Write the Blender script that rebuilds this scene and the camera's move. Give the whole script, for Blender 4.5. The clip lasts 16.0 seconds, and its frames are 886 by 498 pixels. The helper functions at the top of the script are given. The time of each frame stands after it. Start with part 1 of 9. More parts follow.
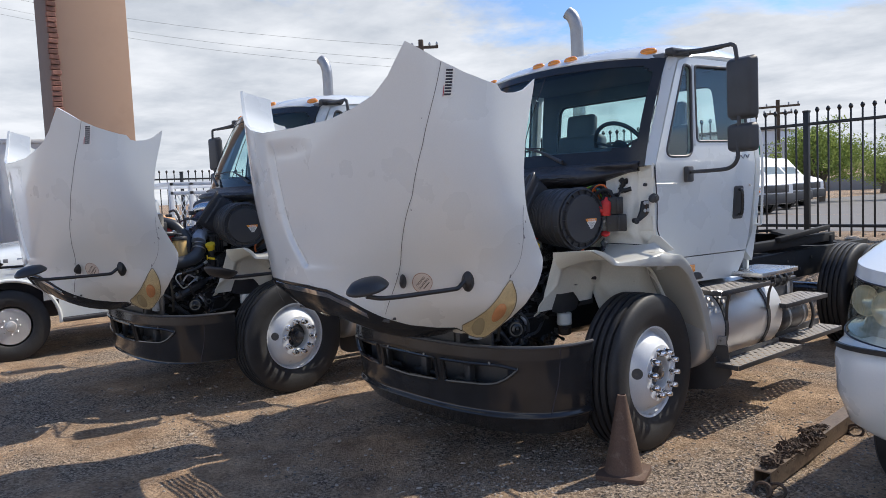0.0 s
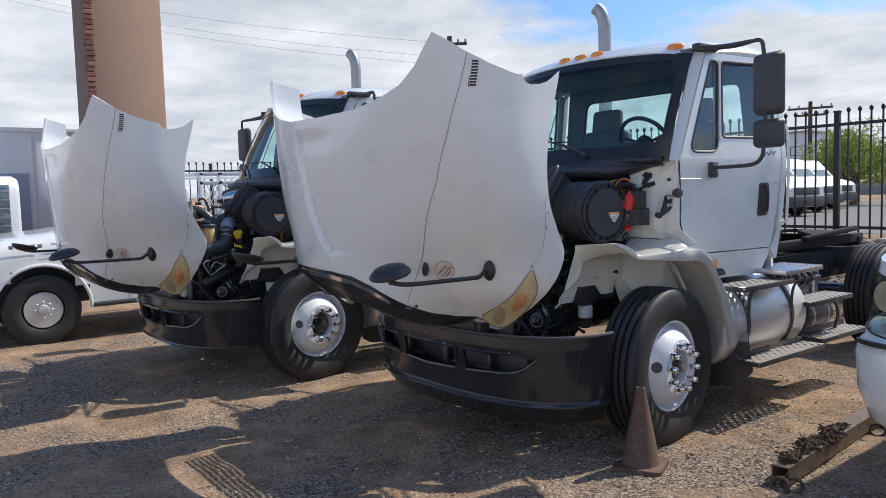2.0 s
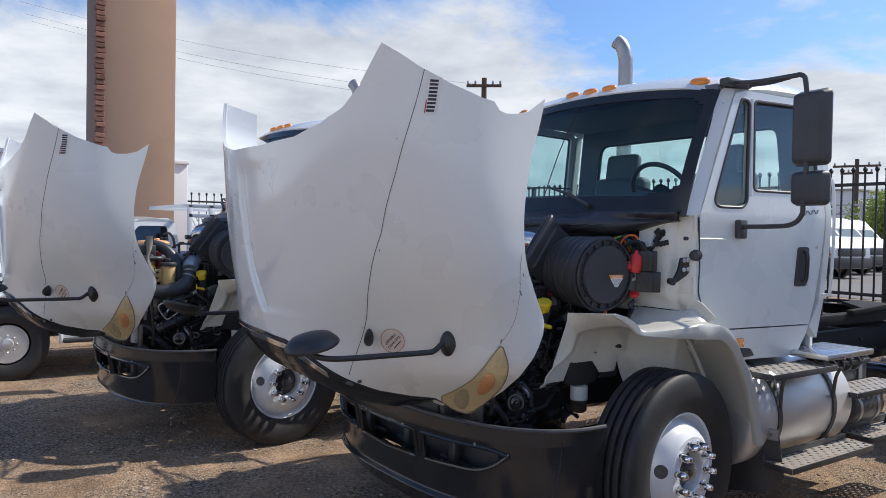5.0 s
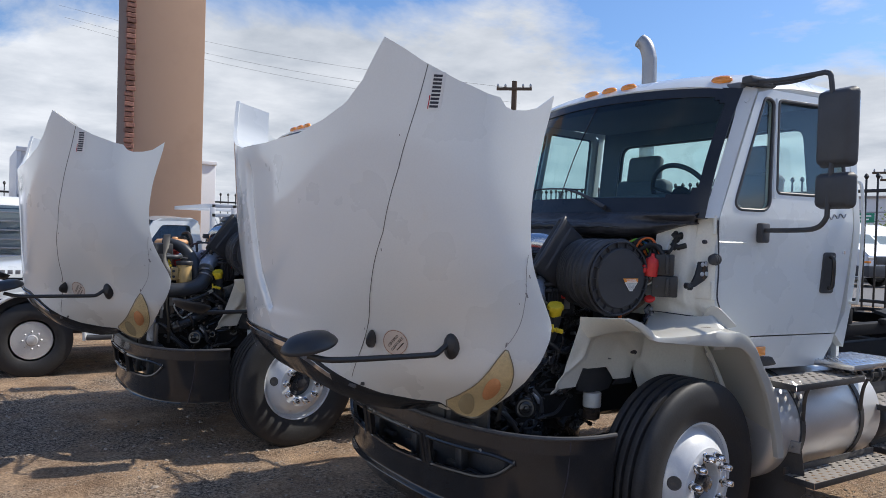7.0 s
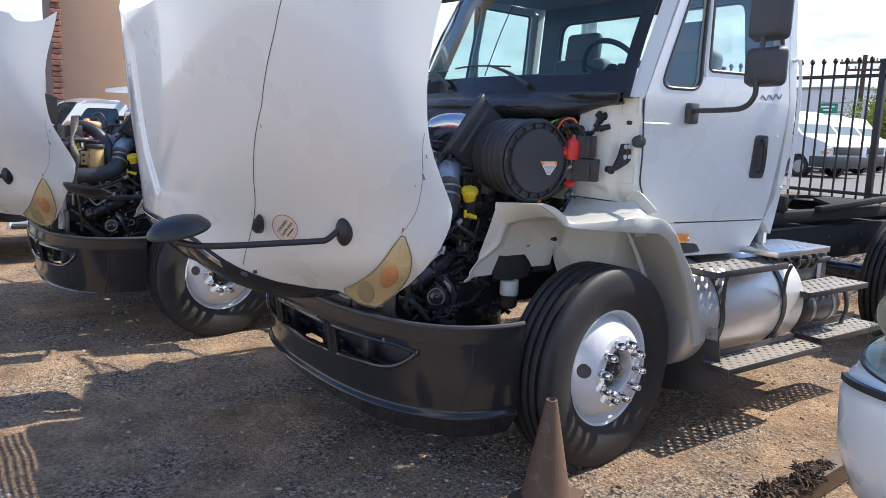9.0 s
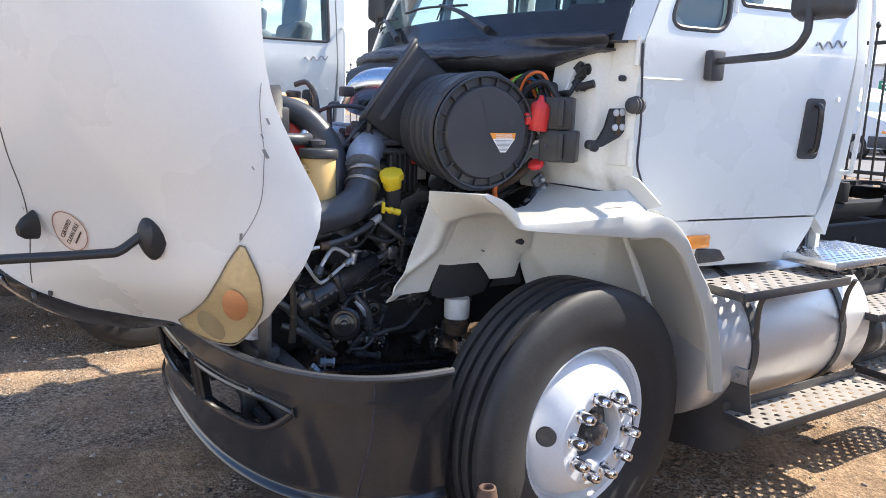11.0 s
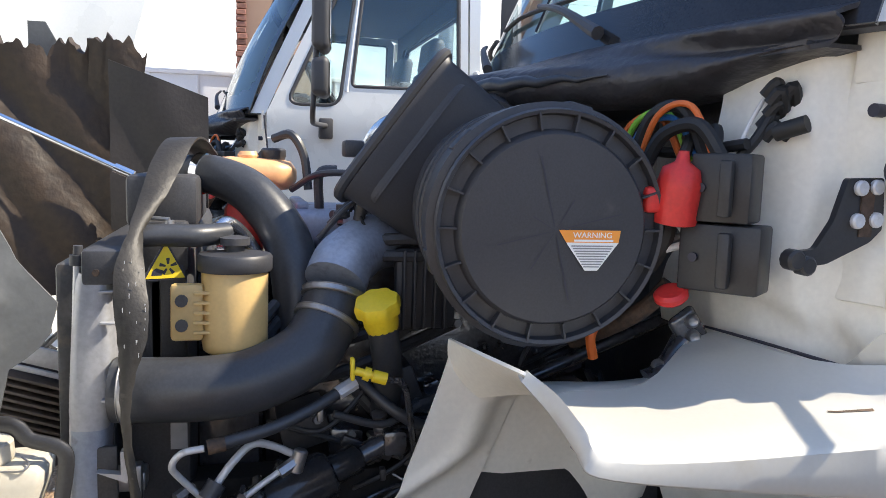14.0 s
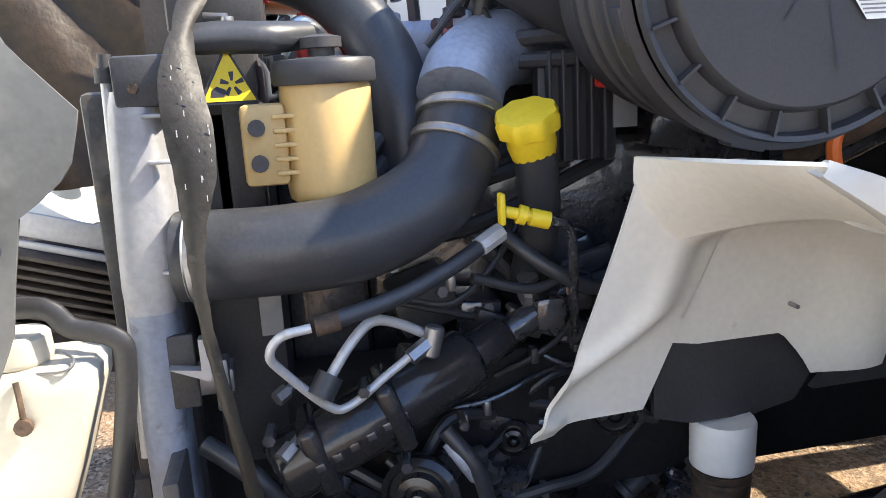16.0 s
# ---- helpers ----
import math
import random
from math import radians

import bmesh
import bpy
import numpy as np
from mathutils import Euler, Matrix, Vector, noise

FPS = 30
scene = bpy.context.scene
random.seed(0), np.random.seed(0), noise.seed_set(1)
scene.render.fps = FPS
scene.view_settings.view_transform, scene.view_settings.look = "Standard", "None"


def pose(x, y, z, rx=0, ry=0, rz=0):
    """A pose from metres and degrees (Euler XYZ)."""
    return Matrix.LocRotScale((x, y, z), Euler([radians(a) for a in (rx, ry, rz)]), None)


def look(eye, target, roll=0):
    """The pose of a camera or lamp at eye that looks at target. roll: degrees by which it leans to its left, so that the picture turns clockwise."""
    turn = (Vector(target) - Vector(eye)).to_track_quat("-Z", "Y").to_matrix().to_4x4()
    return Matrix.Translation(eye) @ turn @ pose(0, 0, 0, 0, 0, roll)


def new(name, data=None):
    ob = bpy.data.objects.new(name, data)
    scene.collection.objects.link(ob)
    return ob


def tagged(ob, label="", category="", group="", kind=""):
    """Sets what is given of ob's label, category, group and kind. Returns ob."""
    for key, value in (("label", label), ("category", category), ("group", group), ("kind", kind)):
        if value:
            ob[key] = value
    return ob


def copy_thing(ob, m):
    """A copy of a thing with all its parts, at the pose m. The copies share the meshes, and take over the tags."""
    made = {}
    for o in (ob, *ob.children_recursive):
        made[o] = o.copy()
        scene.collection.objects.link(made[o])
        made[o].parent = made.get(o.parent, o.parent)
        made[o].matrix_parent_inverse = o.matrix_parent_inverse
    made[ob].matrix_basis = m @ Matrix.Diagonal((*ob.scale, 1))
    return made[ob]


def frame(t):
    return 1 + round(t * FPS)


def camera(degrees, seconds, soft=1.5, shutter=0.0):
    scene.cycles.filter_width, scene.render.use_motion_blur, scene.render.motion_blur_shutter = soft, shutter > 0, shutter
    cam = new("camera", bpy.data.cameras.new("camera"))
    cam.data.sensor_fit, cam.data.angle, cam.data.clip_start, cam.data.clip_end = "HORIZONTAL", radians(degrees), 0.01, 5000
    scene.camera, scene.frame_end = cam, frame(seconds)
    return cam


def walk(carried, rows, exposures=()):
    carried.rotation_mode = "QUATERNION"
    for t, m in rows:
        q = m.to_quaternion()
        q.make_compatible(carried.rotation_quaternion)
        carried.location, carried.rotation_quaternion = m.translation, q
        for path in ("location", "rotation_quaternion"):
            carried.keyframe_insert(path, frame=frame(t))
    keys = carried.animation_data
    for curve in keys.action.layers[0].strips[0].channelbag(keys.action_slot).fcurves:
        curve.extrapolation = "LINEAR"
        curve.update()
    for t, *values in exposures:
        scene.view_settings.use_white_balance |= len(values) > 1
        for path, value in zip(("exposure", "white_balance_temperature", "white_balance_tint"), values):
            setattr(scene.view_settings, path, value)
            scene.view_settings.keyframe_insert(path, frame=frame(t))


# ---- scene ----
from mathutils.bvhtree import BVHTree

cam = camera(61.0, 16.0, soft=0.5)
PATH = [
    (0, (4.056, -4.146, 1.75), (2.517, -2.878, 1.6), -2.6),
    (0.5, (4.064, -4.133, 1.742), (2.518, -2.874, 1.584), -1.9),
    (1, (4.078, -4.154, 1.724), (2.511, -2.922, 1.556), -1.2),
    (1.5, (4.103, -4.183, 1.71), (2.52, -2.974, 1.535), -1.1),
    (2, (4.112, -4.176, 1.705), (2.532, -2.96, 1.551), -1.6),
    (2.5, (4.054, -4.093, 1.7), (2.488, -2.856, 1.58), -2.4),
    (3, (3.997, -3.947, 1.725), (2.422, -2.718, 1.629), -2.7),
    (3.5, (3.969, -3.743, 1.747), (2.376, -2.539, 1.641), -2.0),
    (4, (3.903, -3.611, 1.755), (2.306, -2.412, 1.646), -0.8),
    (4.5, (3.735, -3.49, 1.75), (2.123, -2.308, 1.672), 0.6),
    (4.7, (3.672, -3.43, 1.75), (2.051, -2.26, 1.69), 0.9),
    (6.8, (3.664, -3.211, 1.737), (1.971, -2.147, 1.707), 1.9),
    (7, (3.663, -3.209, 1.735), (1.979, -2.131, 1.698), 1.7),
    (7.5, (3.679, -3.188, 1.733), (2.027, -2.062, 1.655), 1.0),
    (8, (3.688, -3.168, 1.735), (2.055, -2.021, 1.592), 0.7),
    (8.5, (3.682, -2.997, 1.719), (2.056, -1.858, 1.474), 1.2),
    (9, (3.641, -2.818, 1.689), (2.029, -1.68, 1.367), 2.0),
    (9.5, (3.451, -2.573, 1.641), (1.864, -1.41, 1.278), 2.4),
    (9.7, (3.356, -2.46, 1.647), (1.784, -1.28, 1.276), 2.5),
    (11.8, (2.749, -1.337, 1.6), (0.986, -0.479, 1.208), 1.3),
    (12, (2.661, -1.218, 1.598), (0.875, -0.408, 1.204), 1.2),
    (12.5, (2.456, -1.007, 1.618), (0.621, -0.294, 1.269), 1.5),
    (13, (2.228, -0.889, 1.624), (0.357, -0.251, 1.323), 1.8),
    (13.5, (2.055, -0.812, 1.632), (0.156, -0.239, 1.374), 1.9),
    (14, (1.959, -0.747, 1.636), (0.038, -0.238, 1.409), 1.7),
    (14.5, (1.885, -0.721, 1.607), (-0.051, -0.281, 1.367), 0.8),
    (15, (1.817, -0.809, 1.563), (-0.121, -0.403, 1.276), -0.8),
    (15.5, (1.725, -0.907, 1.51), (-0.205, -0.522, 1.154), -2.7),
    (16, (1.55, -0.822, 1.438), (-0.358, -0.443, 0.973), -3.2),
]
EXPOSURES = [(t, stops, kelvin, 10) for t, stops, kelvin in ((0, 0.18, 6300), (2.5, 0.16, 6250), (3.5, 0.12, 6250), (4.5, 0.16, 6250), (7, 0.04, 6200), (8, 0.06, 6250), (8.5, 0.40, 6300), (9, 0.70, 6300), (9.5, 0.98, 6350), (12, 1.30, 6600), (13, 1.18, 6700), (14, 1.05, 6800), (14.5, 1.02, 6850), (15, 1.07, 6900), (16, 1.70, 6850))]
walk(cam, [(t, look(eye, target, roll)) for t, eye, target, roll in PATH], EXPOSURES)

# ---- sky and sun ----
SUN = Vector((0.095, 0.45, 0.482)).normalized()      # direction towards the sun
world = bpy.data.worlds.new("sky")
scene.world = world
world.use_nodes = True
wn, wl = world.node_tree.nodes, world.node_tree.links
wn.clear()


def wnode(kind, **values):
    n = wn.new(kind)
    for key, value in values.items():
        n.inputs[key].default_value = value
    return n


def wmath(op, a, b=None):
    n = wn.new("ShaderNodeMath")
    n.operation = op
    for i, v in enumerate((a, b)):
        if v is None:
            continue
        if isinstance(v, (int, float)):
            n.inputs[i].default_value = v
        else:
            wl.new(v, n.inputs[i])
    return n.outputs[0]


sky = wn.new("ShaderNodeTexSky")
sky.sky_type, sky.sun_disc = "NISHITA", False
sky.sun_elevation, sky.sun_rotation = math.asin(SUN.z), math.atan2(SUN.x, SUN.y)
sky.air_density, sky.dust_density, sky.ozone_density = 1.0, 1.2, 1.0
coord = wn.new("ShaderNodeTexCoord")
split = wn.new("ShaderNodeSeparateXYZ")
wl.new(coord.outputs["Generated"], split.inputs[0])
lift = wmath("ADD", wmath("MAXIMUM", split.outputs["Z"], 0.0), 0.13)
flat = wn.new("ShaderNodeCombineXYZ")
wl.new(wmath("DIVIDE", split.outputs["X"], lift), flat.inputs[0])
wl.new(wmath("DIVIDE", split.outputs["Y"], lift), flat.inputs[1])
big = wnode("ShaderNodeTexNoise", Scale=0.62, Detail=10.0, Roughness=0.60, Distortion=0.3)
wl.new(flat.outputs[0], big.inputs["Vector"])
# a closed bank of cloud near the horizon that opens to blue higher up
bank = wn.new("ShaderNodeMapRange")
bank.inputs["From Min"].default_value, bank.inputs["From Max"].default_value = 0.07, 0.30
bank.inputs["To Min"].default_value, bank.inputs["To Max"].default_value = 0.34, -0.06
wl.new(split.outputs["Z"], bank.inputs["Value"])
cover = wmath("ADD", big.outputs["Fac"], bank.outputs[0])
ramp = wn.new("ShaderNodeValToRGB")
ramp.color_ramp.elements[0].position, ramp.color_ramp.elements[1].position = 0.50, 0.60
wl.new(cover, ramp.inputs[0])
shade = wnode("ShaderNodeTexNoise", Scale=1.6, Detail=8.0, Roughness=0.58)
wl.new(flat.outputs[0], shade.inputs["Vector"])
tone = wn.new("ShaderNodeValToRGB")
tone.color_ramp.elements[0].position, tone.color_ramp.elements[0].color = 0.32, (4.0, 4.3, 4.75, 1)
tone.color_ramp.elements[1].position, tone.color_ramp.elements[1].color = 0.64, (6.7, 6.8, 7.0, 1)
wl.new(shade.outputs["Fac"], tone.inputs[0])
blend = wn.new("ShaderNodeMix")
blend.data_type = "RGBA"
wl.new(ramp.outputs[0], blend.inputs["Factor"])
deep = wn.new("ShaderNodeMix")
deep.data_type, deep.blend_type = "RGBA", "MULTIPLY"
deep.inputs["Factor"].default_value, deep.inputs[7].default_value = 1.0, (0.66, 0.86, 1.12, 1)
wl.new(sky.outputs[0], deep.inputs[6])
wl.new(deep.outputs[2], blend.inputs[6])
# clouds opposite the sun, behind the view, are brightened to fill the shaded hoods
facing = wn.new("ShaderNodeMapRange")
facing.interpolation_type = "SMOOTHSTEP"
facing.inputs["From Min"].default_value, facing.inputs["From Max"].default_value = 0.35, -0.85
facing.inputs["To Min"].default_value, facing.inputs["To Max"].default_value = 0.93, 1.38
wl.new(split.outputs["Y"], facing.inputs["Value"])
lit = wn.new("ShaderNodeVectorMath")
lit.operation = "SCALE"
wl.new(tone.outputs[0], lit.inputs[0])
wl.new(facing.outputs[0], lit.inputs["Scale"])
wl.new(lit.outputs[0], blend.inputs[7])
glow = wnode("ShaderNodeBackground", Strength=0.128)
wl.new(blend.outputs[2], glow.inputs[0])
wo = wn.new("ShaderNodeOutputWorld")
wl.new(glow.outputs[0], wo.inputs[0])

sun_data = bpy.data.lights.new("sun", "SUN")
sun_data.energy, sun_data.angle, sun_data.color = 4.3, radians(0.53), (1.0, 0.91, 0.77)
sun = new("sun", sun_data)
sun.matrix_world = look(tuple(SUN * 60), (0, 0, 0))


# ---- materials ----
def material(name, color, rough=0.5, metal=0.0, vary=0.12, scale=6.0, fine=60.0, bump=0.05, bump_size=0.004, coat=0.0, spec=0.5,
             second=None, second_at=0.58, soft=0.1, per_object=0.0, rough_vary=0.15):
    """A surface with grain at two scales; second: a colour that covers it in patches (dirt, wear)."""
    m = bpy.data.materials.new(name)
    m.use_nodes = True
    n, l = m.node_tree.nodes, m.node_tree.links
    b = n["Principled BSDF"]
    b.inputs["Metallic"].default_value, b.inputs["Specular IOR Level"].default_value = metal, spec
    if coat:
        b.inputs["Coat Weight"].default_value, b.inputs["Coat Roughness"].default_value = coat, 0.06
    tc = n.new("ShaderNodeTexCoord")
    a, f = n.new("ShaderNodeTexNoise"), n.new("ShaderNodeTexNoise")
    for t, s, d in ((a, scale, 5.0), (f, fine, 3.0)):
        t.inputs["Scale"].default_value, t.inputs["Detail"].default_value = s, d
        l.new(tc.outputs["Object"], t.inputs["Vector"])
    add = n.new("ShaderNodeMath")
    add.operation = "ADD"
    l.new(a.outputs["Fac"], add.inputs[0])
    l.new(f.outputs["Fac"], add.inputs[1])
    r = n.new("ShaderNodeValToRGB")
    lo, hi = [tuple(min(1, c * k) for c in color) + (1,) for k in (1 - vary, 1 + vary)]
    r.color_ramp.elements[0].position, r.color_ramp.elements[0].color = 0.35, lo
    r.color_ramp.elements[1].position, r.color_ramp.elements[1].color = 0.65, hi
    half = n.new("ShaderNodeMath")
    half.operation, half.inputs[1].default_value = "MULTIPLY", 0.5
    l.new(add.outputs[0], half.inputs[0])
    l.new(half.outputs[0], r.inputs[0])
    out = r.outputs[0]
    if second:
        patch = n.new("ShaderNodeTexNoise")
        patch.inputs["Scale"].default_value, patch.inputs["Detail"].default_value, patch.inputs["Roughness"].default_value = scale * 1.7, 8.0, 0.65
        l.new(tc.outputs["Object"], patch.inputs["Vector"])
        edge = n.new("ShaderNodeValToRGB")
        edge.color_ramp.elements[0].position, edge.color_ramp.elements[1].position = second_at, second_at + soft
        l.new(patch.outputs["Fac"], edge.inputs[0])
        mix = n.new("ShaderNodeMix")
        mix.data_type = "RGBA"
        l.new(edge.outputs[0], mix.inputs["Factor"])
        l.new(out, mix.inputs[6])
        mix.inputs[7].default_value = (*second, 1)
        out = mix.outputs[2]
    if per_object:
        info, val = n.new("ShaderNodeObjectInfo"), n.new("ShaderNodeMapRange")
        val.inputs["To Min"].default_value, val.inputs["To Max"].default_value = 1 - per_object, 1 + per_object
        l.new(info.outputs["Random"], val.inputs["Value"])
        hsv = n.new("ShaderNodeHueSaturation")
        l.new(val.outputs[0], hsv.inputs["Value"])
        l.new(out, hsv.inputs["Color"])
        out = hsv.outputs[0]
    l.new(out, b.inputs["Base Color"])
    rr = n.new("ShaderNodeMapRange")
    rr.inputs["To Min"].default_value, rr.inputs["To Max"].default_value = max(0.02, rough * (1 - rough_vary)), min(1, rough * (1 + rough_vary))
    l.new(a.outputs["Fac"], rr.inputs["Value"])
    l.new(rr.outputs[0], b.inputs["Roughness"])
    if bump:
        bp = n.new("ShaderNodeBump")
        bp.inputs["Strength"].default_value, bp.inputs["Distance"].default_value = min(1.0, bump * 4), bump_size
        l.new(f.outputs["Fac"], bp.inputs["Height"])
        l.new(bp.outputs[0], b.inputs["Normal"])
    return m


WHITE = material("white_paint", (0.735, 0.755, 0.745), 0.28, vary=0.025, scale=2.5, fine=140, bump=0.006, bump_size=0.0006, coat=0.85, second=(0.70, 0.68, 0.62), second_at=0.66, soft=0.2)
# fender tone held down in its colour because the top lies in full sun
FENDER = material("cream_white_fender", (0.53, 0.52, 0.475), 0.34, vary=0.03, scale=3, fine=120, bump=0.015, bump_size=0.001, coat=0.25, second=(0.50, 0.46, 0.38), second_at=0.62, soft=0.16)
# same off-white lightened in its colour to offset the shade on walls and firewall
CREAM = material("primed_white_panel", (0.83, 0.81, 0.735), 0.42, vary=0.05, scale=5, fine=90, bump=0.03, bump_size=0.002, second=(0.5, 0.46, 0.38), second_at=0.66, soft=0.14)
GLOSS_BLACK = material("gloss_black_plastic", (0.026, 0.026, 0.028), 0.13, vary=0.3, scale=4, fine=200, bump=0.01, bump_size=0.0006, second=(0.035, 0.033, 0.031), second_at=0.64, soft=0.2, rough_vary=0.35)
BLACK = material("black_plastic", (0.052, 0.052, 0.056), 0.5, vary=0.25, scale=8, fine=220, bump=0.06, bump_size=0.001, second=(0.07, 0.065, 0.06), second_at=0.6, soft=0.2)
GREY_PLASTIC = material("grey_moulded_plastic", (0.038, 0.039, 0.045), 0.48, vary=0.15, scale=5, fine=260, bump=0.06, bump_size=0.0008, second=(0.09, 0.085, 0.08), second_at=0.63, soft=0.2)
COWL = material("cowl_plastic", (0.043, 0.042, 0.047), 0.42, vary=0.2, scale=6, fine=22, bump=0.22, bump_size=0.012, second=(0.075, 0.07, 0.068), second_at=0.58, soft=0.2)
TYRE = material("tyre_rubber", (0.023, 0.023, 0.025), 0.62, vary=0.3, scale=9, fine=120, bump=0.05, bump_size=0.002, second=(0.040, 0.036, 0.032), second_at=0.57, soft=0.2)
RUBBER = material("hose_rubber", (0.041, 0.044, 0.051), 0.38, vary=0.2, scale=10, fine=160, bump=0.06, bump_size=0.001, second=(0.06, 0.058, 0.056), second_at=0.6, soft=0.2)
STRAP = material("weathered_rubber_flap", (0.030, 0.027, 0.023), 0.55, vary=0.25, scale=14, fine=120, bump=0.1, bump_size=0.002, second=(0.10, 0.09, 0.075), second_at=0.64, soft=0.10)
ALLOY = material("white_painted_wheel", (0.72, 0.74, 0.77), 0.42, 0.0, vary=0.05, scale=7, fine=120, bump=0.02, bump_size=0.001, second=(0.42, 0.4, 0.37), second_at=0.64, soft=0.15)
CHROME = material("chrome", (0.82, 0.82, 0.84), 0.1, 1.0, vary=0.05, scale=9, fine=100, bump=0.0, second=(0.5, 0.48, 0.45), second_at=0.68, soft=0.2)
ALUMINIUM = material("brushed_aluminium", (0.66, 0.67, 0.69), 0.26, 1.0, vary=0.06, scale=4, fine=180, bump=0.02, bump_size=0.0006, second=(0.48, 0.47, 0.46), second_at=0.62, soft=0.25)
TREAD = material("perforated_step_plate", (0.30, 0.275, 0.25), 0.55, 0.2, vary=0.1, scale=8, fine=120, bump=0.05, bump_size=0.001, second=(0.3, 0.26, 0.22), second_at=0.6, soft=0.15)
STEEL = material("dull_steel", (0.36, 0.36, 0.37), 0.42, 0.85, vary=0.14, scale=10, fine=120, bump=0.05, bump_size=0.001, second=(0.2, 0.15, 0.11), second_at=0.62, soft=0.14)
CASTING = material("grey_casting", (0.33, 0.37, 0.45), 0.5, 0.35, vary=0.14, scale=9, fine=110, bump=0.12, bump_size=0.002, second=(0.16, 0.15, 0.15), second_at=0.57, soft=0.16)
IRON = material("oily_black_iron", (0.055, 0.056, 0.064), 0.20, 0.1, coat=1.0, spec=0.8, vary=0.4, scale=12, fine=90, bump=0.12, bump_size=0.003, second=(0.060, 0.046, 0.038), second_at=0.58, soft=0.14, rough_vary=0.5)
CHASSIS = material("chassis_black_paint", (0.054, 0.054, 0.058), 0.40, vary=0.3, scale=7, fine=100, bump=0.08, bump_size=0.002, second=(0.11, 0.09, 0.07), second_at=0.58, soft=0.14)
INTERIOR = material("dark_grey_trim", (0.12, 0.135, 0.16), 0.7, vary=0.15, scale=6, fine=120, bump=0.06, bump_size=0.001)
LINER = material("grey_hood_liner", (0.125, 0.128, 0.126), 0.55, vary=0.1, scale=4, fine=110, bump=0.06, bump_size=0.001, second=(0.095, 0.09, 0.082), second_at=0.60, soft=0.16)
MAT = material("oily_insulation_mat", (0.030, 0.018, 0.010), 0.6, vary=0.45, scale=7, fine=40, bump=0.12, bump_size=0.006, second=(0.050, 0.030, 0.016), second_at=0.66, soft=0.10)
FOAM = material("torn_yellow_foam", (0.20, 0.135, 0.06), 0.95, vary=0.35, scale=22, fine=120, bump=0.5, bump_size=0.01, second=(0.05, 0.035, 0.02), second_at=0.5, soft=0.12)
BOTTLE = material("aged_white_bottle", (0.50, 0.465, 0.39), 0.4, vary=0.06, scale=9, fine=120, bump=0.03, bump_size=0.001, second=(0.42, 0.37, 0.28), second_at=0.6, soft=0.2)
SLAT = material("brown_grey_slat", (0.085, 0.068, 0.056), 0.6, vary=0.3, scale=12, fine=90, bump=0.08, bump_size=0.002, second=(0.03, 0.024, 0.02), second_at=0.55, soft=0.15)
FLAP = material("brown_black_flap", (0.022, 0.018, 0.016), 0.5, vary=0.25, scale=6, fine=90, bump=0.08, bump_size=0.003, second=(0.06, 0.05, 0.042), second_at=0.6, soft=0.2)
YELLOW = material("yellow_plastic", (0.78, 0.58, 0.03), 0.4, vary=0.06, scale=20, fine=160, bump=0.04, bump_size=0.001, second=(0.5, 0.36, 0.03), second_at=0.66, soft=0.12)
TANK_METAL = material("matt_fuel_tank_metal", (0.70, 0.70, 0.71), 0.40, 0.65, vary=0.05, scale=4, fine=150, bump=0.03, bump_size=0.0006, second=(0.55, 0.54, 0.52), second_at=0.6, soft=0.25)
PALE = material("pale_plated_pipe", (0.60, 0.61, 0.63), 0.42, 0.35, vary=0.08, scale=14, fine=140, bump=0.04, bump_size=0.0008, second=(0.40, 0.38, 0.35), second_at=0.62, soft=0.15)
DULL = material("dull_cast_aluminium", (0.43, 0.44, 0.47), 0.5, 0.55, vary=0.12, scale=6, fine=110, bump=0.08, bump_size=0.0015, second=(0.28, 0.27, 0.27), second_at=0.6, soft=0.2)
TANK = material("aged_translucent_plastic", (0.58, 0.40, 0.17), 0.42, vary=0.06, scale=12, fine=140, bump=0.03, bump_size=0.001, second=(0.45, 0.33, 0.15), second_at=0.62, soft=0.2)
OVERFLOW = material("overflow_tank_plastic", (0.78, 0.42, 0.20), 0.4, vary=0.08, scale=9, fine=120, bump=0.02, bump_size=0.001)
RED = material("red_rubber", (0.62, 0.035, 0.03), 0.45, vary=0.12, scale=14, fine=120, bump=0.06, bump_size=0.002)
AMBER = material("amber_lens", (0.85, 0.28, 0.03), 0.18, vary=0.08, scale=20, fine=200, bump=0.0, coat=0.6)
LAMP_HOUSING = material("lamp_housing", (0.74, 0.70, 0.58), 0.30, 0.1, vary=0.15, scale=8, fine=60, bump=0.03, bump_size=0.002, coat=0.3, second=(0.66, 0.60, 0.45), second_at=0.56, soft=0.25)
LAMP_SEAL = material("dull_brown_seal", (0.20, 0.17, 0.12), 0.6, vary=0.2, scale=20, bump=0.0)
LAMP_BOWL = material("lamp_reflector", (0.80, 0.77, 0.68), 0.22, 0.5, vary=0.06, scale=20, fine=90, bump=0.03, bump_size=0.002)
CLOUDY = material("cloudy_grey_lens", (0.34, 0.35, 0.32), 0.25, vary=0.25, scale=5, fine=40, bump=0.02, bump_size=0.002, coat=1.0, second=(0.42, 0.42, 0.38), second_at=0.52, soft=0.15)
LENS_AMBER = material("turn_lamp_lens", (0.78, 0.43, 0.29), 0.2, vary=0.1, scale=12, fine=90, bump=0.0, coat=0.6)
TAPE = material("orange_band", (0.85, 0.32, 0.05), 0.45, vary=0.04, bump=0.0)
PAPER = material("white_label", (0.78, 0.78, 0.76), 0.5, vary=0.05, scale=20, bump=0.0)
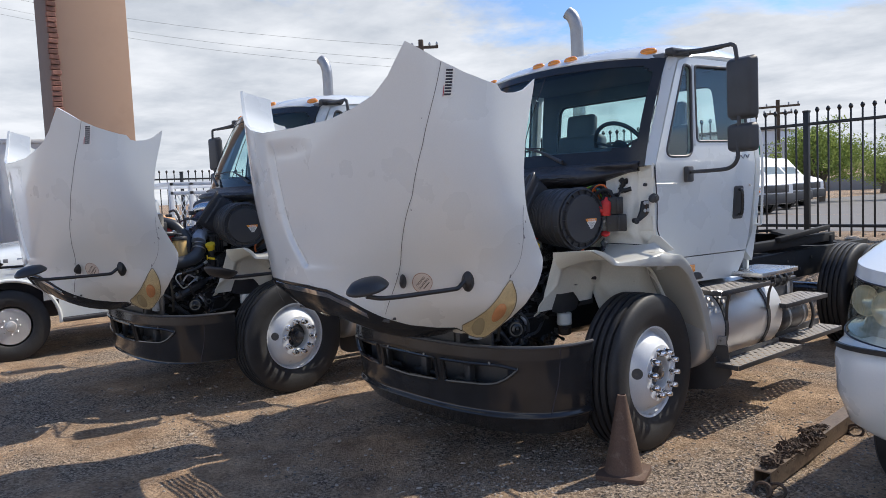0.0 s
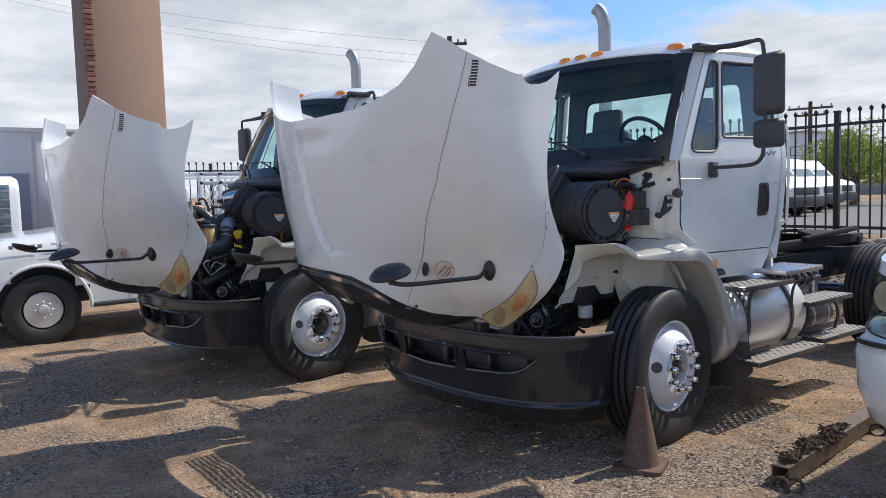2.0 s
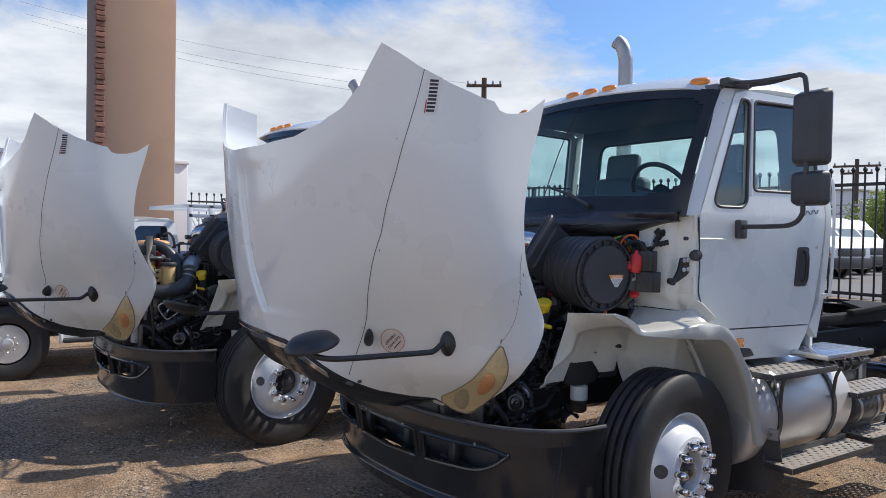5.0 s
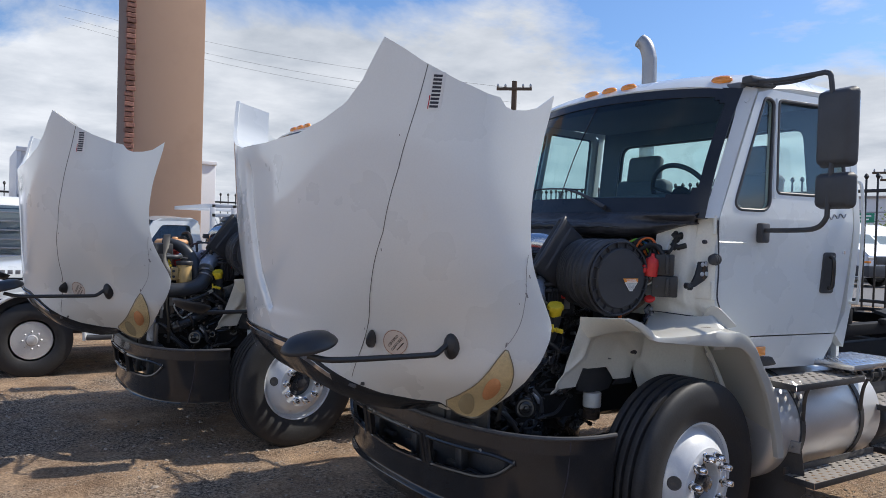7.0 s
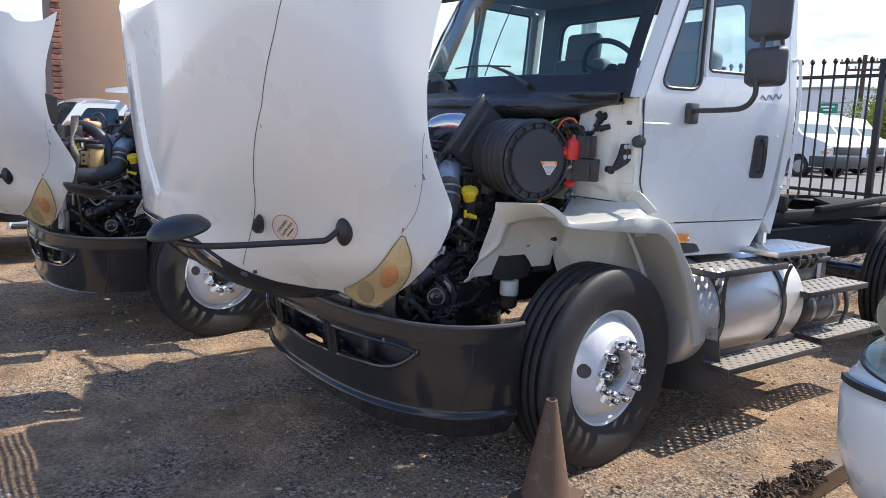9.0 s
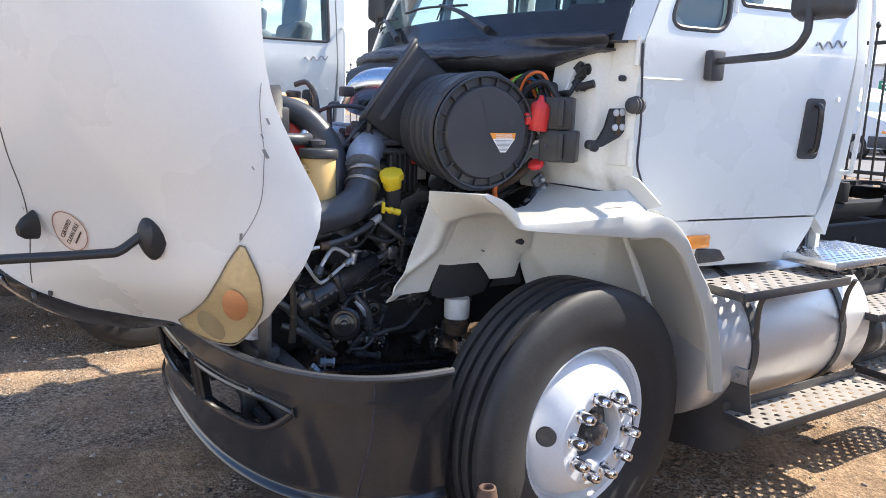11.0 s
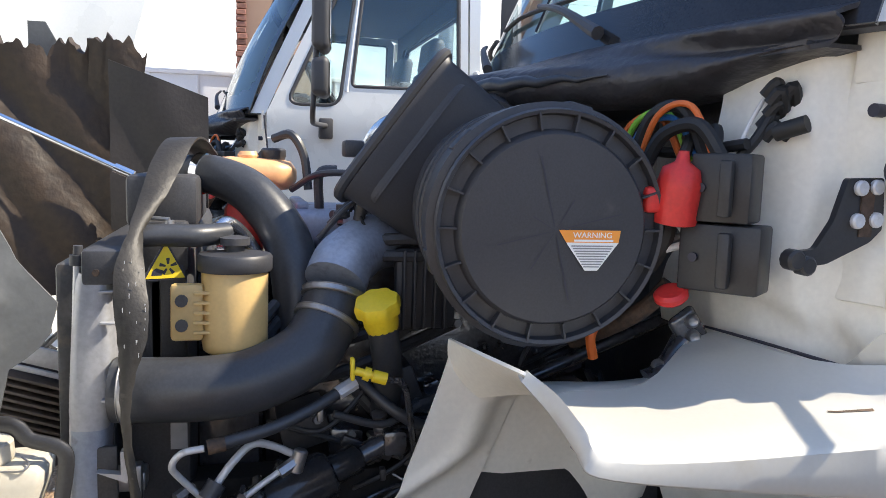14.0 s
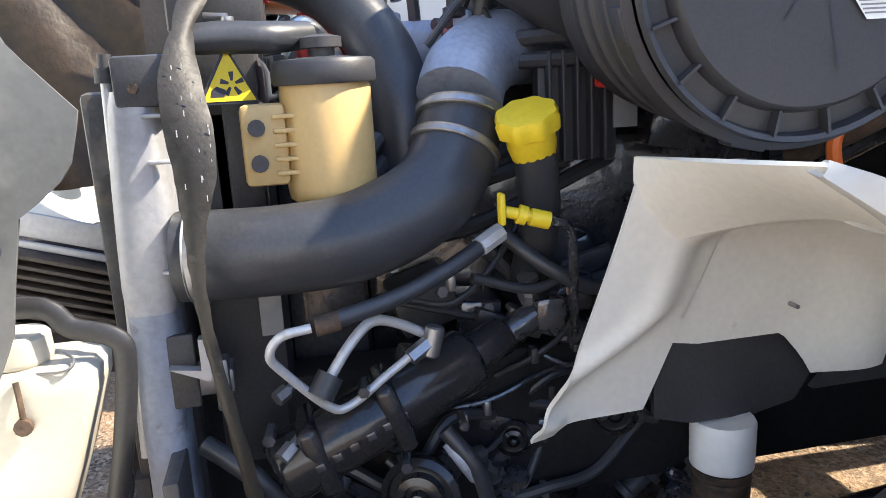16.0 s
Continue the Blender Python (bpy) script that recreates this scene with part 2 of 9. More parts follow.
# print colour, also on the pieces that stand for shade in hollows and gaps
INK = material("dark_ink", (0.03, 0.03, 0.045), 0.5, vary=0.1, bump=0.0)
INK_GREY = material("grey_ink", (0.22, 0.22, 0.23), 0.5, vary=0.1, bump=0.0)
SEAM = material("seam_shadow_line", (0.10, 0.10, 0.105), 0.6, vary=0.1, bump=0.0)
INK_RED = material("red_ink", (0.5, 0.04, 0.05), 0.5, vary=0.1, bump=0.0)
STICKER = material("round_sticker_paper", (0.70, 0.62, 0.55), 0.5, vary=0.05, scale=20, bump=0.0)
CONE = material("faded_cone_rubber", (0.115, 0.068, 0.047), 0.75, vary=0.2, scale=8, fine=110, bump=0.1, bump_size=0.002, second=(0.20, 0.15, 0.115), second_at=0.57, soft=0.2)
RUST = material("rusty_steel", (0.10, 0.065, 0.045), 0.8, 0.2, vary=0.35, scale=15, fine=90, bump=0.2, bump_size=0.003, second=(0.03, 0.027, 0.025), second_at=0.52, soft=0.15)
WORN = material("worn_tan_steel", (0.17, 0.125, 0.09), 0.5, 0.35, vary=0.25, scale=9, fine=70, bump=0.12, bump_size=0.002, second=(0.09, 0.06, 0.045), second_at=0.53, soft=0.12)
WEED = material("dry_weed", (0.065, 0.037, 0.022), 0.9, vary=0.3, bump=0.0)
STUCCO = material("tan_stucco", (0.44, 0.29, 0.20), 0.9, vary=0.04, scale=0.7, fine=170, bump=0.12, bump_size=0.003, second=(0.40, 0.26, 0.18), second_at=0.55, soft=0.25)
BRICK = material("red_brick", (0.24, 0.115, 0.085), 0.9, vary=0.2, scale=7, fine=80, bump=0.25, bump_size=0.006, per_object=0.3)
MORTAR = material("mortar", (0.20, 0.15, 0.125), 0.95, vary=0.1, scale=7, fine=80, bump=0.2, bump_size=0.004)
FENCE = material("black_fence_paint", (0.014, 0.014, 0.015), 0.45, vary=0.2, bump=0.04, bump_size=0.001)
WOOD = material("weathered_pole_wood", (0.10, 0.07, 0.05), 0.9, vary=0.25, scale=3, fine=60, bump=0.2, bump_size=0.006)
BARK = material("bark", (0.13, 0.10, 0.075), 0.95, vary=0.3, scale=9, fine=60, bump=0.4, bump_size=0.01)
WALLGREY = material("grey_block_wall", (0.24, 0.245, 0.26), 0.9, vary=0.1, scale=1.0, fine=20, bump=0.1, bump_size=0.01)
PANEL = material("white_box_panel", (0.72, 0.73, 0.75), 0.4, vary=0.03, scale=0.8, fine=30, bump=0.02, bump_size=0.001, second=(0.6, 0.6, 0.6), second_at=0.62, soft=0.2)
BLUEGREY = material("blue_grey_panel", (0.33, 0.37, 0.45), 0.5, vary=0.05, scale=1.0, fine=30, bump=0.02, bump_size=0.001)
GREEN_SIGN = material("green_road_sign", (0.01, 0.20, 0.12), 0.4, vary=0.03, bump=0.0)
ASPHALT = material("street_asphalt", (0.17, 0.16, 0.155), 0.9, vary=0.12, scale=0.5, fine=25, bump=0.1, bump_size=0.01)
CONCRETE = material("concrete", (0.36, 0.33, 0.30), 0.9, vary=0.1, scale=2, fine=40, bump=0.1, bump_size=0.004)
DARK = material("black_moulded_box", (0.025, 0.025, 0.027), 0.42, vary=0.2, scale=9, fine=200, bump=0.05, bump_size=0.0008)
GREASE = material("greasy_black_steel", (0.018, 0.018, 0.019), 0.75, spec=0.2, vary=0.3, scale=7, fine=90, bump=0.1, bump_size=0.002, second=(0.05, 0.035, 0.026), second_at=0.62, soft=0.12)
WIRE = material("cable_black", (0.02, 0.02, 0.02), 0.6, vary=0.1, bump=0.0)
WIRE_ORANGE = material("orange_wire", (0.75, 0.16, 0.03), 0.45, vary=0.05, bump=0.0)
WIRE_GREEN = material("green_wire", (0.25, 0.55, 0.05), 0.45, vary=0.05, bump=0.0)
WIRE_BLUE = material("blue_wire", (0.03, 0.16, 0.45), 0.45, vary=0.05, bump=0.0)


def glass(name, tint, rough=0.02, seen=0.82):
    m = bpy.data.materials.new(name)
    m.use_nodes = True
    n, l = m.node_tree.nodes, m.node_tree.links
    n.clear()
    t, g, mix, fr, o = (n.new("ShaderNode" + k) for k in ("BsdfTransparent", "BsdfGlossy", "MixShader", "Fresnel", "OutputMaterial"))
    t.inputs[0].default_value, g.inputs["Roughness"].default_value = (*tint, 1), rough
    fr.inputs["IOR"].default_value = 1.5
    l.new(fr.outputs[0], mix.inputs[0])
    l.new(t.outputs[0], mix.inputs[1])
    l.new(g.outputs[0], mix.inputs[2])
    l.new(mix.outputs[0], o.inputs[0])
    return m


def pane_glass(name, tint, shine=0.07):
    """Flat glass with two faces: an even share of reflection on each."""
    m = bpy.data.materials.new(name)
    m.use_nodes = True
    n, l = m.node_tree.nodes, m.node_tree.links
    n.clear()
    t, g, mix, o = (n.new("ShaderNode" + k) for k in ("BsdfTransparent", "BsdfGlossy", "MixShader", "OutputMaterial"))
    t.inputs[0].default_value, g.inputs["Roughness"].default_value, mix.inputs[0].default_value = (*tint, 1), 0.02, shine
    l.new(t.outputs[0], mix.inputs[1])
    l.new(g.outputs[0], mix.inputs[2])
    l.new(mix.outputs[0], o.inputs[0])
    return m


GLASS = glass("tinted_cab_glass", (0.70, 0.91, 0.92))
PANE = pane_glass("tinted_side_glass", (0.90, 0.97, 0.965))
LENS_CLEAR = pane_glass("yellowed_lens", (0.95, 0.89, 0.74), 0.08)
CLOUDY_LENS = pane_glass("hazy_lens", (0.82, 0.84, 0.77), 0.09)
DARK_GLASS = pane_glass("dark_vehicle_glass", (0.40, 0.45, 0.47), 0.10)


def ground_material():
    m = bpy.data.materials.new("dirt_and_gravel")
    m.use_nodes = True
    n, l = m.node_tree.nodes, m.node_tree.links
    b = n["Principled BSDF"]
    b.inputs["Roughness"].default_value, b.inputs["Specular IOR Level"].default_value = 0.95, 0.2
    tc = n.new("ShaderNodeTexCoord")

    def noise_at(s, d=6.0, r=0.6):
        t = n.new("ShaderNodeTexNoise")
        t.inputs["Scale"].default_value, t.inputs["Detail"].default_value, t.inputs["Roughness"].default_value = s, d, r
        l.new(tc.outputs["Object"], t.inputs["Vector"])
        return t.outputs["Fac"]

    def ramp_of(fac, p0, c0, p1, c1):
        r = n.new("ShaderNodeValToRGB")
        r.color_ramp.elements[0].position, r.color_ramp.elements[0].color = p0, (*c0, 1)
        r.color_ramp.elements[1].position, r.color_ramp.elements[1].color = p1, (*c1, 1)
        l.new(fac, r.inputs[0])
        return r.outputs[0]

    def mixed(fac, c0, c1):
        x = n.new("ShaderNodeMix")
        x.data_type = "RGBA"
        for v, i in ((fac, "Factor"), (c0, 6), (c1, 7)):
            l.new(v, x.inputs[i])
        return x.outputs[2]

    dirt = ramp_of(noise_at(3.0), 0.35, (0.27, 0.178, 0.112), 0.68, (0.55, 0.385, 0.25))
    gravel_c = n.new("ShaderNodeTexVoronoi")
    gravel_c.inputs["Scale"].default_value = 75
    l.new(tc.outputs["Object"], gravel_c.inputs["Vector"])
    bw = n.new("ShaderNodeRGBToBW")
    l.new(gravel_c.outputs["Color"], bw.inputs[0])
    gravel = ramp_of(bw.outputs[0], 0.2, (0.085, 0.066, 0.052), 0.8, (0.50, 0.395, 0.30))
    where = ramp_of(noise_at(0.9, 7.0, 0.65), 0.42, (0, 0, 0), 0.58, (1, 1, 1))
    fine = ramp_of(noise_at(40, 4.0), 0.3, (0.58, 0.57, 0.56), 0.7, (1.32, 1.32, 1.32))
    base = mixed(where, dirt, gravel)
    mul = n.new("ShaderNodeMix")
    mul.data_type, mul.blend_type = "RGBA", "MULTIPLY"
    mul.inputs["Factor"].default_value = 1.0
    l.new(base, mul.inputs[6])
    l.new(fine, mul.inputs[7])
    # oil stains on the lot
    stain = ramp_of(noise_at(0.6, 5.0, 0.7), 0.56, (1, 1, 1), 0.70, (0.45, 0.43, 0.42))
    mul2 = n.new("ShaderNodeMix")
    mul2.data_type, mul2.blend_type = "RGBA", "MULTIPLY"
    mul2.inputs["Factor"].default_value = 1.0
    l.new(mul.outputs[2], mul2.inputs[6])
    l.new(stain, mul2.inputs[7])
    l.new(mul2.outputs[2], b.inputs["Base Color"])
    h = n.new("ShaderNodeMath")
    h.operation = "ADD"
    l.new(noise_at(30, 9.0, 0.75), h.inputs[0])
    low = n.new("ShaderNodeMath")
    low.operation, low.inputs[1].default_value = "MULTIPLY", 0.35
    l.new(gravel_c.outputs["Distance"], low.inputs[0])
    l.new(low.outputs[0], h.inputs[1])
    bp = n.new("ShaderNodeBump")
    bp.inputs["Strength"].default_value, bp.inputs["Distance"].default_value = 0.9, 0.03
    l.new(h.outputs[0], bp.inputs["Height"])
    l.new(bp.outputs[0], b.inputs["Normal"])
    return m


DIRT = ground_material()


def leaf_material():
    """Small leaves that let part of the light through."""
    m = bpy.data.materials.new("palo_verde_leaf")
    m.use_nodes = True
    n, l = m.node_tree.nodes, m.node_tree.links
    n.clear()
    geo, ramp_, d, tr, mix, o = (n.new("ShaderNode" + k) for k in ("NewGeometry", "ValToRGB", "BsdfDiffuse", "BsdfTranslucent", "MixShader", "OutputMaterial"))
    ramp_.color_ramp.elements[0].color, ramp_.color_ramp.elements[1].color = (0.17, 0.23, 0.06, 1), (0.38, 0.44, 0.14, 1)
    l.new(geo.outputs["Random Per Island"], ramp_.inputs[0])
    l.new(ramp_.outputs[0], d.inputs[0])
    l.new(ramp_.outputs[0], tr.inputs[0])
    mix.inputs[0].default_value = 0.5
    l.new(d.outputs[0], mix.inputs[1])
    l.new(tr.outputs[0], mix.inputs[2])
    l.new(mix.outputs[0], o.inputs[0])
    return m


LEAF = leaf_material()


def pebble_material():
    m = bpy.data.materials.new("pebble_stone")
    m.use_nodes = True
    n, l = m.node_tree.nodes, m.node_tree.links
    b = n["Principled BSDF"]
    b.inputs["Roughness"].default_value = 0.9
    g, r = n.new("ShaderNodeNewGeometry"), n.new("ShaderNodeValToRGB")
    r.color_ramp.elements[0].color, r.color_ramp.elements[1].color = (0.09, 0.072, 0.06, 1), (0.50, 0.42, 0.34, 1)
    l.new(g.outputs["Random Per Island"], r.inputs[0])
    l.new(r.outputs[0], b.inputs["Base Color"])
    return m


PEBBLE = pebble_material()


# ---- building helpers ----
def part(name, bm, mat, parent=None, label="", smooth=40):
    """Links a bmesh as one mesh object under a thing or a part."""
    bmesh.ops.recalc_face_normals(bm, faces=bm.faces)
    me = bpy.data.meshes.new(name)
    bm.to_mesh(me)
    bm.free()
    for one in mat if isinstance(mat, (list, tuple)) else (mat,):
        me.materials.append(one)
    if smooth:
        me.polygons.foreach_set("use_smooth", [True] * len(me.polygons))
        me.set_sharp_from_angle(angle=radians(smooth))
    ob = new(name, me)
    if parent:
        ob.parent = parent
    if label:
        ob["label"] = label
    return ob


def thing(name, label, category, group="", kind="", at=None):
    ob = new(name)
    ob.empty_display_size = 0.2
    if at is not None:
        ob.matrix_world = at
    return tagged(ob, label, category, group, kind)


def box(bm, c, s, bevel=0.0, m=None, seg=2):
    """A box of size s about c, its edges rounded."""
    made = bmesh.ops.create_cube(bm, size=1.0)["verts"]
    bmesh.ops.scale(bm, vec=s, verts=made)
    if bevel:
        edges = list({e for v in made for e in v.link_edges})
        got = bmesh.ops.bevel(bm, geom=edges, offset=bevel, segments=seg, affect="EDGES", profile=0.5)
        made = list({v for f in got["faces"] for v in f.verts} | {v for v in made if v.is_valid})
    bmesh.ops.transform(bm, matrix=Matrix.Translation(c) @ (m if m is not None else Matrix()), verts=made)
    return made


def grid(bm, rows, close_u=False, close_v=False):
    """Quads between rows of points."""
    vs = [[bm.verts.new(p) for p in row] for row in rows]
    nu, nv = len(vs), len(vs[0])
    for i in range(nu if close_u else nu - 1):
        for j in range(nv if close_v else nv - 1):
            q = [vs[i][j], vs[i][(j + 1) % nv], vs[(i + 1) % nu][(j + 1) % nv], vs[(i + 1) % nu][j]]
            if len(set(q)) == 4:
                bm.faces.new(q)
    return vs


def glide(points, steps=6):
    """Points on a smooth curve through the given ones."""
    p = [Vector(q) for q in points]
    if len(p) < 3:
        return [p[0].lerp(p[-1], i / steps) for i in range(steps + 1)]
    p = [2 * p[0] - p[1], *p, 2 * p[-1] - p[-2]]
    out = []
    for a, b, c, d in zip(p, p[1:], p[2:], p[3:]):
        for i in range(steps):
            t = i / steps
            out.append(0.5 * ((2 * b) + (c - a) * t + (2 * a - 5 * b + 4 * c - d) * t * t + (3 * b - a - 3 * c + d) * t ** 3))
    return out + [p[-2]]


def tube(bm, points, radius, seg=12, steps=6, caps=True, flat=1.0, up=None):
    """A round (or flattened) bar along a smooth line; radius: a number, or one for each of the given points."""
    line = glide(points, steps) if steps > 1 else [Vector(q) for q in points]
    n = len(line)
    rad = [np.interp(i / (n - 1), np.linspace(0, 1, len(radius)), radius) for i in range(n)] if isinstance(radius, (list, tuple)) else [radius] * n
    side, rows = None, []
    for i, q in enumerate(line):
        d = (line[min(i + 1, n - 1)] - line[max(i - 1, 0)]).normalized()
        if side is None:
            ref = Vector(up) if up else (Vector((0, 0, 1)) if abs(d.z) < 0.9 else Vector((1, 0, 0)))
            side = d.cross(ref).normalized()
        side = (side - d * side.dot(d)).normalized()
        other = d.cross(side)
        rows.append([q + (side * math.cos(a) + other * math.sin(a) * flat) * rad[i] for a in (2 * math.pi * k / seg for k in range(seg))])
    vs = grid(bm, rows, close_v=True)
    if caps:
        bm.faces.new(vs[0])
        bm.faces.new(list(reversed(vs[-1])))


def lathe(bm, profile, m=None, seg=32, caps=False):
    """Turns (radius, height) pairs round the z axis, then places them by m."""
    m = m if m is not None else Matrix()
    vs = grid(bm, [[m @ Vector((r * math.cos(a), r * math.sin(a), z)) for a in (2 * math.pi * k / seg for k in range(seg))] for r, z in profile], close_v=True)
    if caps:
        bm.faces.new(vs[0])
        bm.faces.new(list(reversed(vs[-1])))


def along(p, q):
    """The pose at p whose z axis points to q."""
    d = Vector(q) - Vector(p)
    return Matrix.Translation(p) @ d.to_track_quat("Z", "Y").to_matrix().to_4x4()


def rod(bm, p, q, r, seg=12, r2=None, bevel=0.0):
    length = (Vector(q) - Vector(p)).length
    r2 = r if r2 is None else r2
    prof = [(r, 0), (r2, length)] if not bevel else [(r - bevel, 0), (r, bevel), (r2, length - bevel), (r2 - bevel, length)]
    lathe(bm, prof, along(p, q), seg, caps=True)


def sheet(bm, outline, holes=(), depth=0.004, to=lambda a, b: Vector((a, b, 0)), push=Vector((0, 0, 1))):
    """A flat panel with holes: outlines in two coordinates, placed by to(), thickened along push."""
    edges = []
    for loop in (outline, *holes):
        vs = [bm.verts.new(to(a, b)) for a, b in loop]
        edges += [bm.edges.new((vs[i - 1], vs[i])) for i in range(len(vs))]
    got = bmesh.ops.triangle_fill(bm, edges=edges, use_beauty=True)
    faces = [f for f in got["geom"] if isinstance(f, bmesh.types.BMFace)]
    if depth:
        ext = bmesh.ops.extrude_face_region(bm, geom=faces)
        bmesh.ops.translate(bm, vec=push * depth, verts=[v for v in ext["geom"] if isinstance(v, bmesh.types.BMVert)])


def rounded(points, r, seg=5):
    """A polygon's outline with its corners rounded."""
    out, n = [], len(points)
    for i in range(n):
        a, b, c = (Vector(points[k % n]).to_2d() for k in (i - 1, i, i + 1))
        u, v = (a - b), (c - b)
        k = min(r, u.length * 0.45, v.length * 0.45)
        p, q = b + u.normalized() * k, b + v.normalized() * k
        for j in range(seg + 1):
            t = j / seg
            out.append(tuple(p * (1 - t) ** 2 + b * 2 * t * (1 - t) + q * t * t))
    return out


def shell(bm, thickness):
    """Gives an open sheet thickness: a second skin behind it and a rim between them."""
    bmesh.ops.recalc_face_normals(bm, faces=bm.faces[:])
    bm.normal_update()
    faces, rim = list(bm.faces), [e.link_loops[0] for e in bm.edges if e.is_boundary]
    rim = [(q.vert, q.link_loop_next.vert) for q in rim]
    twin = {v: bm.verts.new(v.co - v.normal * thickness) for v in list(bm.verts)}
    for f in faces:
        bm.faces.new([twin[v] for v in reversed(f.verts)])
    for p, q in rim:
        bm.faces.new((q, p, twin[p], twin[q]))


def lettering(name, words, size, m, mat, parent, bold=0.0):
    """Writing as a mesh, laid in the plane of m."""
    cu = bpy.data.curves.new(name, "FONT")
    cu.body, cu.size, cu.extrude, cu.align_x, cu.align_y, cu.offset = words, size, 0.0004, "CENTER", "CENTER", bold
    tmp = bpy.data.objects.new(name, cu)
    scene.collection.objects.link(tmp)
    bpy.context.view_layer.update()
    me = bpy.data.meshes.new_from_object(tmp.evaluated_get(bpy.context.evaluated_depsgraph_get()))
    bpy.data.objects.remove(tmp)
    bpy.data.curves.remove(cu)
    me.transform(m)
    me.materials.clear()
    me.materials.append(mat)
    ob = new(name, me)
    ob.parent = parent
    return ob


def turned(right, up_to, at):
    """A pose from the way its x axis and (about) its y axis point."""
    x = Vector(right).normalized()
    z = x.cross(Vector(up_to)).normalized()
    y = z.cross(x)
    return Matrix.Translation(at) @ Matrix((x, y, z)).transposed().to_4x4()


# ---- ground ----
def ground_height(x, y):
    """The lot is level; behind it a rubble bank leads up to the fence, and the street lies a little higher."""
    z = 0.0
    if y > 4.6:
        z = np.interp(y, (4.6, 6.6, 7.6, 9.5, 20, 60, 3000), (0, 0.72, 0.86, 0.74, 0.5, 0.42, 0.3))
    if x < -8.5:
        z = max(z, np.interp(-x, (8.5, 11.5, 14.0), (0, 0.25, 0.5)))
    near = max(0.0, 1 - max(0, max(abs(x + 1.5) - 9, abs(y + 0.5) - 6)) / 5)
    z += near * (0.014 * noise.noise((x * 1.3, y * 1.3, 0)) + 0.010 * noise.noise((x * 4.1, y * 4.1, 3)) + 0.005 * noise.noise((x * 13, y * 13, 7)))
    # wheel ruts in front of the trucks
    for rut in (-1.35, 0.35, 3.2):
        z -= near * 0.018 * math.exp(-((x - rut - 0.12 * math.sin(y)) / 0.16) ** 2) * (1 if y < -1.4 else 0)
    return float(z)


def axis(lo, hi, fine, coarse):
    inner = list(np.arange(lo, hi, fine))
    out = []
    step, v = fine, hi
    while v < coarse:
        out.append(v)
        step *= 1.3
        v += step
    left = []
    step, v = fine, lo
    while v > -coarse:
        step *= 1.3
        v -= step
        left.append(v)
    return left[::-1] + inner + out


bm = bmesh.new()
gx, gy = axis(-8, 4.6, 0.055, 2500), axis(-4.6, 3.2, 0.055, 2500)
grid(bm, [[(x, y, ground_height(x, y)) for x in gx] for y in gy])
ground = part("ground", bm, DIRT, smooth=180)
tagged(ground, "dry tan dirt and grey gravel lot with tyre ruts", "ground", kind="structure")


def pebbles(count, seed, lo, hi, x0, x1, y0, y1):
    rnd = random.Random(seed)
    verts, faces = [], []
    n = 5
    for _ in range(count):
        x, y = rnd.uniform(x0, x1), rnd.uniform(y0, y1)
        if noise.noise((x * 0.9, y * 0.9, 5)) + 0.5 * noise.noise((x * 3.1, y * 3.1, 9)) + rnd.uniform(-0.4, 0.4) < -0.1:
            continue
        s = lo + (hi - lo) * rnd.random() ** 3
        k, a0, z = len(verts), rnd.uniform(0, 6.28), ground_height(x, y)
        sx, sy, sz, turn = s * rnd.uniform(0.8, 1.4), s * rnd.uniform(0.6, 1.0), s * rnd.uniform(0.4, 0.8), rnd.uniform(0, 3.14)
        for w, r in ((-0.5, 0.75), (0.15, 1.0), (0.8, 0.55)):
            for q in range(n):
                a = a0 + 2 * math.pi * q / n
                u, v = sx * r * math.cos(a) * rnd.uniform(0.8, 1.15), sy * r * math.sin(a) * rnd.uniform(0.8, 1.15)
                verts.append((x + u * math.cos(turn) - v * math.sin(turn), y + u * math.sin(turn) + v * math.cos(turn), z + sz * (w + rnd.uniform(-0.12, 0.12))))
        for ring in (0, n):
            faces += [(k + ring + q, k + ring + (q + 1) % n, k + ring + n + (q + 1) % n, k + ring + n + q) for q in range(n)]
        faces.append(tuple(k + 2 * n + q for q in range(n)))
    me = bpy.data.meshes.new("gravel")
    me.from_pydata(verts, [], faces)
    me.materials.append(PEBBLE)
    return tagged(new("gravel", me), "loose grey and tan gravel lying on the dirt", "gravel", kind="stuff")


pebbles(30000, 3, 0.003, 0.014, 0.6, 4.4, -4.2, 1.2)
pebbles(16000, 6, 0.004, 0.017, -5.5, 4.4, -4.4, 2.6)
pebbles(260, 4, 0.014, 0.034, -7.0, 4.4, -3.2, 4.4)
pebbles(1500, 5, 0.03, 0.12, -7.0, 5.0, 4.4, 7.6)


# ---- tractor trucks ----
def wheel_pose(x, y, z, side=1):
    """z axis points outwards from the truck."""
    return Matrix.Translation((x, y, z)) @ Matrix.Rotation(radians(90 * side), 4, "Y")


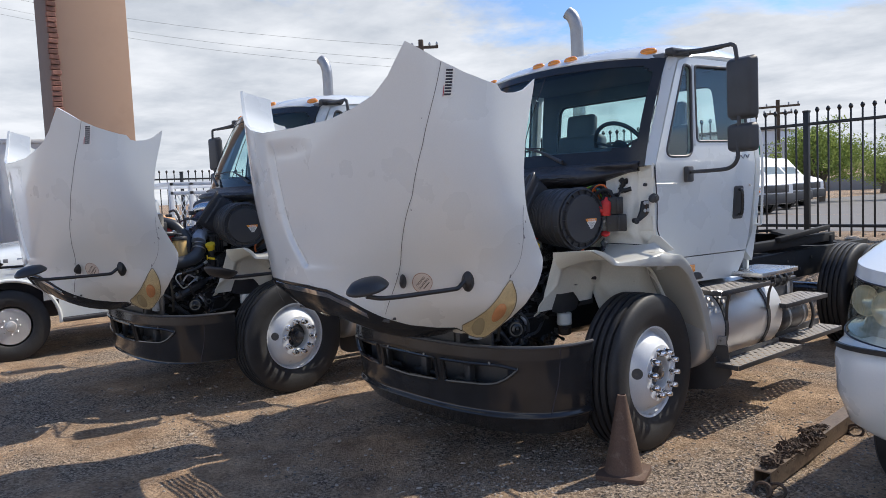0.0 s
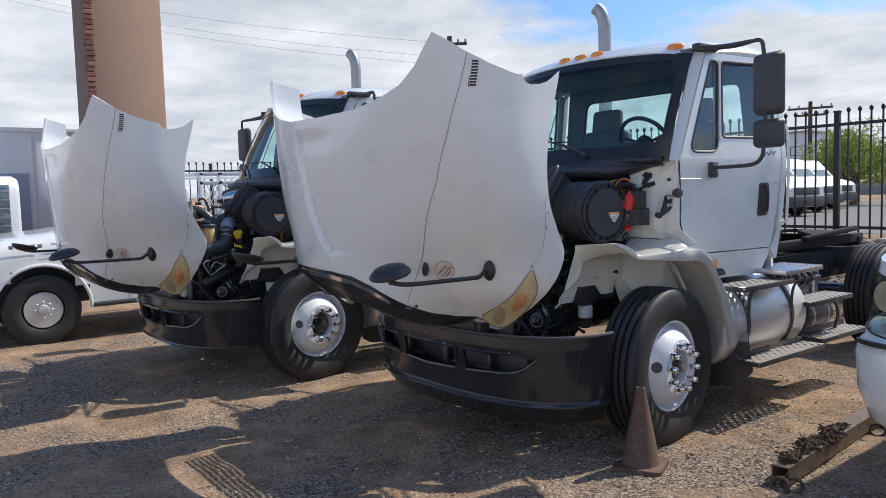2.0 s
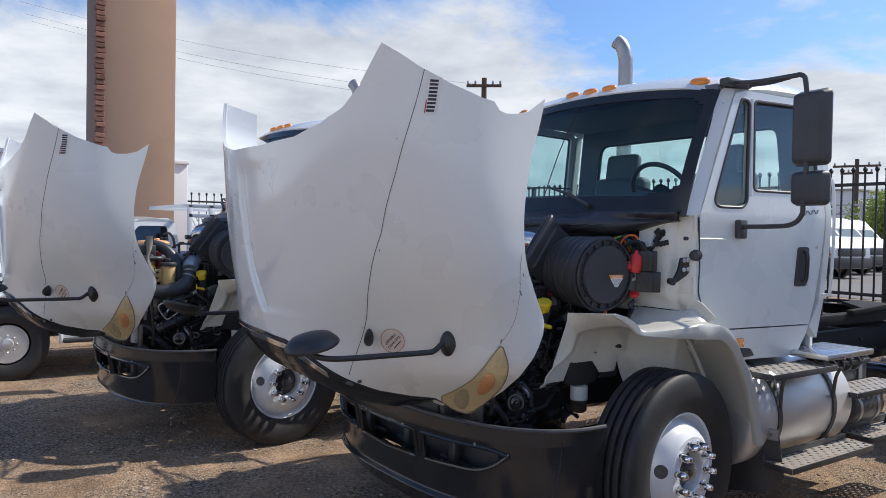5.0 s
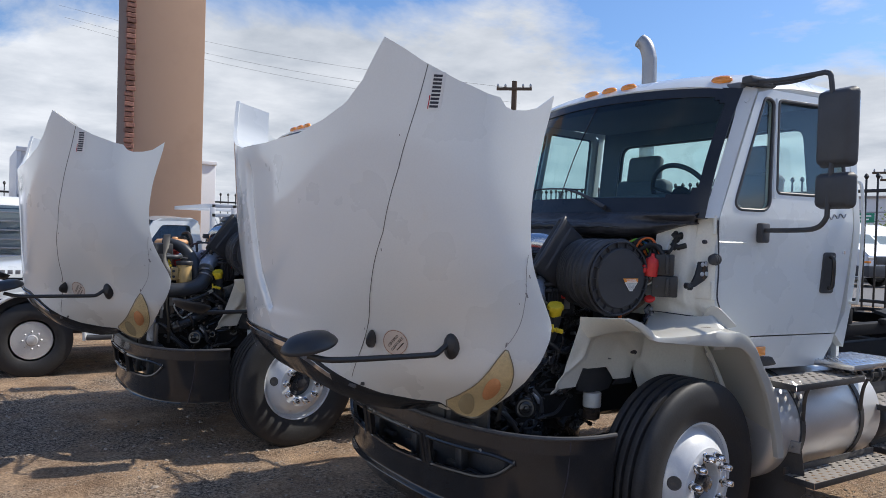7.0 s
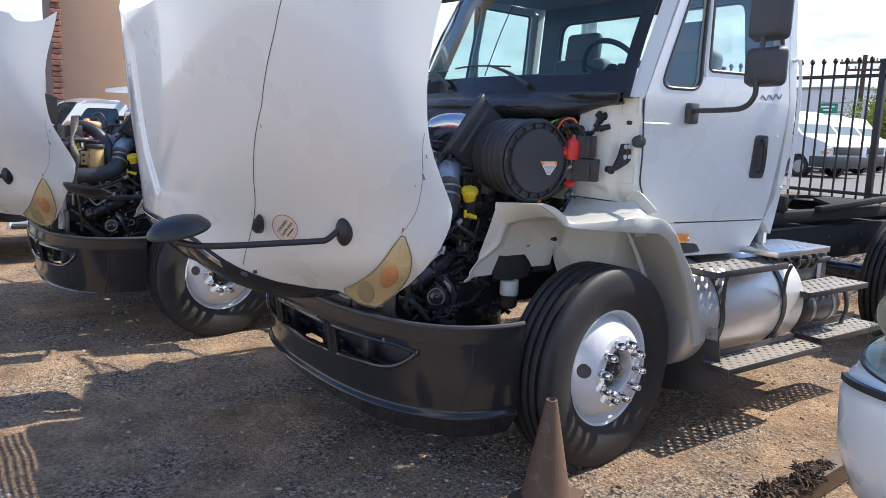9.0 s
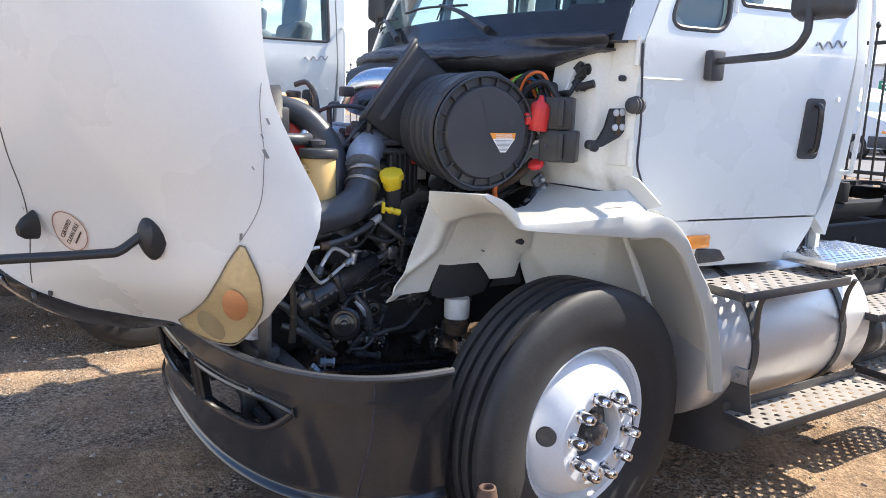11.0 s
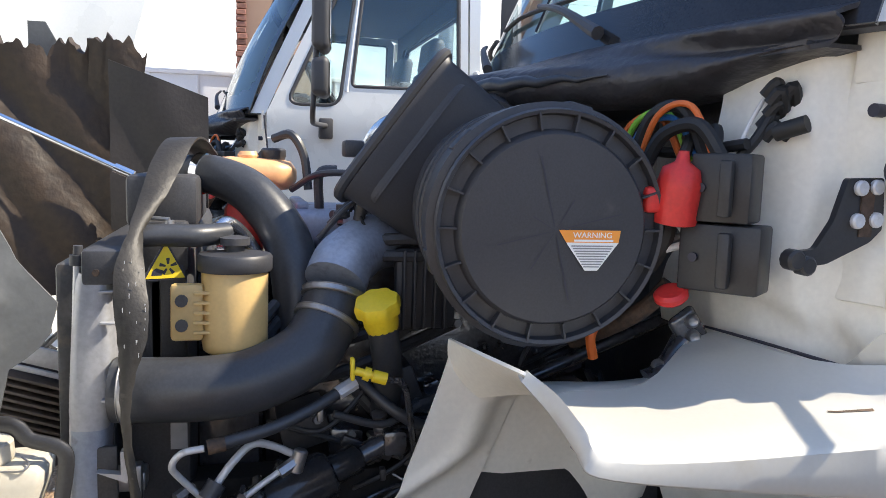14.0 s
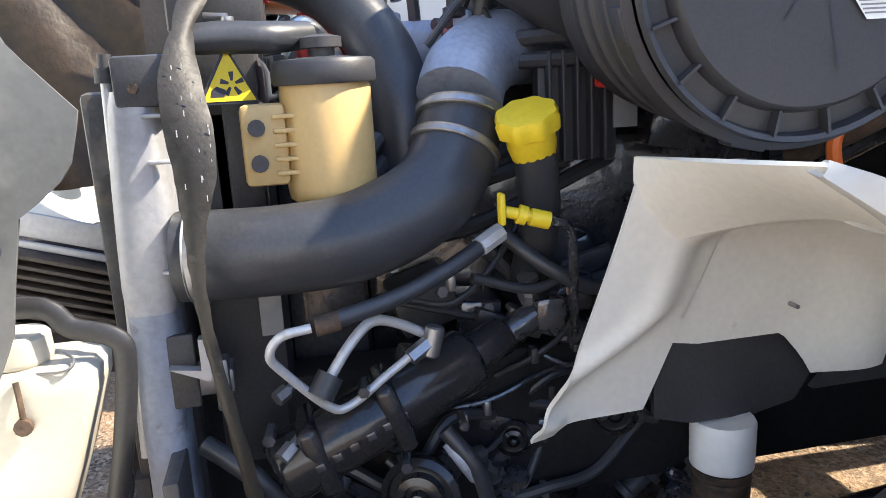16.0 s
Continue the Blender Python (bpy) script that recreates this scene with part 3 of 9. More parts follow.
def tyre_mesh(bm, m, r=0.52, rim=0.30, w=0.14, seg=72):
    ribs = []
    tread = w * 0.885
    for i in range(5):
        a = -tread + 2 * tread * (i / 5)
        b = -tread + 2 * tread * ((i + 1) / 5)
        g = 0.0125
        top = r - 0.005 * abs((a + b) / 2 / tread) ** 2
        ribs += [(top - 0.026, a + g * 0.45), (top - 0.002, a + g * 0.7), (top, a + g * 1.3), (top, b - g * 1.3), (top - 0.002, b - g * 0.7), (top - 0.026, b - g * 0.45)]
    ribs[0], ribs[-1] = (r - 0.012, -tread), (r - 0.012, tread)
    side = [(rim - 0.012, 0.098), (rim + 0.004, 0.112), (rim + 0.03, 0.124), (rim + 0.075, 0.142), (rim + 0.12, 0.147), (r - 0.060, 0.142), (r - 0.034, 0.137), (r - 0.022, 0.130)]
    prof = [(q, -h) for q, h in side] + ribs + [(q, h) for q, h in reversed(side)]
    lathe(bm, prof, m, seg)


def steer_wheel(truck, m):
    bm = bmesh.new()
    lathe(bm, [(0.09, -0.1), (0.19, -0.1), (0.19, 0.0), (0.05, 0.02)], m, 24, caps=True)
    hub_drum = part("wheel", bm, IRON, truck, "front wheel with a pale painted rim and chrome nut covers")
    bm = bmesh.new()
    tyre_mesh(bm, m)
    tyre = part("tyre", bm, TYRE, hub_drum, "worn ribbed black tyre", smooth=30)
    # moulded lettering on the sidewall as plain raised bars
    for base in (2.0, 5.0):
        for k in range(9):
            bm = bmesh.new()
            a = base + k * 0.075
            mm = m @ Matrix.Rotation(a, 4, "Z") @ Matrix.Translation((0.40, 0, 0.1425))
            box(bm, (0, 0, 0), (0.028, 0.020, 0.003), 0.0, None)
            bmesh.ops.transform(bm, matrix=mm, verts=bm.verts[-8:])
            part("sidewall_mark", bm, TYRE, hub_drum)
    bm = bmesh.new()
    outer = [(0.286, 0.075), (0.289, 0.104), (0.300, 0.114), (0.303, 0.108), (0.296, 0.09), (0.284, 0.068), (0.274, 0.055), (0.266, 0.056), (0.258, 0.068),
             (0.236, 0.112), (0.212, 0.142), (0.190, 0.156), (0.182, 0.164), (0.118, 0.166), (0.112, 0.160), (0.110, 0.09)]
    seg = 60
    vs = grid(bm, [[m @ Vector((r * math.cos(a), r * math.sin(a), z)) for a in (2 * math.pi * k / seg for k in range(seg))] for r, z in outer], close_v=True)
    part("rim", bm, ALLOY, hub_drum, "pale painted disc rim", smooth=30)
    for k in range(2):
        a = radians(262 + 180 * k)
        bm = bmesh.new()
        lathe(bm, [(0.030, 0.0), (0.034, 0.004), (0.036, 0.001)], m @ Matrix.Translation((0.226 * math.cos(a), 0.226 * math.sin(a), 0.124)) @ Matrix.Rotation(radians(52), 4, Vector((-math.sin(a), math.cos(a), 0))), 24, caps=True)
        part("hand_hole", bm, CHASSIS, hub_drum)
    bm = bmesh.new()
    lathe(bm, [(0.108, 0.08), (0.106, 0.10), (0.070, 0.105), (0.066, 0.135), (0.045, 0.14), (0.042, 0.170), (0.022, 0.176)], m, 28, caps=True)
    part("hub", bm, IRON, hub_drum, "dark oily hub")
    nut = None
    for k in range(10):
        a = 2 * math.pi * (k + 0.35) / 10
        mm = m @ Matrix.Translation((0.1425 * math.cos(a), 0.1425 * math.sin(a), 0.165))
        if nut is None:
            bm = bmesh.new()
            lathe(bm, [(0.028, 0.0), (0.027, 0.008), (0.0215, 0.012), (0.0205, 0.046), (0.014, 0.062), (0.004, 0.066)], None, 12, caps=True)
            nut = part("nut_cover", bm, CHROME, hub_drum, "chrome nut cover")
            mesh = nut.data
            nut.matrix_local = mm
        else:
            o = new("nut_cover", mesh)
            o.parent = hub_drum
            o.matrix_local = mm


def drive_wheel(truck, m):
    bm = bmesh.new()
    lathe(bm, [(0.30, -0.05), (0.26, 0.05), (0.15, -0.03), (0.13, 0.06), (0.06, 0.08)], m, 32, caps=True)
    w = part("drive_wheel", bm, ALLOY, truck, "dual drive wheel")
    for off in (0.0, -0.34):
        bm = bmesh.new()
        tyre_mesh(bm, m @ Matrix.Translation((0, 0, off)), 0.525, seg=56)
        part("tyre", bm, TYRE, w, smooth=30)




def bend(z, zs, vs):
    """A smooth line through the given heights."""
    p = np.array(vs, float)
    m = np.gradient(p, np.array(zs, float))
    k = int(np.clip(np.searchsorted(zs, z) - 1, 0, len(zs) - 2))
    h = zs[k + 1] - zs[k]
    t = min(1.0, max(0.0, (z - zs[k]) / h))
    return (2 * t ** 3 - 3 * t * t + 1) * p[k] + (t ** 3 - 2 * t * t + t) * h * m[k] + (3 * t * t - 2 * t ** 3) * p[k + 1] + (t ** 3 - t * t) * h * m[k + 1]


FAR_POWER = (2.5, 2.55, 2.65, 2.85, 3.05, 3.35)


def hood_slice(z, count=160, far=False):
    """Half of the raised hood's outline at one height, from the middle to the rear edge of its side: points evenly apart."""
    half = bend(z, (0.88, 1.2, 1.35, 1.75, 2.2, 2.6), (1.115, 1.12, 1.13, 1.172, 1.185, 1.20))
    edge = bend(z, (0.88, 1.1, 1.354, 1.48, 1.62, 1.80, 2.0, 2.315, 2.6), (-1.06, -1.04, -1.008, -1.075, -1.145, -1.178, -1.165, -1.09, -1.05))
    front = bend(z, (0.88, 1.3, 1.75, 2.2, 2.6), (-1.86, -1.89, -1.91, -1.935, -1.965))
    power = bend(z, (0.88, 1.25, 1.45, 1.7, 2.1, 2.6), (1.60, 1.62, 2.05, 2.5, 3.0, 3.35))
    if far:
        power = bend(z, (0.88, 1.25, 1.45, 1.7, 2.1, 2.6), FAR_POWER)
    a = np.linspace(0, math.pi / 2, 900)
    x, y = half * np.sin(a) ** (2 / power), edge + (front - edge) * np.cos(a) ** (2 / power)
    s = np.r_[0, np.cumsum(np.hypot(np.diff(x), np.diff(y)))]
    u = np.linspace(0, s[-1], count)
    return np.interp(u, s, x), np.interp(u, s, y)


HOOD_LEVELS = np.linspace(0.88, 2.58, 69)
HOOD_TABLE = [hood_slice(z) for z in HOOD_LEVELS]
HOOD_FAR_TABLE = [hood_slice(z, far=True) for z in HOOD_LEVELS]


def hood_point(u, z, out=0.0):
    """A point of the raised hood's skin; u: -1 and 1 at the side edges, 0 in the middle."""
    table = HOOD_TABLE if u >= 0 else HOOD_FAR_TABLE
    i = min(len(HOOD_LEVELS) - 2, max(0, int((z - HOOD_LEVELS[0]) / (HOOD_LEVELS[1] - HOOD_LEVELS[0]))))
    t = (z - HOOD_LEVELS[i]) / (HOOD_LEVELS[i + 1] - HOOD_LEVELS[i])
    k = abs(u) * 159
    j = min(158, int(k))
    f = k - j
    c = [[(1 - f) * tab[q][j] + f * tab[q][j + 1] for q in (0, 1)] for tab in (table[i], table[i + 1])]
    x, y = (1 - t) * c[0][0] + t * c[1][0], (1 - t) * c[0][1] + t * c[1][1]
    x0, y0 = table[i][0][max(0, j - 2)], table[i][1][max(0, j - 2)]
    x1, y1 = table[i][0][min(159, j + 3)], table[i][1][min(159, j + 3)]
    nx, ny = (y1 - y0), -(x1 - x0)
    d = math.hypot(nx, ny) or 1
    nx, ny = nx / d, ny / d
    s = 1 if u >= 0 else -1
    # shallow pressed groove along the top of the hood
    ease = lambda v: (lambda q: q * q * (3 - 2 * q))(max(0.0, min(1.0, v)))
    g = bend(z, (1.30, 1.351, 1.515, 1.836, 2.10, 2.6), (0.02, -0.004, -0.094, -0.168, -0.187, -0.19))
    tall = ease((2.13 - z) / 0.10) * ease((z - 1.325) / 0.03)
    out = out - (0.020 * math.exp(-((u - g) / 0.019) ** 2) + 0.007 * ease((u - g) / 0.05) * (1 - ease((u - g - 0.05) / 0.30))) * tall
    # the lower corners curl under towards the lamps
    out = out - ease((abs(u) - 0.15) / 0.45) * bend(max(z, 0.86), (0.86, 0.95, 1.02, 1.09, 1.16, 1.26, 1.4, 2.6), (0.31, 0.225, 0.140, 0.065, 0.022, 0.0, 0.0, 0.0))
    return Vector((s * (x + nx * out), y + ny * out, z))


HOOD_TOP = ((0, .075, .24, .365, .45, .50, .53, .555, .605, .65, .73, .81, .845, .865, .885, .925, .96, 1.0), (2.172, 2.175, 2.18, 2.22, 2.275, 2.36, 2.45, 2.525, 2.475, 2.425, 2.36, 2.315, 2.305, 2.27, 2.26, 2.265, 2.285, 2.345))
HOOD_LOW = ((0, .12, .22, .32, .365, .455, .56, .655, .70, .745, .815, .885, .93, .965, .985, 1.0), (1.225, 1.205, 1.15, 1.07, 1.035, .98, .952, .950, .905, .876, .882, .945, 1.005, 1.09, 1.18, 1.340))


def hood_top(u):
    return float(np.interp(abs(u), *HOOD_TOP))


def hood_low(u):
    if u < 0:
        return float(np.interp(-u, (0, 0.30, 0.44, 0.60, 0.745, 0.815, 0.885, 0.93, 0.965, 0.985, 1.0), (1.225, 1.235, 1.225, 1.08, 0.90, 0.882, 0.945, 1.005, 1.10, 1.20, 1.356)))
    return float(np.interp(abs(u), *HOOD_LOW))


def patch_on_hood(bm, u0, z0, u1, z1, n=6, out=0.003):
    grid(bm, [[hood_point(u0 + (u1 - u0) * i / n, z0 + (z1 - z0) * j / n, out) for i in range(n + 1)] for j in range(n + 1)])


def build_hood(truck):
    bm = bmesh.new()
    us = sorted(set([i / 70 for i in range(-70, 71)] + [-0.25 + i / 180 for i in range(60)] + [k * (0.93 + 0.005 * i) for i in range(14) for k in (-1, 1)] + [-0.555, 0.555, 0.845, -0.845, 0.865, -0.865, 0.655, -0.655, 0.985, -0.985]))
    rings = []
    for u in us:
        low, high = hood_low(u), hood_top(u)
        ring = [hood_point(u, low + (high - low) * v / 60) for v in range(61)]
        thick = 0.005 + 0.017 * min(1.0, (1 - abs(u)) / 0.08)
        rings.append(ring + [hood_point(u, low + (high - low) * v / 60, -thick) for v in range(60, -1, -1)])
    vs = grid(bm, rings, close_v=True)
    for end in (vs[0], vs[-1]):
        for k in range(60):
            bm.faces.new((end[k], end[k + 1], end[120 - k], end[121 - k]))
    hood = part("hood", bm, WHITE, truck, "white hood tilted fully forward", smooth=35)
    # seams between the hood's top and its sides
    for s in (-1, 1):
        bm = bmesh.new()
        line = []
        for i in range(41):
            z = 1.06 + (2.415 - 1.06) * i / 40
            line.append(hood_point(s * np.interp(z, (1.06, 1.174, 1.475, 1.743, 2.0, 2.146, 2.415), (0.372, 0.412, 0.498, 0.584, 0.626, 0.639, 0.661)), z, 0.0008))
        tube(bm, line, 0.0016, 6, 1)
        part("seam", bm, SEAM, hood)
        bm = bmesh.new()
        line = [hood_point(s * np.interp(z, (1.24, 1.485, 1.51, 1.7), (0.857, 0.946, 0.952, 0.997)), z, 0.0006) for z in np.linspace(1.25, 1.66, 30)]
        tube(bm, line, 0.0010, 6, 1)
        part("seam", bm, INK_GREY, hood)
    # rear flange that closes the hood's edge
    bm = bmesh.new()
    edge = [u for u in us if abs(u) <= 0.555]
    grid(bm, [[hood_point(u, hood_top(u) - d * 0.35, -d) for u in edge] for d in (0.01, 0.06, 0.14, 0.20)])
    shell(bm, 0.012)
    part("rear_flange", bm, WHITE, hood, "white inner lip of the hood")
    for s in (-1, 1):
        # inner panel beside the engine, with pressed ribs
        bm = bmesh.new()
        rows = []
        for z in np.linspace(1.16, 2.05, 56):
            rim = np.interp(z, (1.02, 1.206, 1.258, 1.325, 1.345, 1.37, 1.418, 1.483, 1.554, 1.643, 1.8, 2.15), (-1.19, -1.10, -1.09, -1.075, -1.04, -1.022, -1.008, -1.063, -1.099, -1.149, -1.235, -1.42))
            row = []
            for k in range(33):
                y = -1.42 + (rim + 1.42) * k / 32
                x = 0.775 + 0.03 * min(1, (rim - y) / 0.5)
                for y0, y1, z0, h in ((-1.36, -1.14, 1.538, 0.011), (-1.30, -1.105, 1.428, 0.011), (-1.24, -1.115, 1.350, 0.009)):
                    yc = min(max(y, y0), y1)
                    x += 0.016 / (1 + math.exp((math.hypot(y - yc, z - z0) - 0.020) / 0.0035))
                x += 0.010 / (1 + math.exp((z - 1.472 - 0.1 * max(0, y + 1.16)) / 0.005))
                row.append((s * x, y, z))
            rows.append(row)
        grid(bm, rows)
        shell(bm, 0.006)
        part("inner_panel", bm, LINER, hood, "grey pressed inner hood panel", smooth=60)
        for y, z in ((-1.165, 1.60), (-1.105, 1.294)):
            bm = bmesh.new()
            rod(bm, (s * 0.785, y, z), (s * 0.799, y, z), 0.010, 14)
            part("panel_hole", bm, INK, hood)
        # headlamp: a crescent on the hood's lower corner
        n = 40
        inner_line = glide([(.684, .966, 0), (.742, 1.011, 0), (.794, 1.068, 0), (.828, 1.135, 0), (.846, 1.195, 0), (.862, 1.242, 0)], 12)
        outer_line = glide([(.682, .930, 0), (.735, .884, 0), (.815, .878, 0), (.902, .990, 0), (.912, 1.120, 0), (.872, 1.238, 0)], 12)
        def lamp(p, q, out):
            ends = []
            for c in (inner_line, outer_line):
                k = p * (len(c) - 1)
                a = min(len(c) - 2, int(k))
                ends.append(c[a].lerp(c[a + 1], k - a))
            w = ends[0].lerp(ends[1], q)
            return hood_point(s * w.x, w.y, out)
        bm = bmesh.new()
        grid(bm, [[lamp(i / n, j / 8, 0.004 + 0.022 * (math.sin(math.pi * j / 8) * math.sin(math.pi * min(1, max(0, i / n)))) ** 0.6) for j in range(9)] for i in range(n + 1)])
        lamp_part = part("headlamp", bm, LENS_CLEAR, hood, "yellowed plastic headlamp lens", smooth=60)
        bm = bmesh.new()
        grid(bm, [[lamp(0.02 + 0.96 * i / n, 0.03 + 0.94 * j / 8, 0.002) for j in range(9)] for i in range(n + 1)])
        part("lamp_housing", bm, LAMP_HOUSING, lamp_part, "tan-grey lamp housing", smooth=60)
        for at, wide in ((0.27, 0.10),):
            bm = bmesh.new()
            grid(bm, [[lamp(at + wide * r * math.cos(a), 0.50 + 0.40 * r * math.sin(a), 0.004 + 0.009 * (1 - r * r)) for a in (2 * math.pi * k / 24 for k in range(24))] for r in (0.002, 0.5, 0.8, 1.0)], close_v=True)
            part("reflector", bm, LAMP_BOWL, lamp_part, "bright reflector bowl", smooth=60)
        bm = bmesh.new()
        loop = [lamp(i / n, 0, 0.008) for i in range(n + 1)] + [lamp(i / n, 1, 0.008) for i in range(n, -1, -1)]
        tube(bm, loop + [loop[0]], 0.0024, 8, 1)
        part("headlamp_seal", bm, LAMP_SEAL, lamp_part)
        bm = bmesh.new()
        grid(bm, [[lamp(0.56 + 0.10 * r * math.cos(a), 0.46 + 0.26 * r * math.sin(a), 0.006 + 0.010 * (1 - r * r)) for a in (2 * math.pi * k / 20 for k in range(20))] for r in (0.002, 0.4, 0.7, 0.9, 1.0)], close_v=True)
        part("turn_lamp", bm, LENS_AMBER, hood, "orange turn lamp behind the lens", smooth=60)
        # hood mirror: a bar with a foot at each end and a convex head
        bm = bmesh.new()
        a, b = Vector((s * 0.90, -2.06, 1.245)), Vector((s * 0.90, -1.44, 1.245))
        tube(bm, [a, (s * 0.925, -1.96, 1.226), (s * 0.936, -1.70, 1.222), (s * 0.940, -1.52, 1.221), (s * 0.940, -1.485, 1.224), (s * 0.939, -1.455, 1.242), (s * 0.935, -1.39, 1.290)], 0.0125, 10, 6)
        arm = part("hood_mirror_arm", bm, DARK, hood, "black arm of a hood mirror")
        bm = bmesh.new()
        lathe(bm, [(0.012, 0.05), (0.022, 0.045), (0.034, 0.016), (0.039, 0.0)], along((s * 0.918, -1.392, 1.262), (s * 1.02, -1.48, 1.275)) @ Matrix.Diagonal((1.0, 1.85, 1.0, 1)), 18, caps=True)
        part("foot", bm, DARK, hood)
        bm = bmesh.new()
        lathe(bm, [(0.010, 0.06), (0.02, 0.04), (0.028, 0.0)], along((s * 0.668, -1.655, 1.262), (s * 0.80, -1.80, 1.235)) @ Matrix.Diagonal((0.7, 1.5, 1.0, 1)), 16, caps=True)
        part("foot", bm, DARK, hood)
        bm = bmesh.new()
        mm = turned((0, -1, 0.02), (1 * s, 0, -0.1), (s * 0.90, -2.05, 1.285))
        lathe(bm, [(0.004, 0.062), (0.05, 0.058), (0.085, 0.045), (0.11, 0.015), (0.116, 0.0), (0.112, -0.008), (0.02, -0.010)], mm @ Matrix.Rotation(radians(14), 4, "Y") @ Matrix.Diagonal((1.0, 0.85, 0.8, 1)), 28, caps=True)
        part("hood_mirror", bm, DARK, hood, "round convex hood mirror in a black shell", smooth=60)
        # badge on the hood's side
        bm = bmesh.new()
        patch_on_hood(bm, s * 0.672, 2.235, s * 0.703, 2.385, 6, 0.0016)
        part("badge", bm, PAPER, hood, "white badge with dark letters")
        bm = bmesh.new()
        for k in range(9):
            z = 2.243 + k * 0.0152
            patch_on_hood(bm, s * 0.677, z, s * 0.697, z + 0.0095, 2, 0.0030)
        part("badge_mark", bm, INK, hood)
        bm = bmesh.new()
        patch_on_hood(bm, s * 0.673, 2.238, s * 0.6755, 2.292, 3, 0.0030)
        part("badge_mark", bm, INK_RED, hood)
    # round sticker beside the mirror foot
    bm = bmesh.new()
    cu, cz = 0.537, 1.250
    ring = [[hood_point(cu + r * math.cos(a) * 0.040, cz + r * math.sin(a) * 0.062, 0.002) for a in (2 * math.pi * k / 28 for k in range(28))] for r in (0.02, 0.5, 1.0)]
    vs = grid(bm, ring, close_v=True)
    bm.faces.new(vs[0])
    part("round_sticker", bm, STICKER, hood, "round idling sticker with dark writing")
    bm = bmesh.new()
    ring = [[hood_point(cu + r * math.cos(a) * 0.040, cz + r * math.sin(a) * 0.062, 0.0032) for a in (2 * math.pi * k / 28 for k in range(28))] for r in (0.91, 0.95)]
    grid(bm, ring, close_v=True)
    part("sticker_ring", bm, BRICK, hood)
    p, tu = hood_point(cu, cz, 0.0045), (hood_point(cu + 0.02, cz) - hood_point(cu - 0.02, cz)).normalized()
    tz = (hood_point(cu, cz + 0.03) - hood_point(cu, cz - 0.03)).normalized()
    right, upward = (tu * 0.62 + tz * 0.78).normalized(), (tz * 0.62 - tu * 0.78).normalized()
    for words, size, drop in (("CERTIFIED", 0.0175, 0.012), ("CLEAN IDLE", 0.0175, -0.010)):
        lettering("sticker_word", words, size, turned(right, upward, p + upward * drop), RUST, hood)
    bm = bmesh.new()
    q = [p + right * a + upward * b for a, b in ((-0.028, -0.026), (0.028, -0.026), (0.028, -0.031), (-0.028, -0.031))]
    bm.faces.new([bm.verts.new(v) for v in q])
    part("sticker_mark", bm, RUST, hood)
    # small chips in the paint
    bm = bmesh.new()
    for u, z, d in ((0.57, 1.66, .006), (0.975, 1.56, .008), (0.945, 1.475, .012), (0.955, 1.525, .006), (0.86, 1.256, .010), (0.915, 1.445, .005), (0.617, 2.13, .004), (0.44, 1.30, .005)):
        bm = bmesh.new()
        patch_on_hood(bm, u, z, u + d * 0.5, z + d * 1.9, 2, 0.0016)
        part("paint_chip", bm, INK_GREY, hood)
    # grille surround under the front edge
    bm = bmesh.new()
    rows = []
    for k in range(9):
        t = k / 8
        rows.append([hood_point(u, hood_low(u) - 0.002 - (0.010 + 0.175 * max(0, 1 - (abs(u) / 0.68) ** 2)) * t, 0.006 - 0.09 * t * t) for u in (i / 40 * 0.68 for i in range(-40, 41))])
    grid(bm, rows)
    shell(bm, 0.012)
    part("grille_surround", bm, GLOSS_BLACK, hood, "gloss black grille surround", smooth=50)
    bm = bmesh.new()
    rows = [[hood_point(u, hood_low(u) - 0.020 - 0.030 * k / 3, 0.0125 - 0.010 * k / 3) for u in (-0.30 + 0.60 * i / 30 for i in range(31))] for k in range(4)]
    grid(bm, rows)
    shell(bm, 0.004)
    part("grille_trim", bm, CHROME, hood, "bright trim strip of the grille", smooth=50)
    # grille slats, now facing down and back
    for k in range(10):
        bm = bmesh.new()
        y = -1.66 + k * 0.042
        box(bm, (0, y, 1.02 + 0.009 * k), (1.05, 0.012, 0.016), 0.003)
        part("grille_slat", bm, BLACK, hood)
    # oily insulation mat and the rod that props the hood
    bm = bmesh.new()
    rows = []
    for i in range(91):
        t = i / 90
        top = 1.99 + 0.03 * math.sin(t * 9) + 0.012 * math.sin(t * 31) - 0.09 * max(0, t - 0.55)
        frayed = 0.012 * math.sin(t * 83) + 0.008 * math.sin(t * 157 + 1) + 0.010 * math.sin(t * 47 + 2)
        rows.append([(-0.68 + 0.03 * math.sin(3 * t + k * 0.3) + 0.015 * math.sin(t * 17 + k), -1.62 - 0.012 * k + (0.56 + 0.012 * k) * t + 0.012 * math.sin(k * 2.1) * t, 1.18 + (top - 1.18) * k / 13 + frayed * (k / 13) ** 8) for k in range(14)])
    grid(bm, rows)
    shell(bm, 0.02)
    mat_part = part("insulation_mat", bm, MAT, hood, "oily torn insulation mat inside the hood", smooth=60)
    # torn foam at the mat's lower end
    rnd3 = random.Random(21)
    for k in range(9):
        c = Vector((-0.63, -1.10 + rnd3.gauss(0, 0.03), 1.50 + rnd3.gauss(0, 0.04)))
        bm = bmesh.new()
        bmesh.ops.create_icosphere(bm, subdivisions=2, radius=rnd3.uniform(0.010, 0.024))
        for v in bm.verts:
            v.co *= 1 + 0.5 * noise.noise(v.co * 55 + Vector((k, 0, 0)))
            v.co.x *= 0.3
            v.co.z *= 0.75
        bmesh.ops.translate(bm, vec=c, verts=bm.verts)
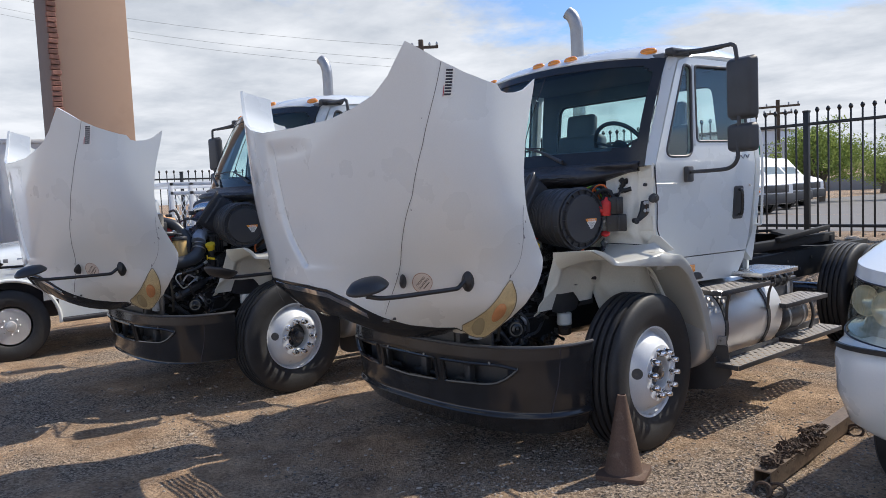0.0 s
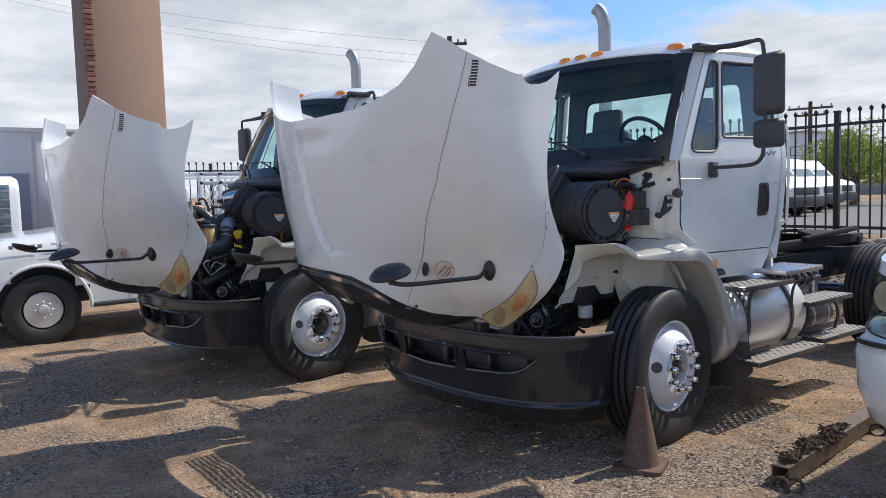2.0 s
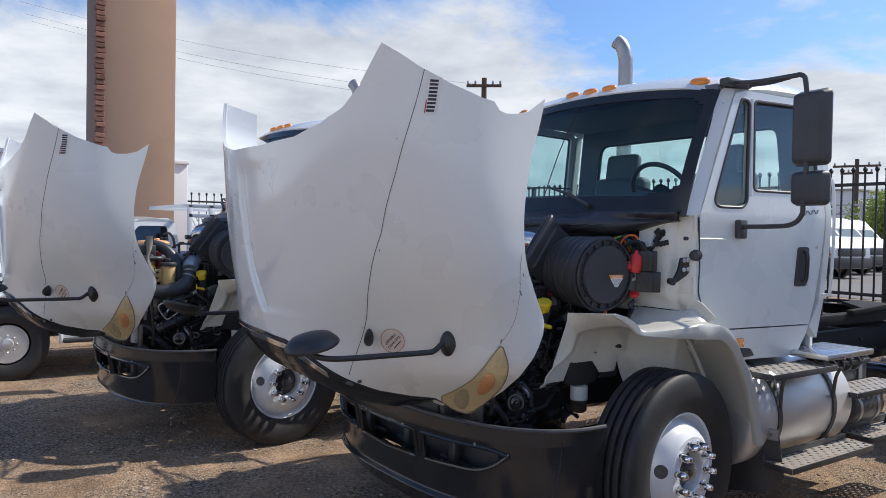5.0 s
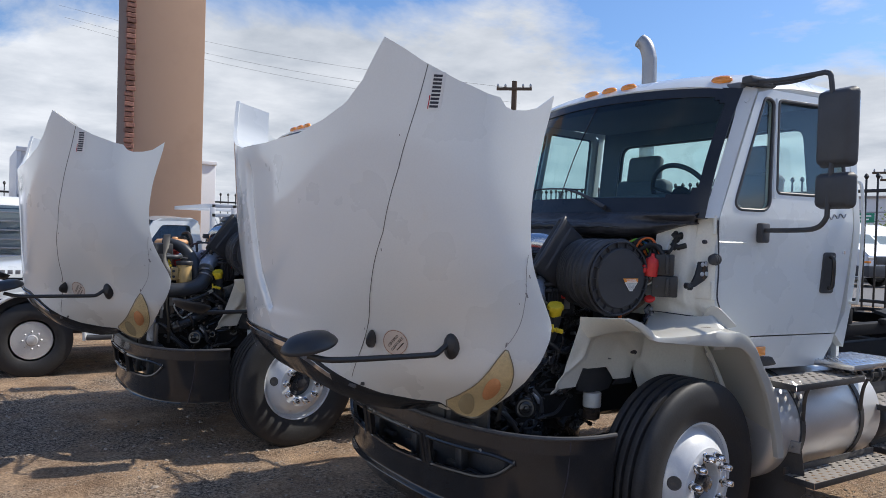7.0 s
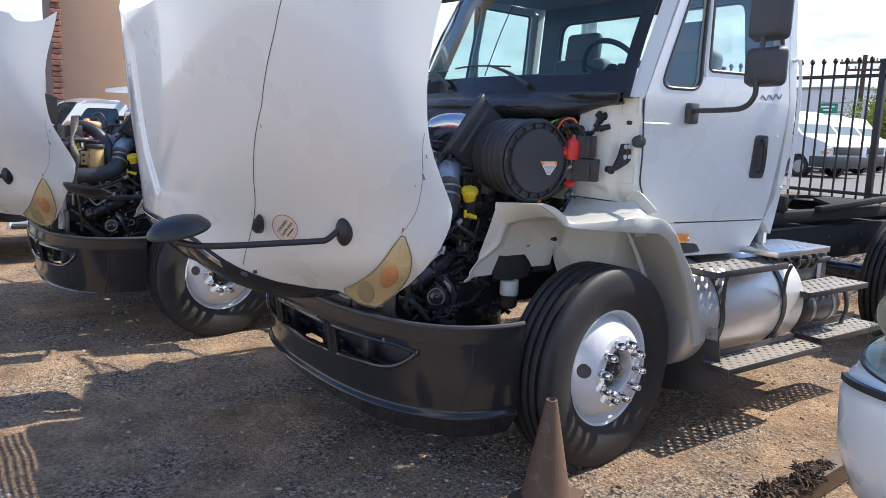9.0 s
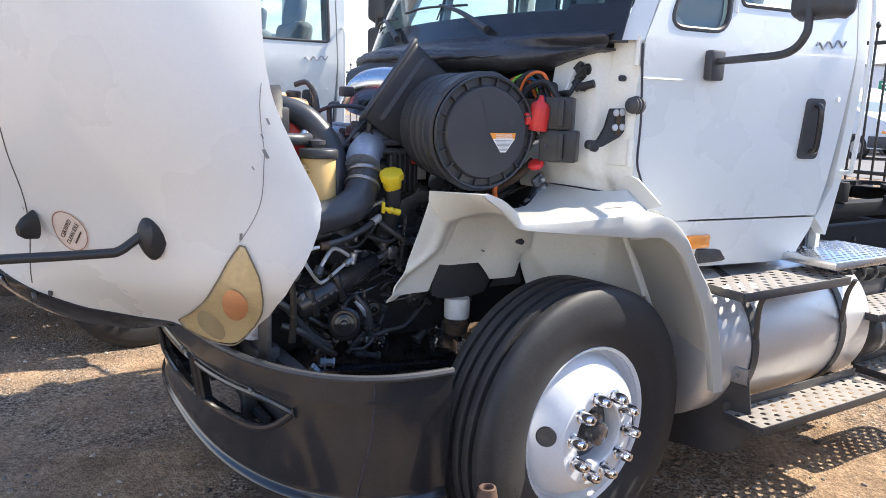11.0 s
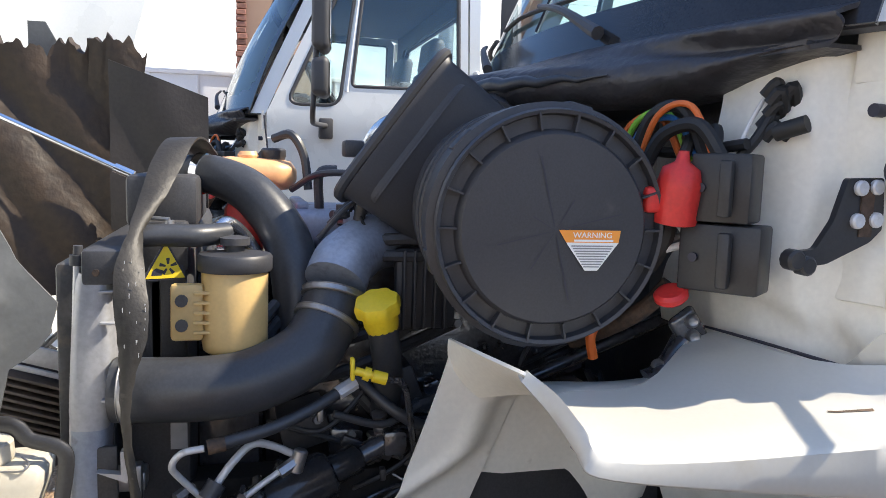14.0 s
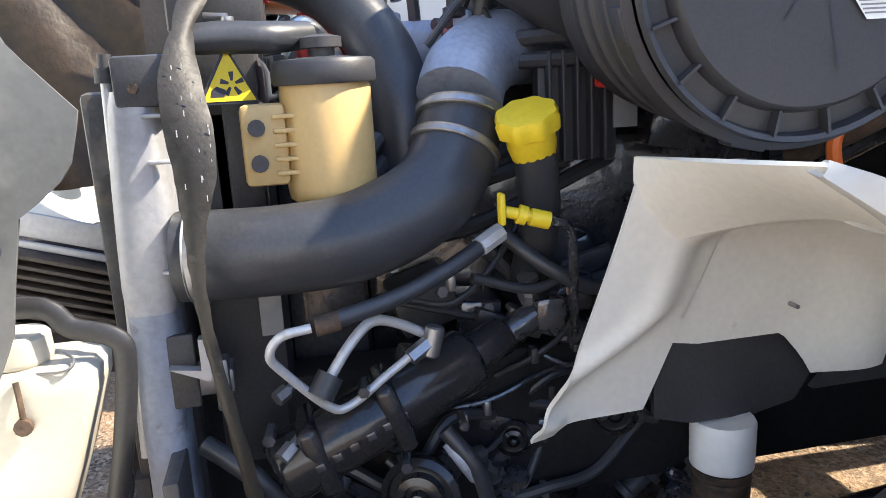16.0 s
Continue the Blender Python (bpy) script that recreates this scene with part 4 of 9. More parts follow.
        part("foam_tear", bm, FOAM, mat_part, smooth=60)
    bm = bmesh.new()
    rows = [[(-0.57 + 0.01 * math.sin(i + k), -1.15 + 0.29 * i / 6, 1.40 + (1.92 - 0.10 * i / 6 - 1.40) * k / 6) for k in range(7)] for i in range(7)]
    grid(bm, rows)
    shell(bm, 0.006)
    part("splash_flap", bm, FLAP, hood, "black rubber splash flap")
    bm = bmesh.new()
    rod(bm, (0.10, -1.75, 1.93), (0.13, -1.03, 1.605), 0.007, 10)
    rod(bm, (0.13, -1.03, 1.605), (0.133, -0.99, 1.588), 0.011, 10)
    part("prop_rod", bm, CHROME, hood, "bright steel hood rod")
    return hood


def build_bumper(truck):
    bm = bmesh.new()

    def at(u, z, out=0.0):
        d = np.interp(z, (0.24, 0.36, 0.5, 0.72, 0.80), (0.50, 0.585, 0.60, 0.635, 0.625)) + out
        a = np.interp(z, (0.24, 0.36, 0.5, 0.72, 0.80), (1.00, 1.06, 1.075, 1.09, 1.09)) + out
        ang = abs(u) * math.pi / 2
        p = 2.6
        x = a * math.sin(ang) ** (2 / p)
        y = -0.54 - d * math.cos(ang) ** (2 / p)
        crease = 0.030 / (1 + math.exp((z - 0.372) / 0.006)) * (1 if z < 0.372 else 1) * math.exp(-max(0.0, 0.372 - z) / 0.10)
        y -= crease * math.cos(ang)
        return Vector((math.copysign(x + crease * math.sin(ang), u), y, z))

    def on(x, z):
        a = np.interp(z, (0.24, 0.36, 0.5, 0.72, 0.80), (1.00, 1.06, 1.075, 1.09, 1.09))
        return at(math.copysign(math.asin(min(1, (abs(x) / a) ** 1.3)) / (math.pi / 2), x), z, 0.001)

    def mouth_low(x):
        return 0.528 + 0.030 * min(1.0, x / 0.6) + 0.115 * max(0.0, (x - 0.60) / 0.285) ** 3

    def mouth_top(x):
        return 0.690 - 0.030 * max(0.0, (x - 0.74) / 0.145) ** 2

    us = [i / 190 for i in range(-190, 191)]
    zs = [0.24 + 0.56 * j / 84 for j in range(85)]
    vs = grid(bm, [[at(u, z) for u in us] for z in zs])
    # lower grille openings
    gone = []
    for f in bm.faces:
        c = f.calc_center_median()
        ax = abs(c.x)
        if c.y < -0.6 and mouth_low(ax) < c.z < mouth_top(ax) and (ax < 0.30 or 0.36 < ax < 0.885):
            gone.append(f)
    bmesh.ops.delete(bm, geom=gone, context="FACES")
    shell(bm, 0.03)
    bumper = part("bumper", bm, GLOSS_BLACK, truck, "black plastic wraparound bumper", smooth=50)
    bm = bmesh.new()
    tube(bm, [at(u, 0.797) for u in (i / 40 for i in range(-40, 41))], 0.012, 8, 1)
    part("top_lip", bm, BLACK, bumper)
    for s in (-1, 1):
        bm = bmesh.new()
        tube(bm, [at(s * 0.80, 0.80, 0.001), at(s * 0.79, 0.6, 0.001), at(s * 0.755, 0.45, 0.001), at(s * 0.74, 0.38, 0.001)], 0.0035, 6, 6)
        part("bumper_joint", bm, INK, bumper)
        bm = bmesh.new()
        xs = [0.36 + 0.525 * k / 28 for k in range(29)]
        edge = [on(s * x, mouth_top(x)) for x in xs] + [on(s * x, mouth_low(x)) for x in reversed(xs)]
        tube(bm, edge + [edge[0]], 0.012, 8, 1)
        part("opening_rim", bm, GLOSS_BLACK, bumper)
    bm = bmesh.new()
    xs = [-0.30 + 0.60 * k / 20 for k in range(21)]
    edge = [on(x, mouth_top(abs(x))) for x in xs] + [on(x, mouth_low(abs(x))) for x in reversed(xs)]
    tube(bm, edge + [edge[0]], 0.012, 8, 1)
    part("opening_rim", bm, GLOSS_BLACK, bumper)
    bm = bmesh.new()
    box(bm, (0, -0.92, 0.60), (1.5, 0.06, 0.30), 0.01)
    part("backing", bm, CHASSIS, bumper)
    for x in (-0.45, 0.0, 0.45):
        bm = bmesh.new()
        box(bm, (x, -1.0, 0.56), (0.06, 0.05, 0.16), 0.01)
        box(bm, (x, -0.98, 0.52), (0.3, 0.03, 0.03), 0.006)
        part("support_bracket", bm, CHASSIS, bumper)
    for x in (0.2, -0.2, 0.72, -0.72):
        bm = bmesh.new()
        p = at(math.asin(min(1, (abs(x) / 1.08) ** 1.3)) / (math.pi / 2) * (1 if x > 0 else -1), 0.70, 0.003)
        rod(bm, p, p + Vector((0, -0.006, 0)), 0.009, 10)
        part("bolt", bm, STEEL, bumper)


def build_fender(truck, s):
    """White splash panel over a front wheel; s = 1: the driver's side."""
    t = lambda p: Vector((p[0] * s, p[1], p[2]))
    # moulded in one piece: a rim band that drops from the front tip, runs level and arches down behind the tyre,
    # a flat shelf inside it and a slab that rises to the firewall
    rim = [(0.975, -0.365, 1.327), (1.035, -0.339, 1.291), (1.085, -0.323, 1.256), (1.115, -0.308, 1.238), (1.140, -0.165, 1.221), (1.165, 0.016, 1.207), (1.180, 0.103, 1.199), (1.182, 0.19, 1.194),
           (1.190, 0.264, 1.184), (1.192, 0.345, 1.128), (1.195, 0.415, 1.035), (1.195, 0.505, 0.88), (1.195, 0.575, 0.68), (1.195, 0.605, 0.555)]
    crest = [(0.968, -0.353, 1.341), (1.031, -0.334, 1.326), (1.081, -0.315, 1.295), (1.111, -0.290, 1.262), (1.136, -0.166, 1.262), (1.161, 0.012, 1.275), (1.176, 0.092, 1.282), (1.178, 0.190, 1.267),
             (1.200, 0.275, 1.258), (1.210, 0.360, 1.185), (1.210, 0.428, 1.085), (1.210, 0.542, 0.930), (1.210, 0.620, 0.705), (1.210, 0.648, 0.560)]
    inner = [(0.958, -0.350, 1.340), (1.016, -0.330, 1.320), (1.055, -0.303, 1.284), (0.985, -0.255, 1.266), (0.930, -0.130, 1.268), (0.930, 0.0, 1.280), (1.000, 0.10, 1.285), (1.060, 0.17, 1.283),
             (1.100, 0.27, 1.268), (1.100, 0.365, 1.185), (1.100, 0.435, 1.08), (1.100, 0.547, 0.925), (1.100, 0.625, 0.70), (1.100, 0.655, 0.56)]
    far = [(0.950, -0.349, 1.336), (1.004, -0.326, 1.308), (1.000, -0.290, 1.272), (0.855, -0.250, 1.268), (0.840, -0.09, 1.273), (0.720, 0.100, 1.330), (0.900, 0.145, 1.330), (0.985, 0.185, 1.334),
           (1.020, 0.255, 1.330), (0.82, 0.42, 1.18), (0.80, 0.48, 1.07), (0.80, 0.57, 0.92), (0.80, 0.65, 0.70), (0.80, 0.68, 0.56)]
    bm = bmesh.new()
    lines = [[Vector(q) for q in glide(c, 5)] for c in (rim, crest, inner, far)]
    rows = []
    for a, b, c, d in zip(*lines):
        rows.append([t(p) for p in (a + Vector((-0.030, 0.006, 0.002)), a + Vector((-0.004, 0.002, -0.001)), a.lerp(b, 0.08), a.lerp(b, 0.5) + Vector((0.002, 0, 0)), a.lerp(b, 0.90), b.lerp(c, 0.04), b.lerp(c, 0.5), c.lerp(d, 0.0), c.lerp(d, 0.35), c.lerp(d, 0.7), d)])
    grid(bm, rows)
    bmesh.ops.remove_doubles(bm, verts=bm.verts, dist=0.0006)
    shell(bm, 0.005)
    tree = BVHTree.FromBMesh(bm)
    fender = part("fender", bm, FENDER, truck, "cream-white splash panel over the front wheel", smooth=38)
    # upright ear beside the door's foot and a worn slot in the shelf
    bm = bmesh.new()
    ear = rounded([(0.930, 1.300), (0.985, 1.345), (1.020, 1.398), (1.050, 1.385), (1.120, 1.290), (1.04, 1.262)], 0.014)
    sheet(bm, ear, (), 0.006, to=lambda a, b: t((a, 0.205 + 0.9 * max(0.0, a - 1.0), b)), push=Vector((0, 1, 0)))
    part("fender_ear", bm, FENDER, fender, smooth=50)
    bm = bmesh.new()
    slot = [t((x, y, 1.5)) for x, y in ((1.052, 0.095), (1.058, 0.092), (1.062, 0.105), (1.062, 0.172), (1.058, 0.172), (1.056, 0.110))]
    bm.faces.new([bm.verts.new(tree.ray_cast(p, Vector((0, 0, -1)))[0] + Vector((0, 0, 0.0012))) for p in slot])
    part("shelf_slot", bm, RUST, fender, "rust-stained slot")
    # stiffening ribs in the rear arch
    for y, z0 in ((0.335, 1.16), (0.385, 1.09)):
        bm = bmesh.new()
        tube(bm, [t((0.82, y + 0.075, z0)), t((0.90, y + 0.05, z0 - 0.06)), t((0.96, y + 0.10, z0 - 0.25))], 0.010, 8, 5)
        part("arch_rib", bm, CREAM, fender)
    # inner wall of the wheel house: hangs from the top panel beside the engine and reaches forward in a tongue
    bm = bmesh.new()
    rows = []
    for i in range(97):
        e = i / 96
        col = []
        for k in range(49):
            f = k / 48
            y_top = -0.376 + 0.956 * e
            z_top = np.interp(y_top, (-0.38, -0.345, -0.30, 0.0, 0.10, 0.3, 0.45, 0.58), (1.314, 1.290, 1.255, 1.260, 1.29, 1.30, 1.20, 0.95))
            y_low = -0.511 + 1.09 * e
            z_low = np.interp(y_low, (-0.511, -0.480, -0.462, -0.322, -0.312, -0.24, -0.097, -0.060, -0.047, 0.069, 0.10, 0.2, 0.58), (0.889, 0.896, 0.912, 0.915, 1.022, 1.010, 1.010, 0.965, 0.938, 0.945, 1.01, 0.72, 0.52))
            z = z_top + (z_low - z_top) * f
            y = y_top + (y_low - y_top) * (f ** 1.15)
            x = 0.655 - 0.045 * f + 0.62 * min(0.25, max(0, y - 0.12))
            x += 0.20 / (1 + math.exp(-(y + 0.285) / 0.012)) / (1 + math.exp((y - 0.02) / 0.03)) * max(0.0, 1 - 4 * f) ** 2
            # recessed arch with a rounded edge, a ridge down its front and a flange at the foot
            arch = 1.220 - 2.0 * (y + 0.19) ** 2 - z
            x -= 0.042 / (1 + math.exp(-arch / 0.009)) / (1 + math.exp(-(y - np.interp(z, (0.90, 0.985, 1.047, 1.09, 1.17, 1.25), (-0.54, -0.455, -0.357, -0.305, -0.280, -0.262))) / 0.011))
            x += 0.010 * math.exp(-((y - np.interp(z, (0.90, 0.985, 1.047, 1.09, 1.17, 1.25), (-0.58, -0.495, -0.40, -0.345, -0.315, -0.30))) / 0.025) ** 2) * math.exp(-((z - 1.07) / 0.09) ** 2)
            x += 0.024 * math.exp(-((z - 0.92) / 0.022) ** 2) * math.exp(-((y + 0.49) / 0.03) ** 2)
            x += 0.030 * math.exp(-((y - 0.04) / 0.07) ** 2) * f
            col.append(t((x, y, z)))
        rows.append(col)
    grid(bm, rows)
    shell(bm, 0.006)
    part("wheel_house_wall", bm, CREAM, fender, "off-white inner splash wall", smooth=60)
    # front face: turns down and back from the front edge of the top panel
    bm = bmesh.new()
    rows = []
    for k in range(9):
        f = k / 8
        row = []
        for j in range(15):
            g = j / 14
            up = Vector((0.648 + 0.322 * g, -0.379 + 0.026 * g, 1.315 + 0.024 * g))
            low = Vector((0.628 + 0.43 * g, -0.325 + 0.018 * g + 0.05 * math.sin(math.pi * g), 1.195 + 0.075 * g + 0.03 * math.sin(math.pi * g)))
            q = up.lerp(low, f)
            q.y -= 0.018 * math.sin(math.pi * f) * (1 - g)
            row.append(t(q))
        rows.append(row)
    grid(bm, rows)
    shell(bm, 0.006)
    part("front_wall", bm, CREAM, fender, "off-white front splash wall", smooth=60)
    bm = bmesh.new()
    sheet(bm, rounded([(-0.307, 0.893), (-0.244, 0.877), (-0.118, 0.864), (-0.048, 0.879), (-0.021, 0.931), (-0.060, 1.020), (-0.190, 1.020), (-0.307, 1.030)], 0.006), (), 0.010, to=lambda a, b: t((0.552 + 0.012 * math.sin(18 * a), a, b)), push=Vector((-1, 0, 0)))
    part("rubber_apron", bm, BLACK, fender, "black rubber apron")
    bm = bmesh.new()
    sheet(bm, rounded([(-0.03, 0.90), (0.13, 0.90), (0.12, 1.015), (0.07, 1.018), (0.05, 0.985)], 0.008), (), 0.010, to=lambda a, b: t((0.556, a, b)), push=Vector((-1, 0, 0)))
    part("rubber_apron", bm, BLACK, fender)
    bm = bmesh.new()
    rows = []
    for k in range(9):
        f = k / 8
        rows.append([t((0.70 + 0.53 * j / 10, 0.705 + 0.07 * (j / 10) ** 2 + 0.05 * f + 0.015 * math.sin(j * 0.7) * f, 0.60 - (0.40 + 0.02 * math.sin(j * 0.7) - 0.16 * max(0.0, (j - 7) / 3) ** 2) * f)) for j in range(11)])
    grid(bm, rows)
    shell(bm, 0.008)
    part("mud_flap", bm, BLACK, fender, "black rubber mud flap")
    bm = bmesh.new()
    rod(bm, t((0.575, 0.06, 1.096)), t((0.638, 0.06, 1.096)), 0.013, 14)
    part("plug_hole", bm, INK, fender)
    bm = bmesh.new()
    rod(bm, t((0.58, -0.094, 1.061)), t((0.600, -0.094, 1.061)), 0.0035, 10)
    part("rivet", bm, STEEL, fender)
    bm = bmesh.new()
    grid(bm, [[t((0.70 + 0.53 * j / 10, 0.696 + 0.07 * (j / 10) ** 2 + d, z)) for j in range(11)] for z, d in ((0.565, 0.004), (0.57, -0.004), (0.63, -0.004), (0.635, 0.004))])
    shell(bm, 0.004)
    part("flap_strip", bm, STEEL, fender, "dull steel strip above the mud flap")
    for k in range(5):
        bm = bmesh.new()
        p = Vector((1.19 - 0.11 * k, 0.748 - 0.018 * k, 0.60))
        rod(bm, t(p), t(p + Vector((0, -0.012, 0))), 0.008, 8)
        part("screw", bm, STEEL, fender)
    # oil filter that hangs below the apron
    bm = bmesh.new()
    lathe(bm, [(0.046, 0.0), (0.051, 0.004), (0.052, 0.078), (0.049, 0.084)], Matrix.Translation(t((0.545, -0.178, 0.785))), 28, caps=True)
    part("filter", bm, PAPER, truck, "white spin-on filter")
    bm = bmesh.new()
    lathe(bm, [(0.03, 0.0), (0.046, 0.01), (0.047, 0.05), (0.043, 0.054), (0.047, 0.058), (0.047, 0.070)], Matrix.Translation(t((0.545, -0.178, 0.713))), 24, caps=True)
    part("filter_base", bm, RUST, truck)


def side_x(y, z):
    """The cab's side: nearly upright below the windows, leaning in above them, tapering to the front."""
    x = 1.105 - 0.13 * (0.9 - y) - 0.050 * (max(0.0, 1.85 - z) / 0.65) ** 1.5
    if z > 1.88:
        x -= 0.08 * (z - 1.88) / 0.75
    return x


def build_cab(truck):
    # lower door and sill on both sides
    cab = None
    for s in (1, -1):
        def put(y, z, out=0.0):
            return Vector((s * (side_x(y, z) + out), y, z))

        def panel(bm, outline, holes=(), depth=0.03, out=0.0, cut=0.07):
            edges = []
            for loop in (outline, *holes):
                vs = [bm.verts.new((0, a, b)) for a, b in loop]
                edges += [bm.edges.new((vs[i - 1], vs[i])) for i in range(len(vs))]
            bmesh.ops.triangle_fill(bm, edges=edges, use_beauty=True)
            for i in range(30):
                z = 0.98 + i * cut
                bmesh.ops.bisect_plane(bm, geom=bm.verts[:] + bm.edges[:] + bm.faces[:], plane_co=(0, 0, z), plane_no=(0, 0, 1))
            for i in range(16):
                y = 0.02 + i * 0.1
                bmesh.ops.bisect_plane(bm, geom=bm.verts[:] + bm.edges[:] + bm.faces[:], plane_co=(0, y, 0), plane_no=(0, 1, 0))
            for v in bm.verts:
                v.co = put(v.co.y, v.co.z, out)
            ext = bmesh.ops.extrude_face_region(bm, geom=bm.faces[:])
            bmesh.ops.translate(bm, vec=(-s * depth, 0, 0), verts=[v for v in ext["geom"] if isinstance(v, bmesh.types.BMVert)])

        bm = bmesh.new()
        sill = [(0.52, 1.205), (1.275, 1.205), (1.265, 1.15), (1.21, 1.045), (1.12, 1.015), (0.66, 1.015), (0.55, 1.05), (0.47, 1.13)]
        panel(bm, sill, depth=0.05)
        side = part("cab_sill", bm, WHITE, truck, "white lower cab side")
        bm = bmesh.new()
        door = [(0.264, 1.88), (0.260, 1.40), (0.30, 1.31), (0.50, 1.213), (1.278, 1.213), (1.30, 1.35), (1.335, 1.88), (1.335, 2.58), (1.30, 2.62), (0.70, 2.63), (0.605, 2.60)]
        vent = rounded([(0.365, 1.925), (0.645, 1.925), (0.665, 2.10), (0.732, 2.565), (0.662, 2.582)], 0.075)
        pane = rounded([(0.708, 2.03), (1.285, 2.03), (1.285, 2.574), (0.772, 2.574)], 0.03)
        panel(bm, door, (vent, pane), depth=0.035, out=0.001)
        d = part("door", bm, WHITE, truck, "white cab door, closed", smooth=30)
        for loop, nm in ((vent, "vent_window"), (pane, "door_window")):
            bm = bmesh.new()
            panel(bm, loop, depth=0.004, out=-0.016)
            g = part(nm, bm, PANE, d, "tinted side glass")
            g.visible_shadow = False
            bm = bmesh.new()
            tube(bm, [put(a, b, -0.004) for a, b in (*loop, loop[0])], 0.011, 8, 1)
            part("window_seal", bm, BLACK, d, "black rubber seal")
        bm = bmesh.new()
        tube(bm, [put(0.680, 2.0, -0.006), put(0.752, 2.58, -0.006)], 0.014, 8, 1)
        part("division_bar", bm, WHITE, d)
        # pressed line along the door
        bm = bmesh.new()
        tube(bm, [put(0.268 + 0.0135 * k, 1.742, 0.0005) for k in range(16)], 0.005, 6, 1, flat=0.6)
        part("pressed_line", bm, WHITE, d)
        bm = bmesh.new()
        outline = rounded([(1.09, 1.455), (1.20, 1.455), (1.19, 1.70), (1.09, 1.70)], 0.025)
        panel(bm, outline, depth=0.012, out=0.010)
        h = part("handle_plate", bm, BLACK, d, "black door handle plate")
        bm = bmesh.new()
        tube(bm, [put(1.15, 1.485, 0.012), put(1.15, 1.505, 0.035), put(1.14, 1.65, 0.035), put(1.14, 1.675, 0.012)], 0.012, 10, 5)
        part("door_handle", bm, GLOSS_BLACK, d, "black door pull")
        bm = bmesh.new()
        rod(bm, put(1.26, 1.70, 0.0), put(1.26, 1.70, 0.012), 0.010, 12)
        part("door_lock", bm, CHROME, d)
        bm = bmesh.new()
        tube(bm, [put(1.10 + 0.013 * k, 1.905 + 0.014 * math.sin(k * 1.5) + 0.0015 * k, 0.004) for k in range(14)], 0.0035, 6, 4)
        part("script_badge", bm, STEEL, d, "small bright badge")
        # rear cab corner behind the door
        bm = bmesh.new()
        panel(bm, [(1.342, 1.33), (1.39, 1.36), (1.405, 2.59), (1.345, 2.59)], depth=0.05, out=0.0)
        part("rear_corner", bm, WHITE, truck, "white rear cab corner")
        bm = bmesh.new()
        panel(bm, [(1.342, 1.33), (1.39, 1.36), (1.375, 1.12), (1.285, 1.20)], depth=0.05, out=-0.002)
        part("rear_corner", bm, WHITE, truck)
        # front pillar and cowl side ahead of the door
        bm = bmesh.new()
        a = glide([put(0.180, 1.87, -0.030), put(0.300, 2.14, -0.026), put(0.420, 2.40, -0.026), put(0.525, 2.64, -0.04)], 6)
        b = glide([put(0.258, 1.87), put(0.375, 2.14), put(0.495, 2.40), put(0.605, 2.625)], 6)
        c = glide([put(0.25, 1.87, -0.09), put(0.36, 2.14, -0.085), put(0.48, 2.40, -0.085), put(0.58, 2.61, -0.10)], 6)
        grid(bm, [a, b, c], close_u=True)
        part("front_pillar", bm, WHITE, truck, "white windscreen pillar")
        # hinges and fittings on the firewall's outer edge
        for z in (1.835, 1.475):
            bm = bmesh.new()
            box(bm, (0, 0, 0), (0.016, 0.10, 0.10), 0.006)
            bmesh.ops.transform(bm, matrix=Matrix.Translation((s * 0.955, 0.243, z)) @ Matrix.Rotation(radians(-70 * s), 4, "Z"), verts=bm.verts)
            part("hinge", bm, CREAM, truck)
            bm = bmesh.new()
            rod(bm, (s * 1.004, 0.248, z - 0.05), (s * 1.004, 0.248, z + 0.05), 0.012, 10)
            part("hinge_pin", bm, CREAM, truck)
        bm = bmesh.new()
        lathe(bm, [(0.018, 0.0), (0.032, 0.006), (0.034, 0.022), (0.029, 0.025), (0.031, 0.038), (0.026, 0.041), (0.028, 0.052), (0.016, 0.060)], along((s * 0.998, 0.282, 1.645), (s * 1.02, 0.19, 1.645)), 18, caps=True)
        part("rubber_boot", bm, BLACK, truck)
        bm = bmesh.new()
        rod(bm, (s * 0.952, 0.244, 1.740), (s * 0.955, 0.222, 1.740), 0.011, 12)
        part("plug_hole", bm, INK, truck)
        # dark gap between the firewall's edge and the door
        bm = bmesh.new()
        tube(bm, [put(y, z, 0.002) for y, z in ((0.250, 1.860), (0.266, 1.707), (0.281, 1.576), (0.289, 1.446), (0.315, 1.383), (0.357, 1.310))], 0.0045, 8, 4)
        part("door_gap", bm, INK, truck, "black gap along the door's front edge")
        # cab corner below the door's front edge
        bm = bmesh.new()
        grid(bm, [[put(0.33 + 0.26 * i / 6, 1.14 + 0.17 * j / 6, -0.008) for j in range(7)] for i in range(7)])
        shell(bm, 0.004)
        part("cab_corner", bm, WHITE, truck, "white lower front corner of the cab")
        # marker lamp low on the cab
        bm = bmesh.new()
        box(bm, put(0.645, 1.122, 0.008), (0.022, 0.125, 0.055), 0.007)
        part("side_marker", bm, AMBER, truck, "amber side marker lamp")
        # mirrors on tube arms
        bm = bmesh.new()
        tube(bm, [put(0.575, 1.815, 0.012), (s * 1.30, 0.49, 1.815), (s * 1.44, 0.47, 1.825), (s * 1.50, 0.465, 1.875), (s * 1.505, 0.47, 1.96), (s * 1.515, 0.48, 2.30), (s * 1.50, 0.47, 2.57), (s * 1.475, 0.47, 2.615), (s * 1.42, 0.48, 2.62), (s * 1.2, 0.53, 2.632), (s * 1.02, 0.57, 2.655)], 0.0135, 10, 6)
        arm = part("mirror_arm", bm, BLACK, truck, "black tubular mirror arm")
        bm = bmesh.new()
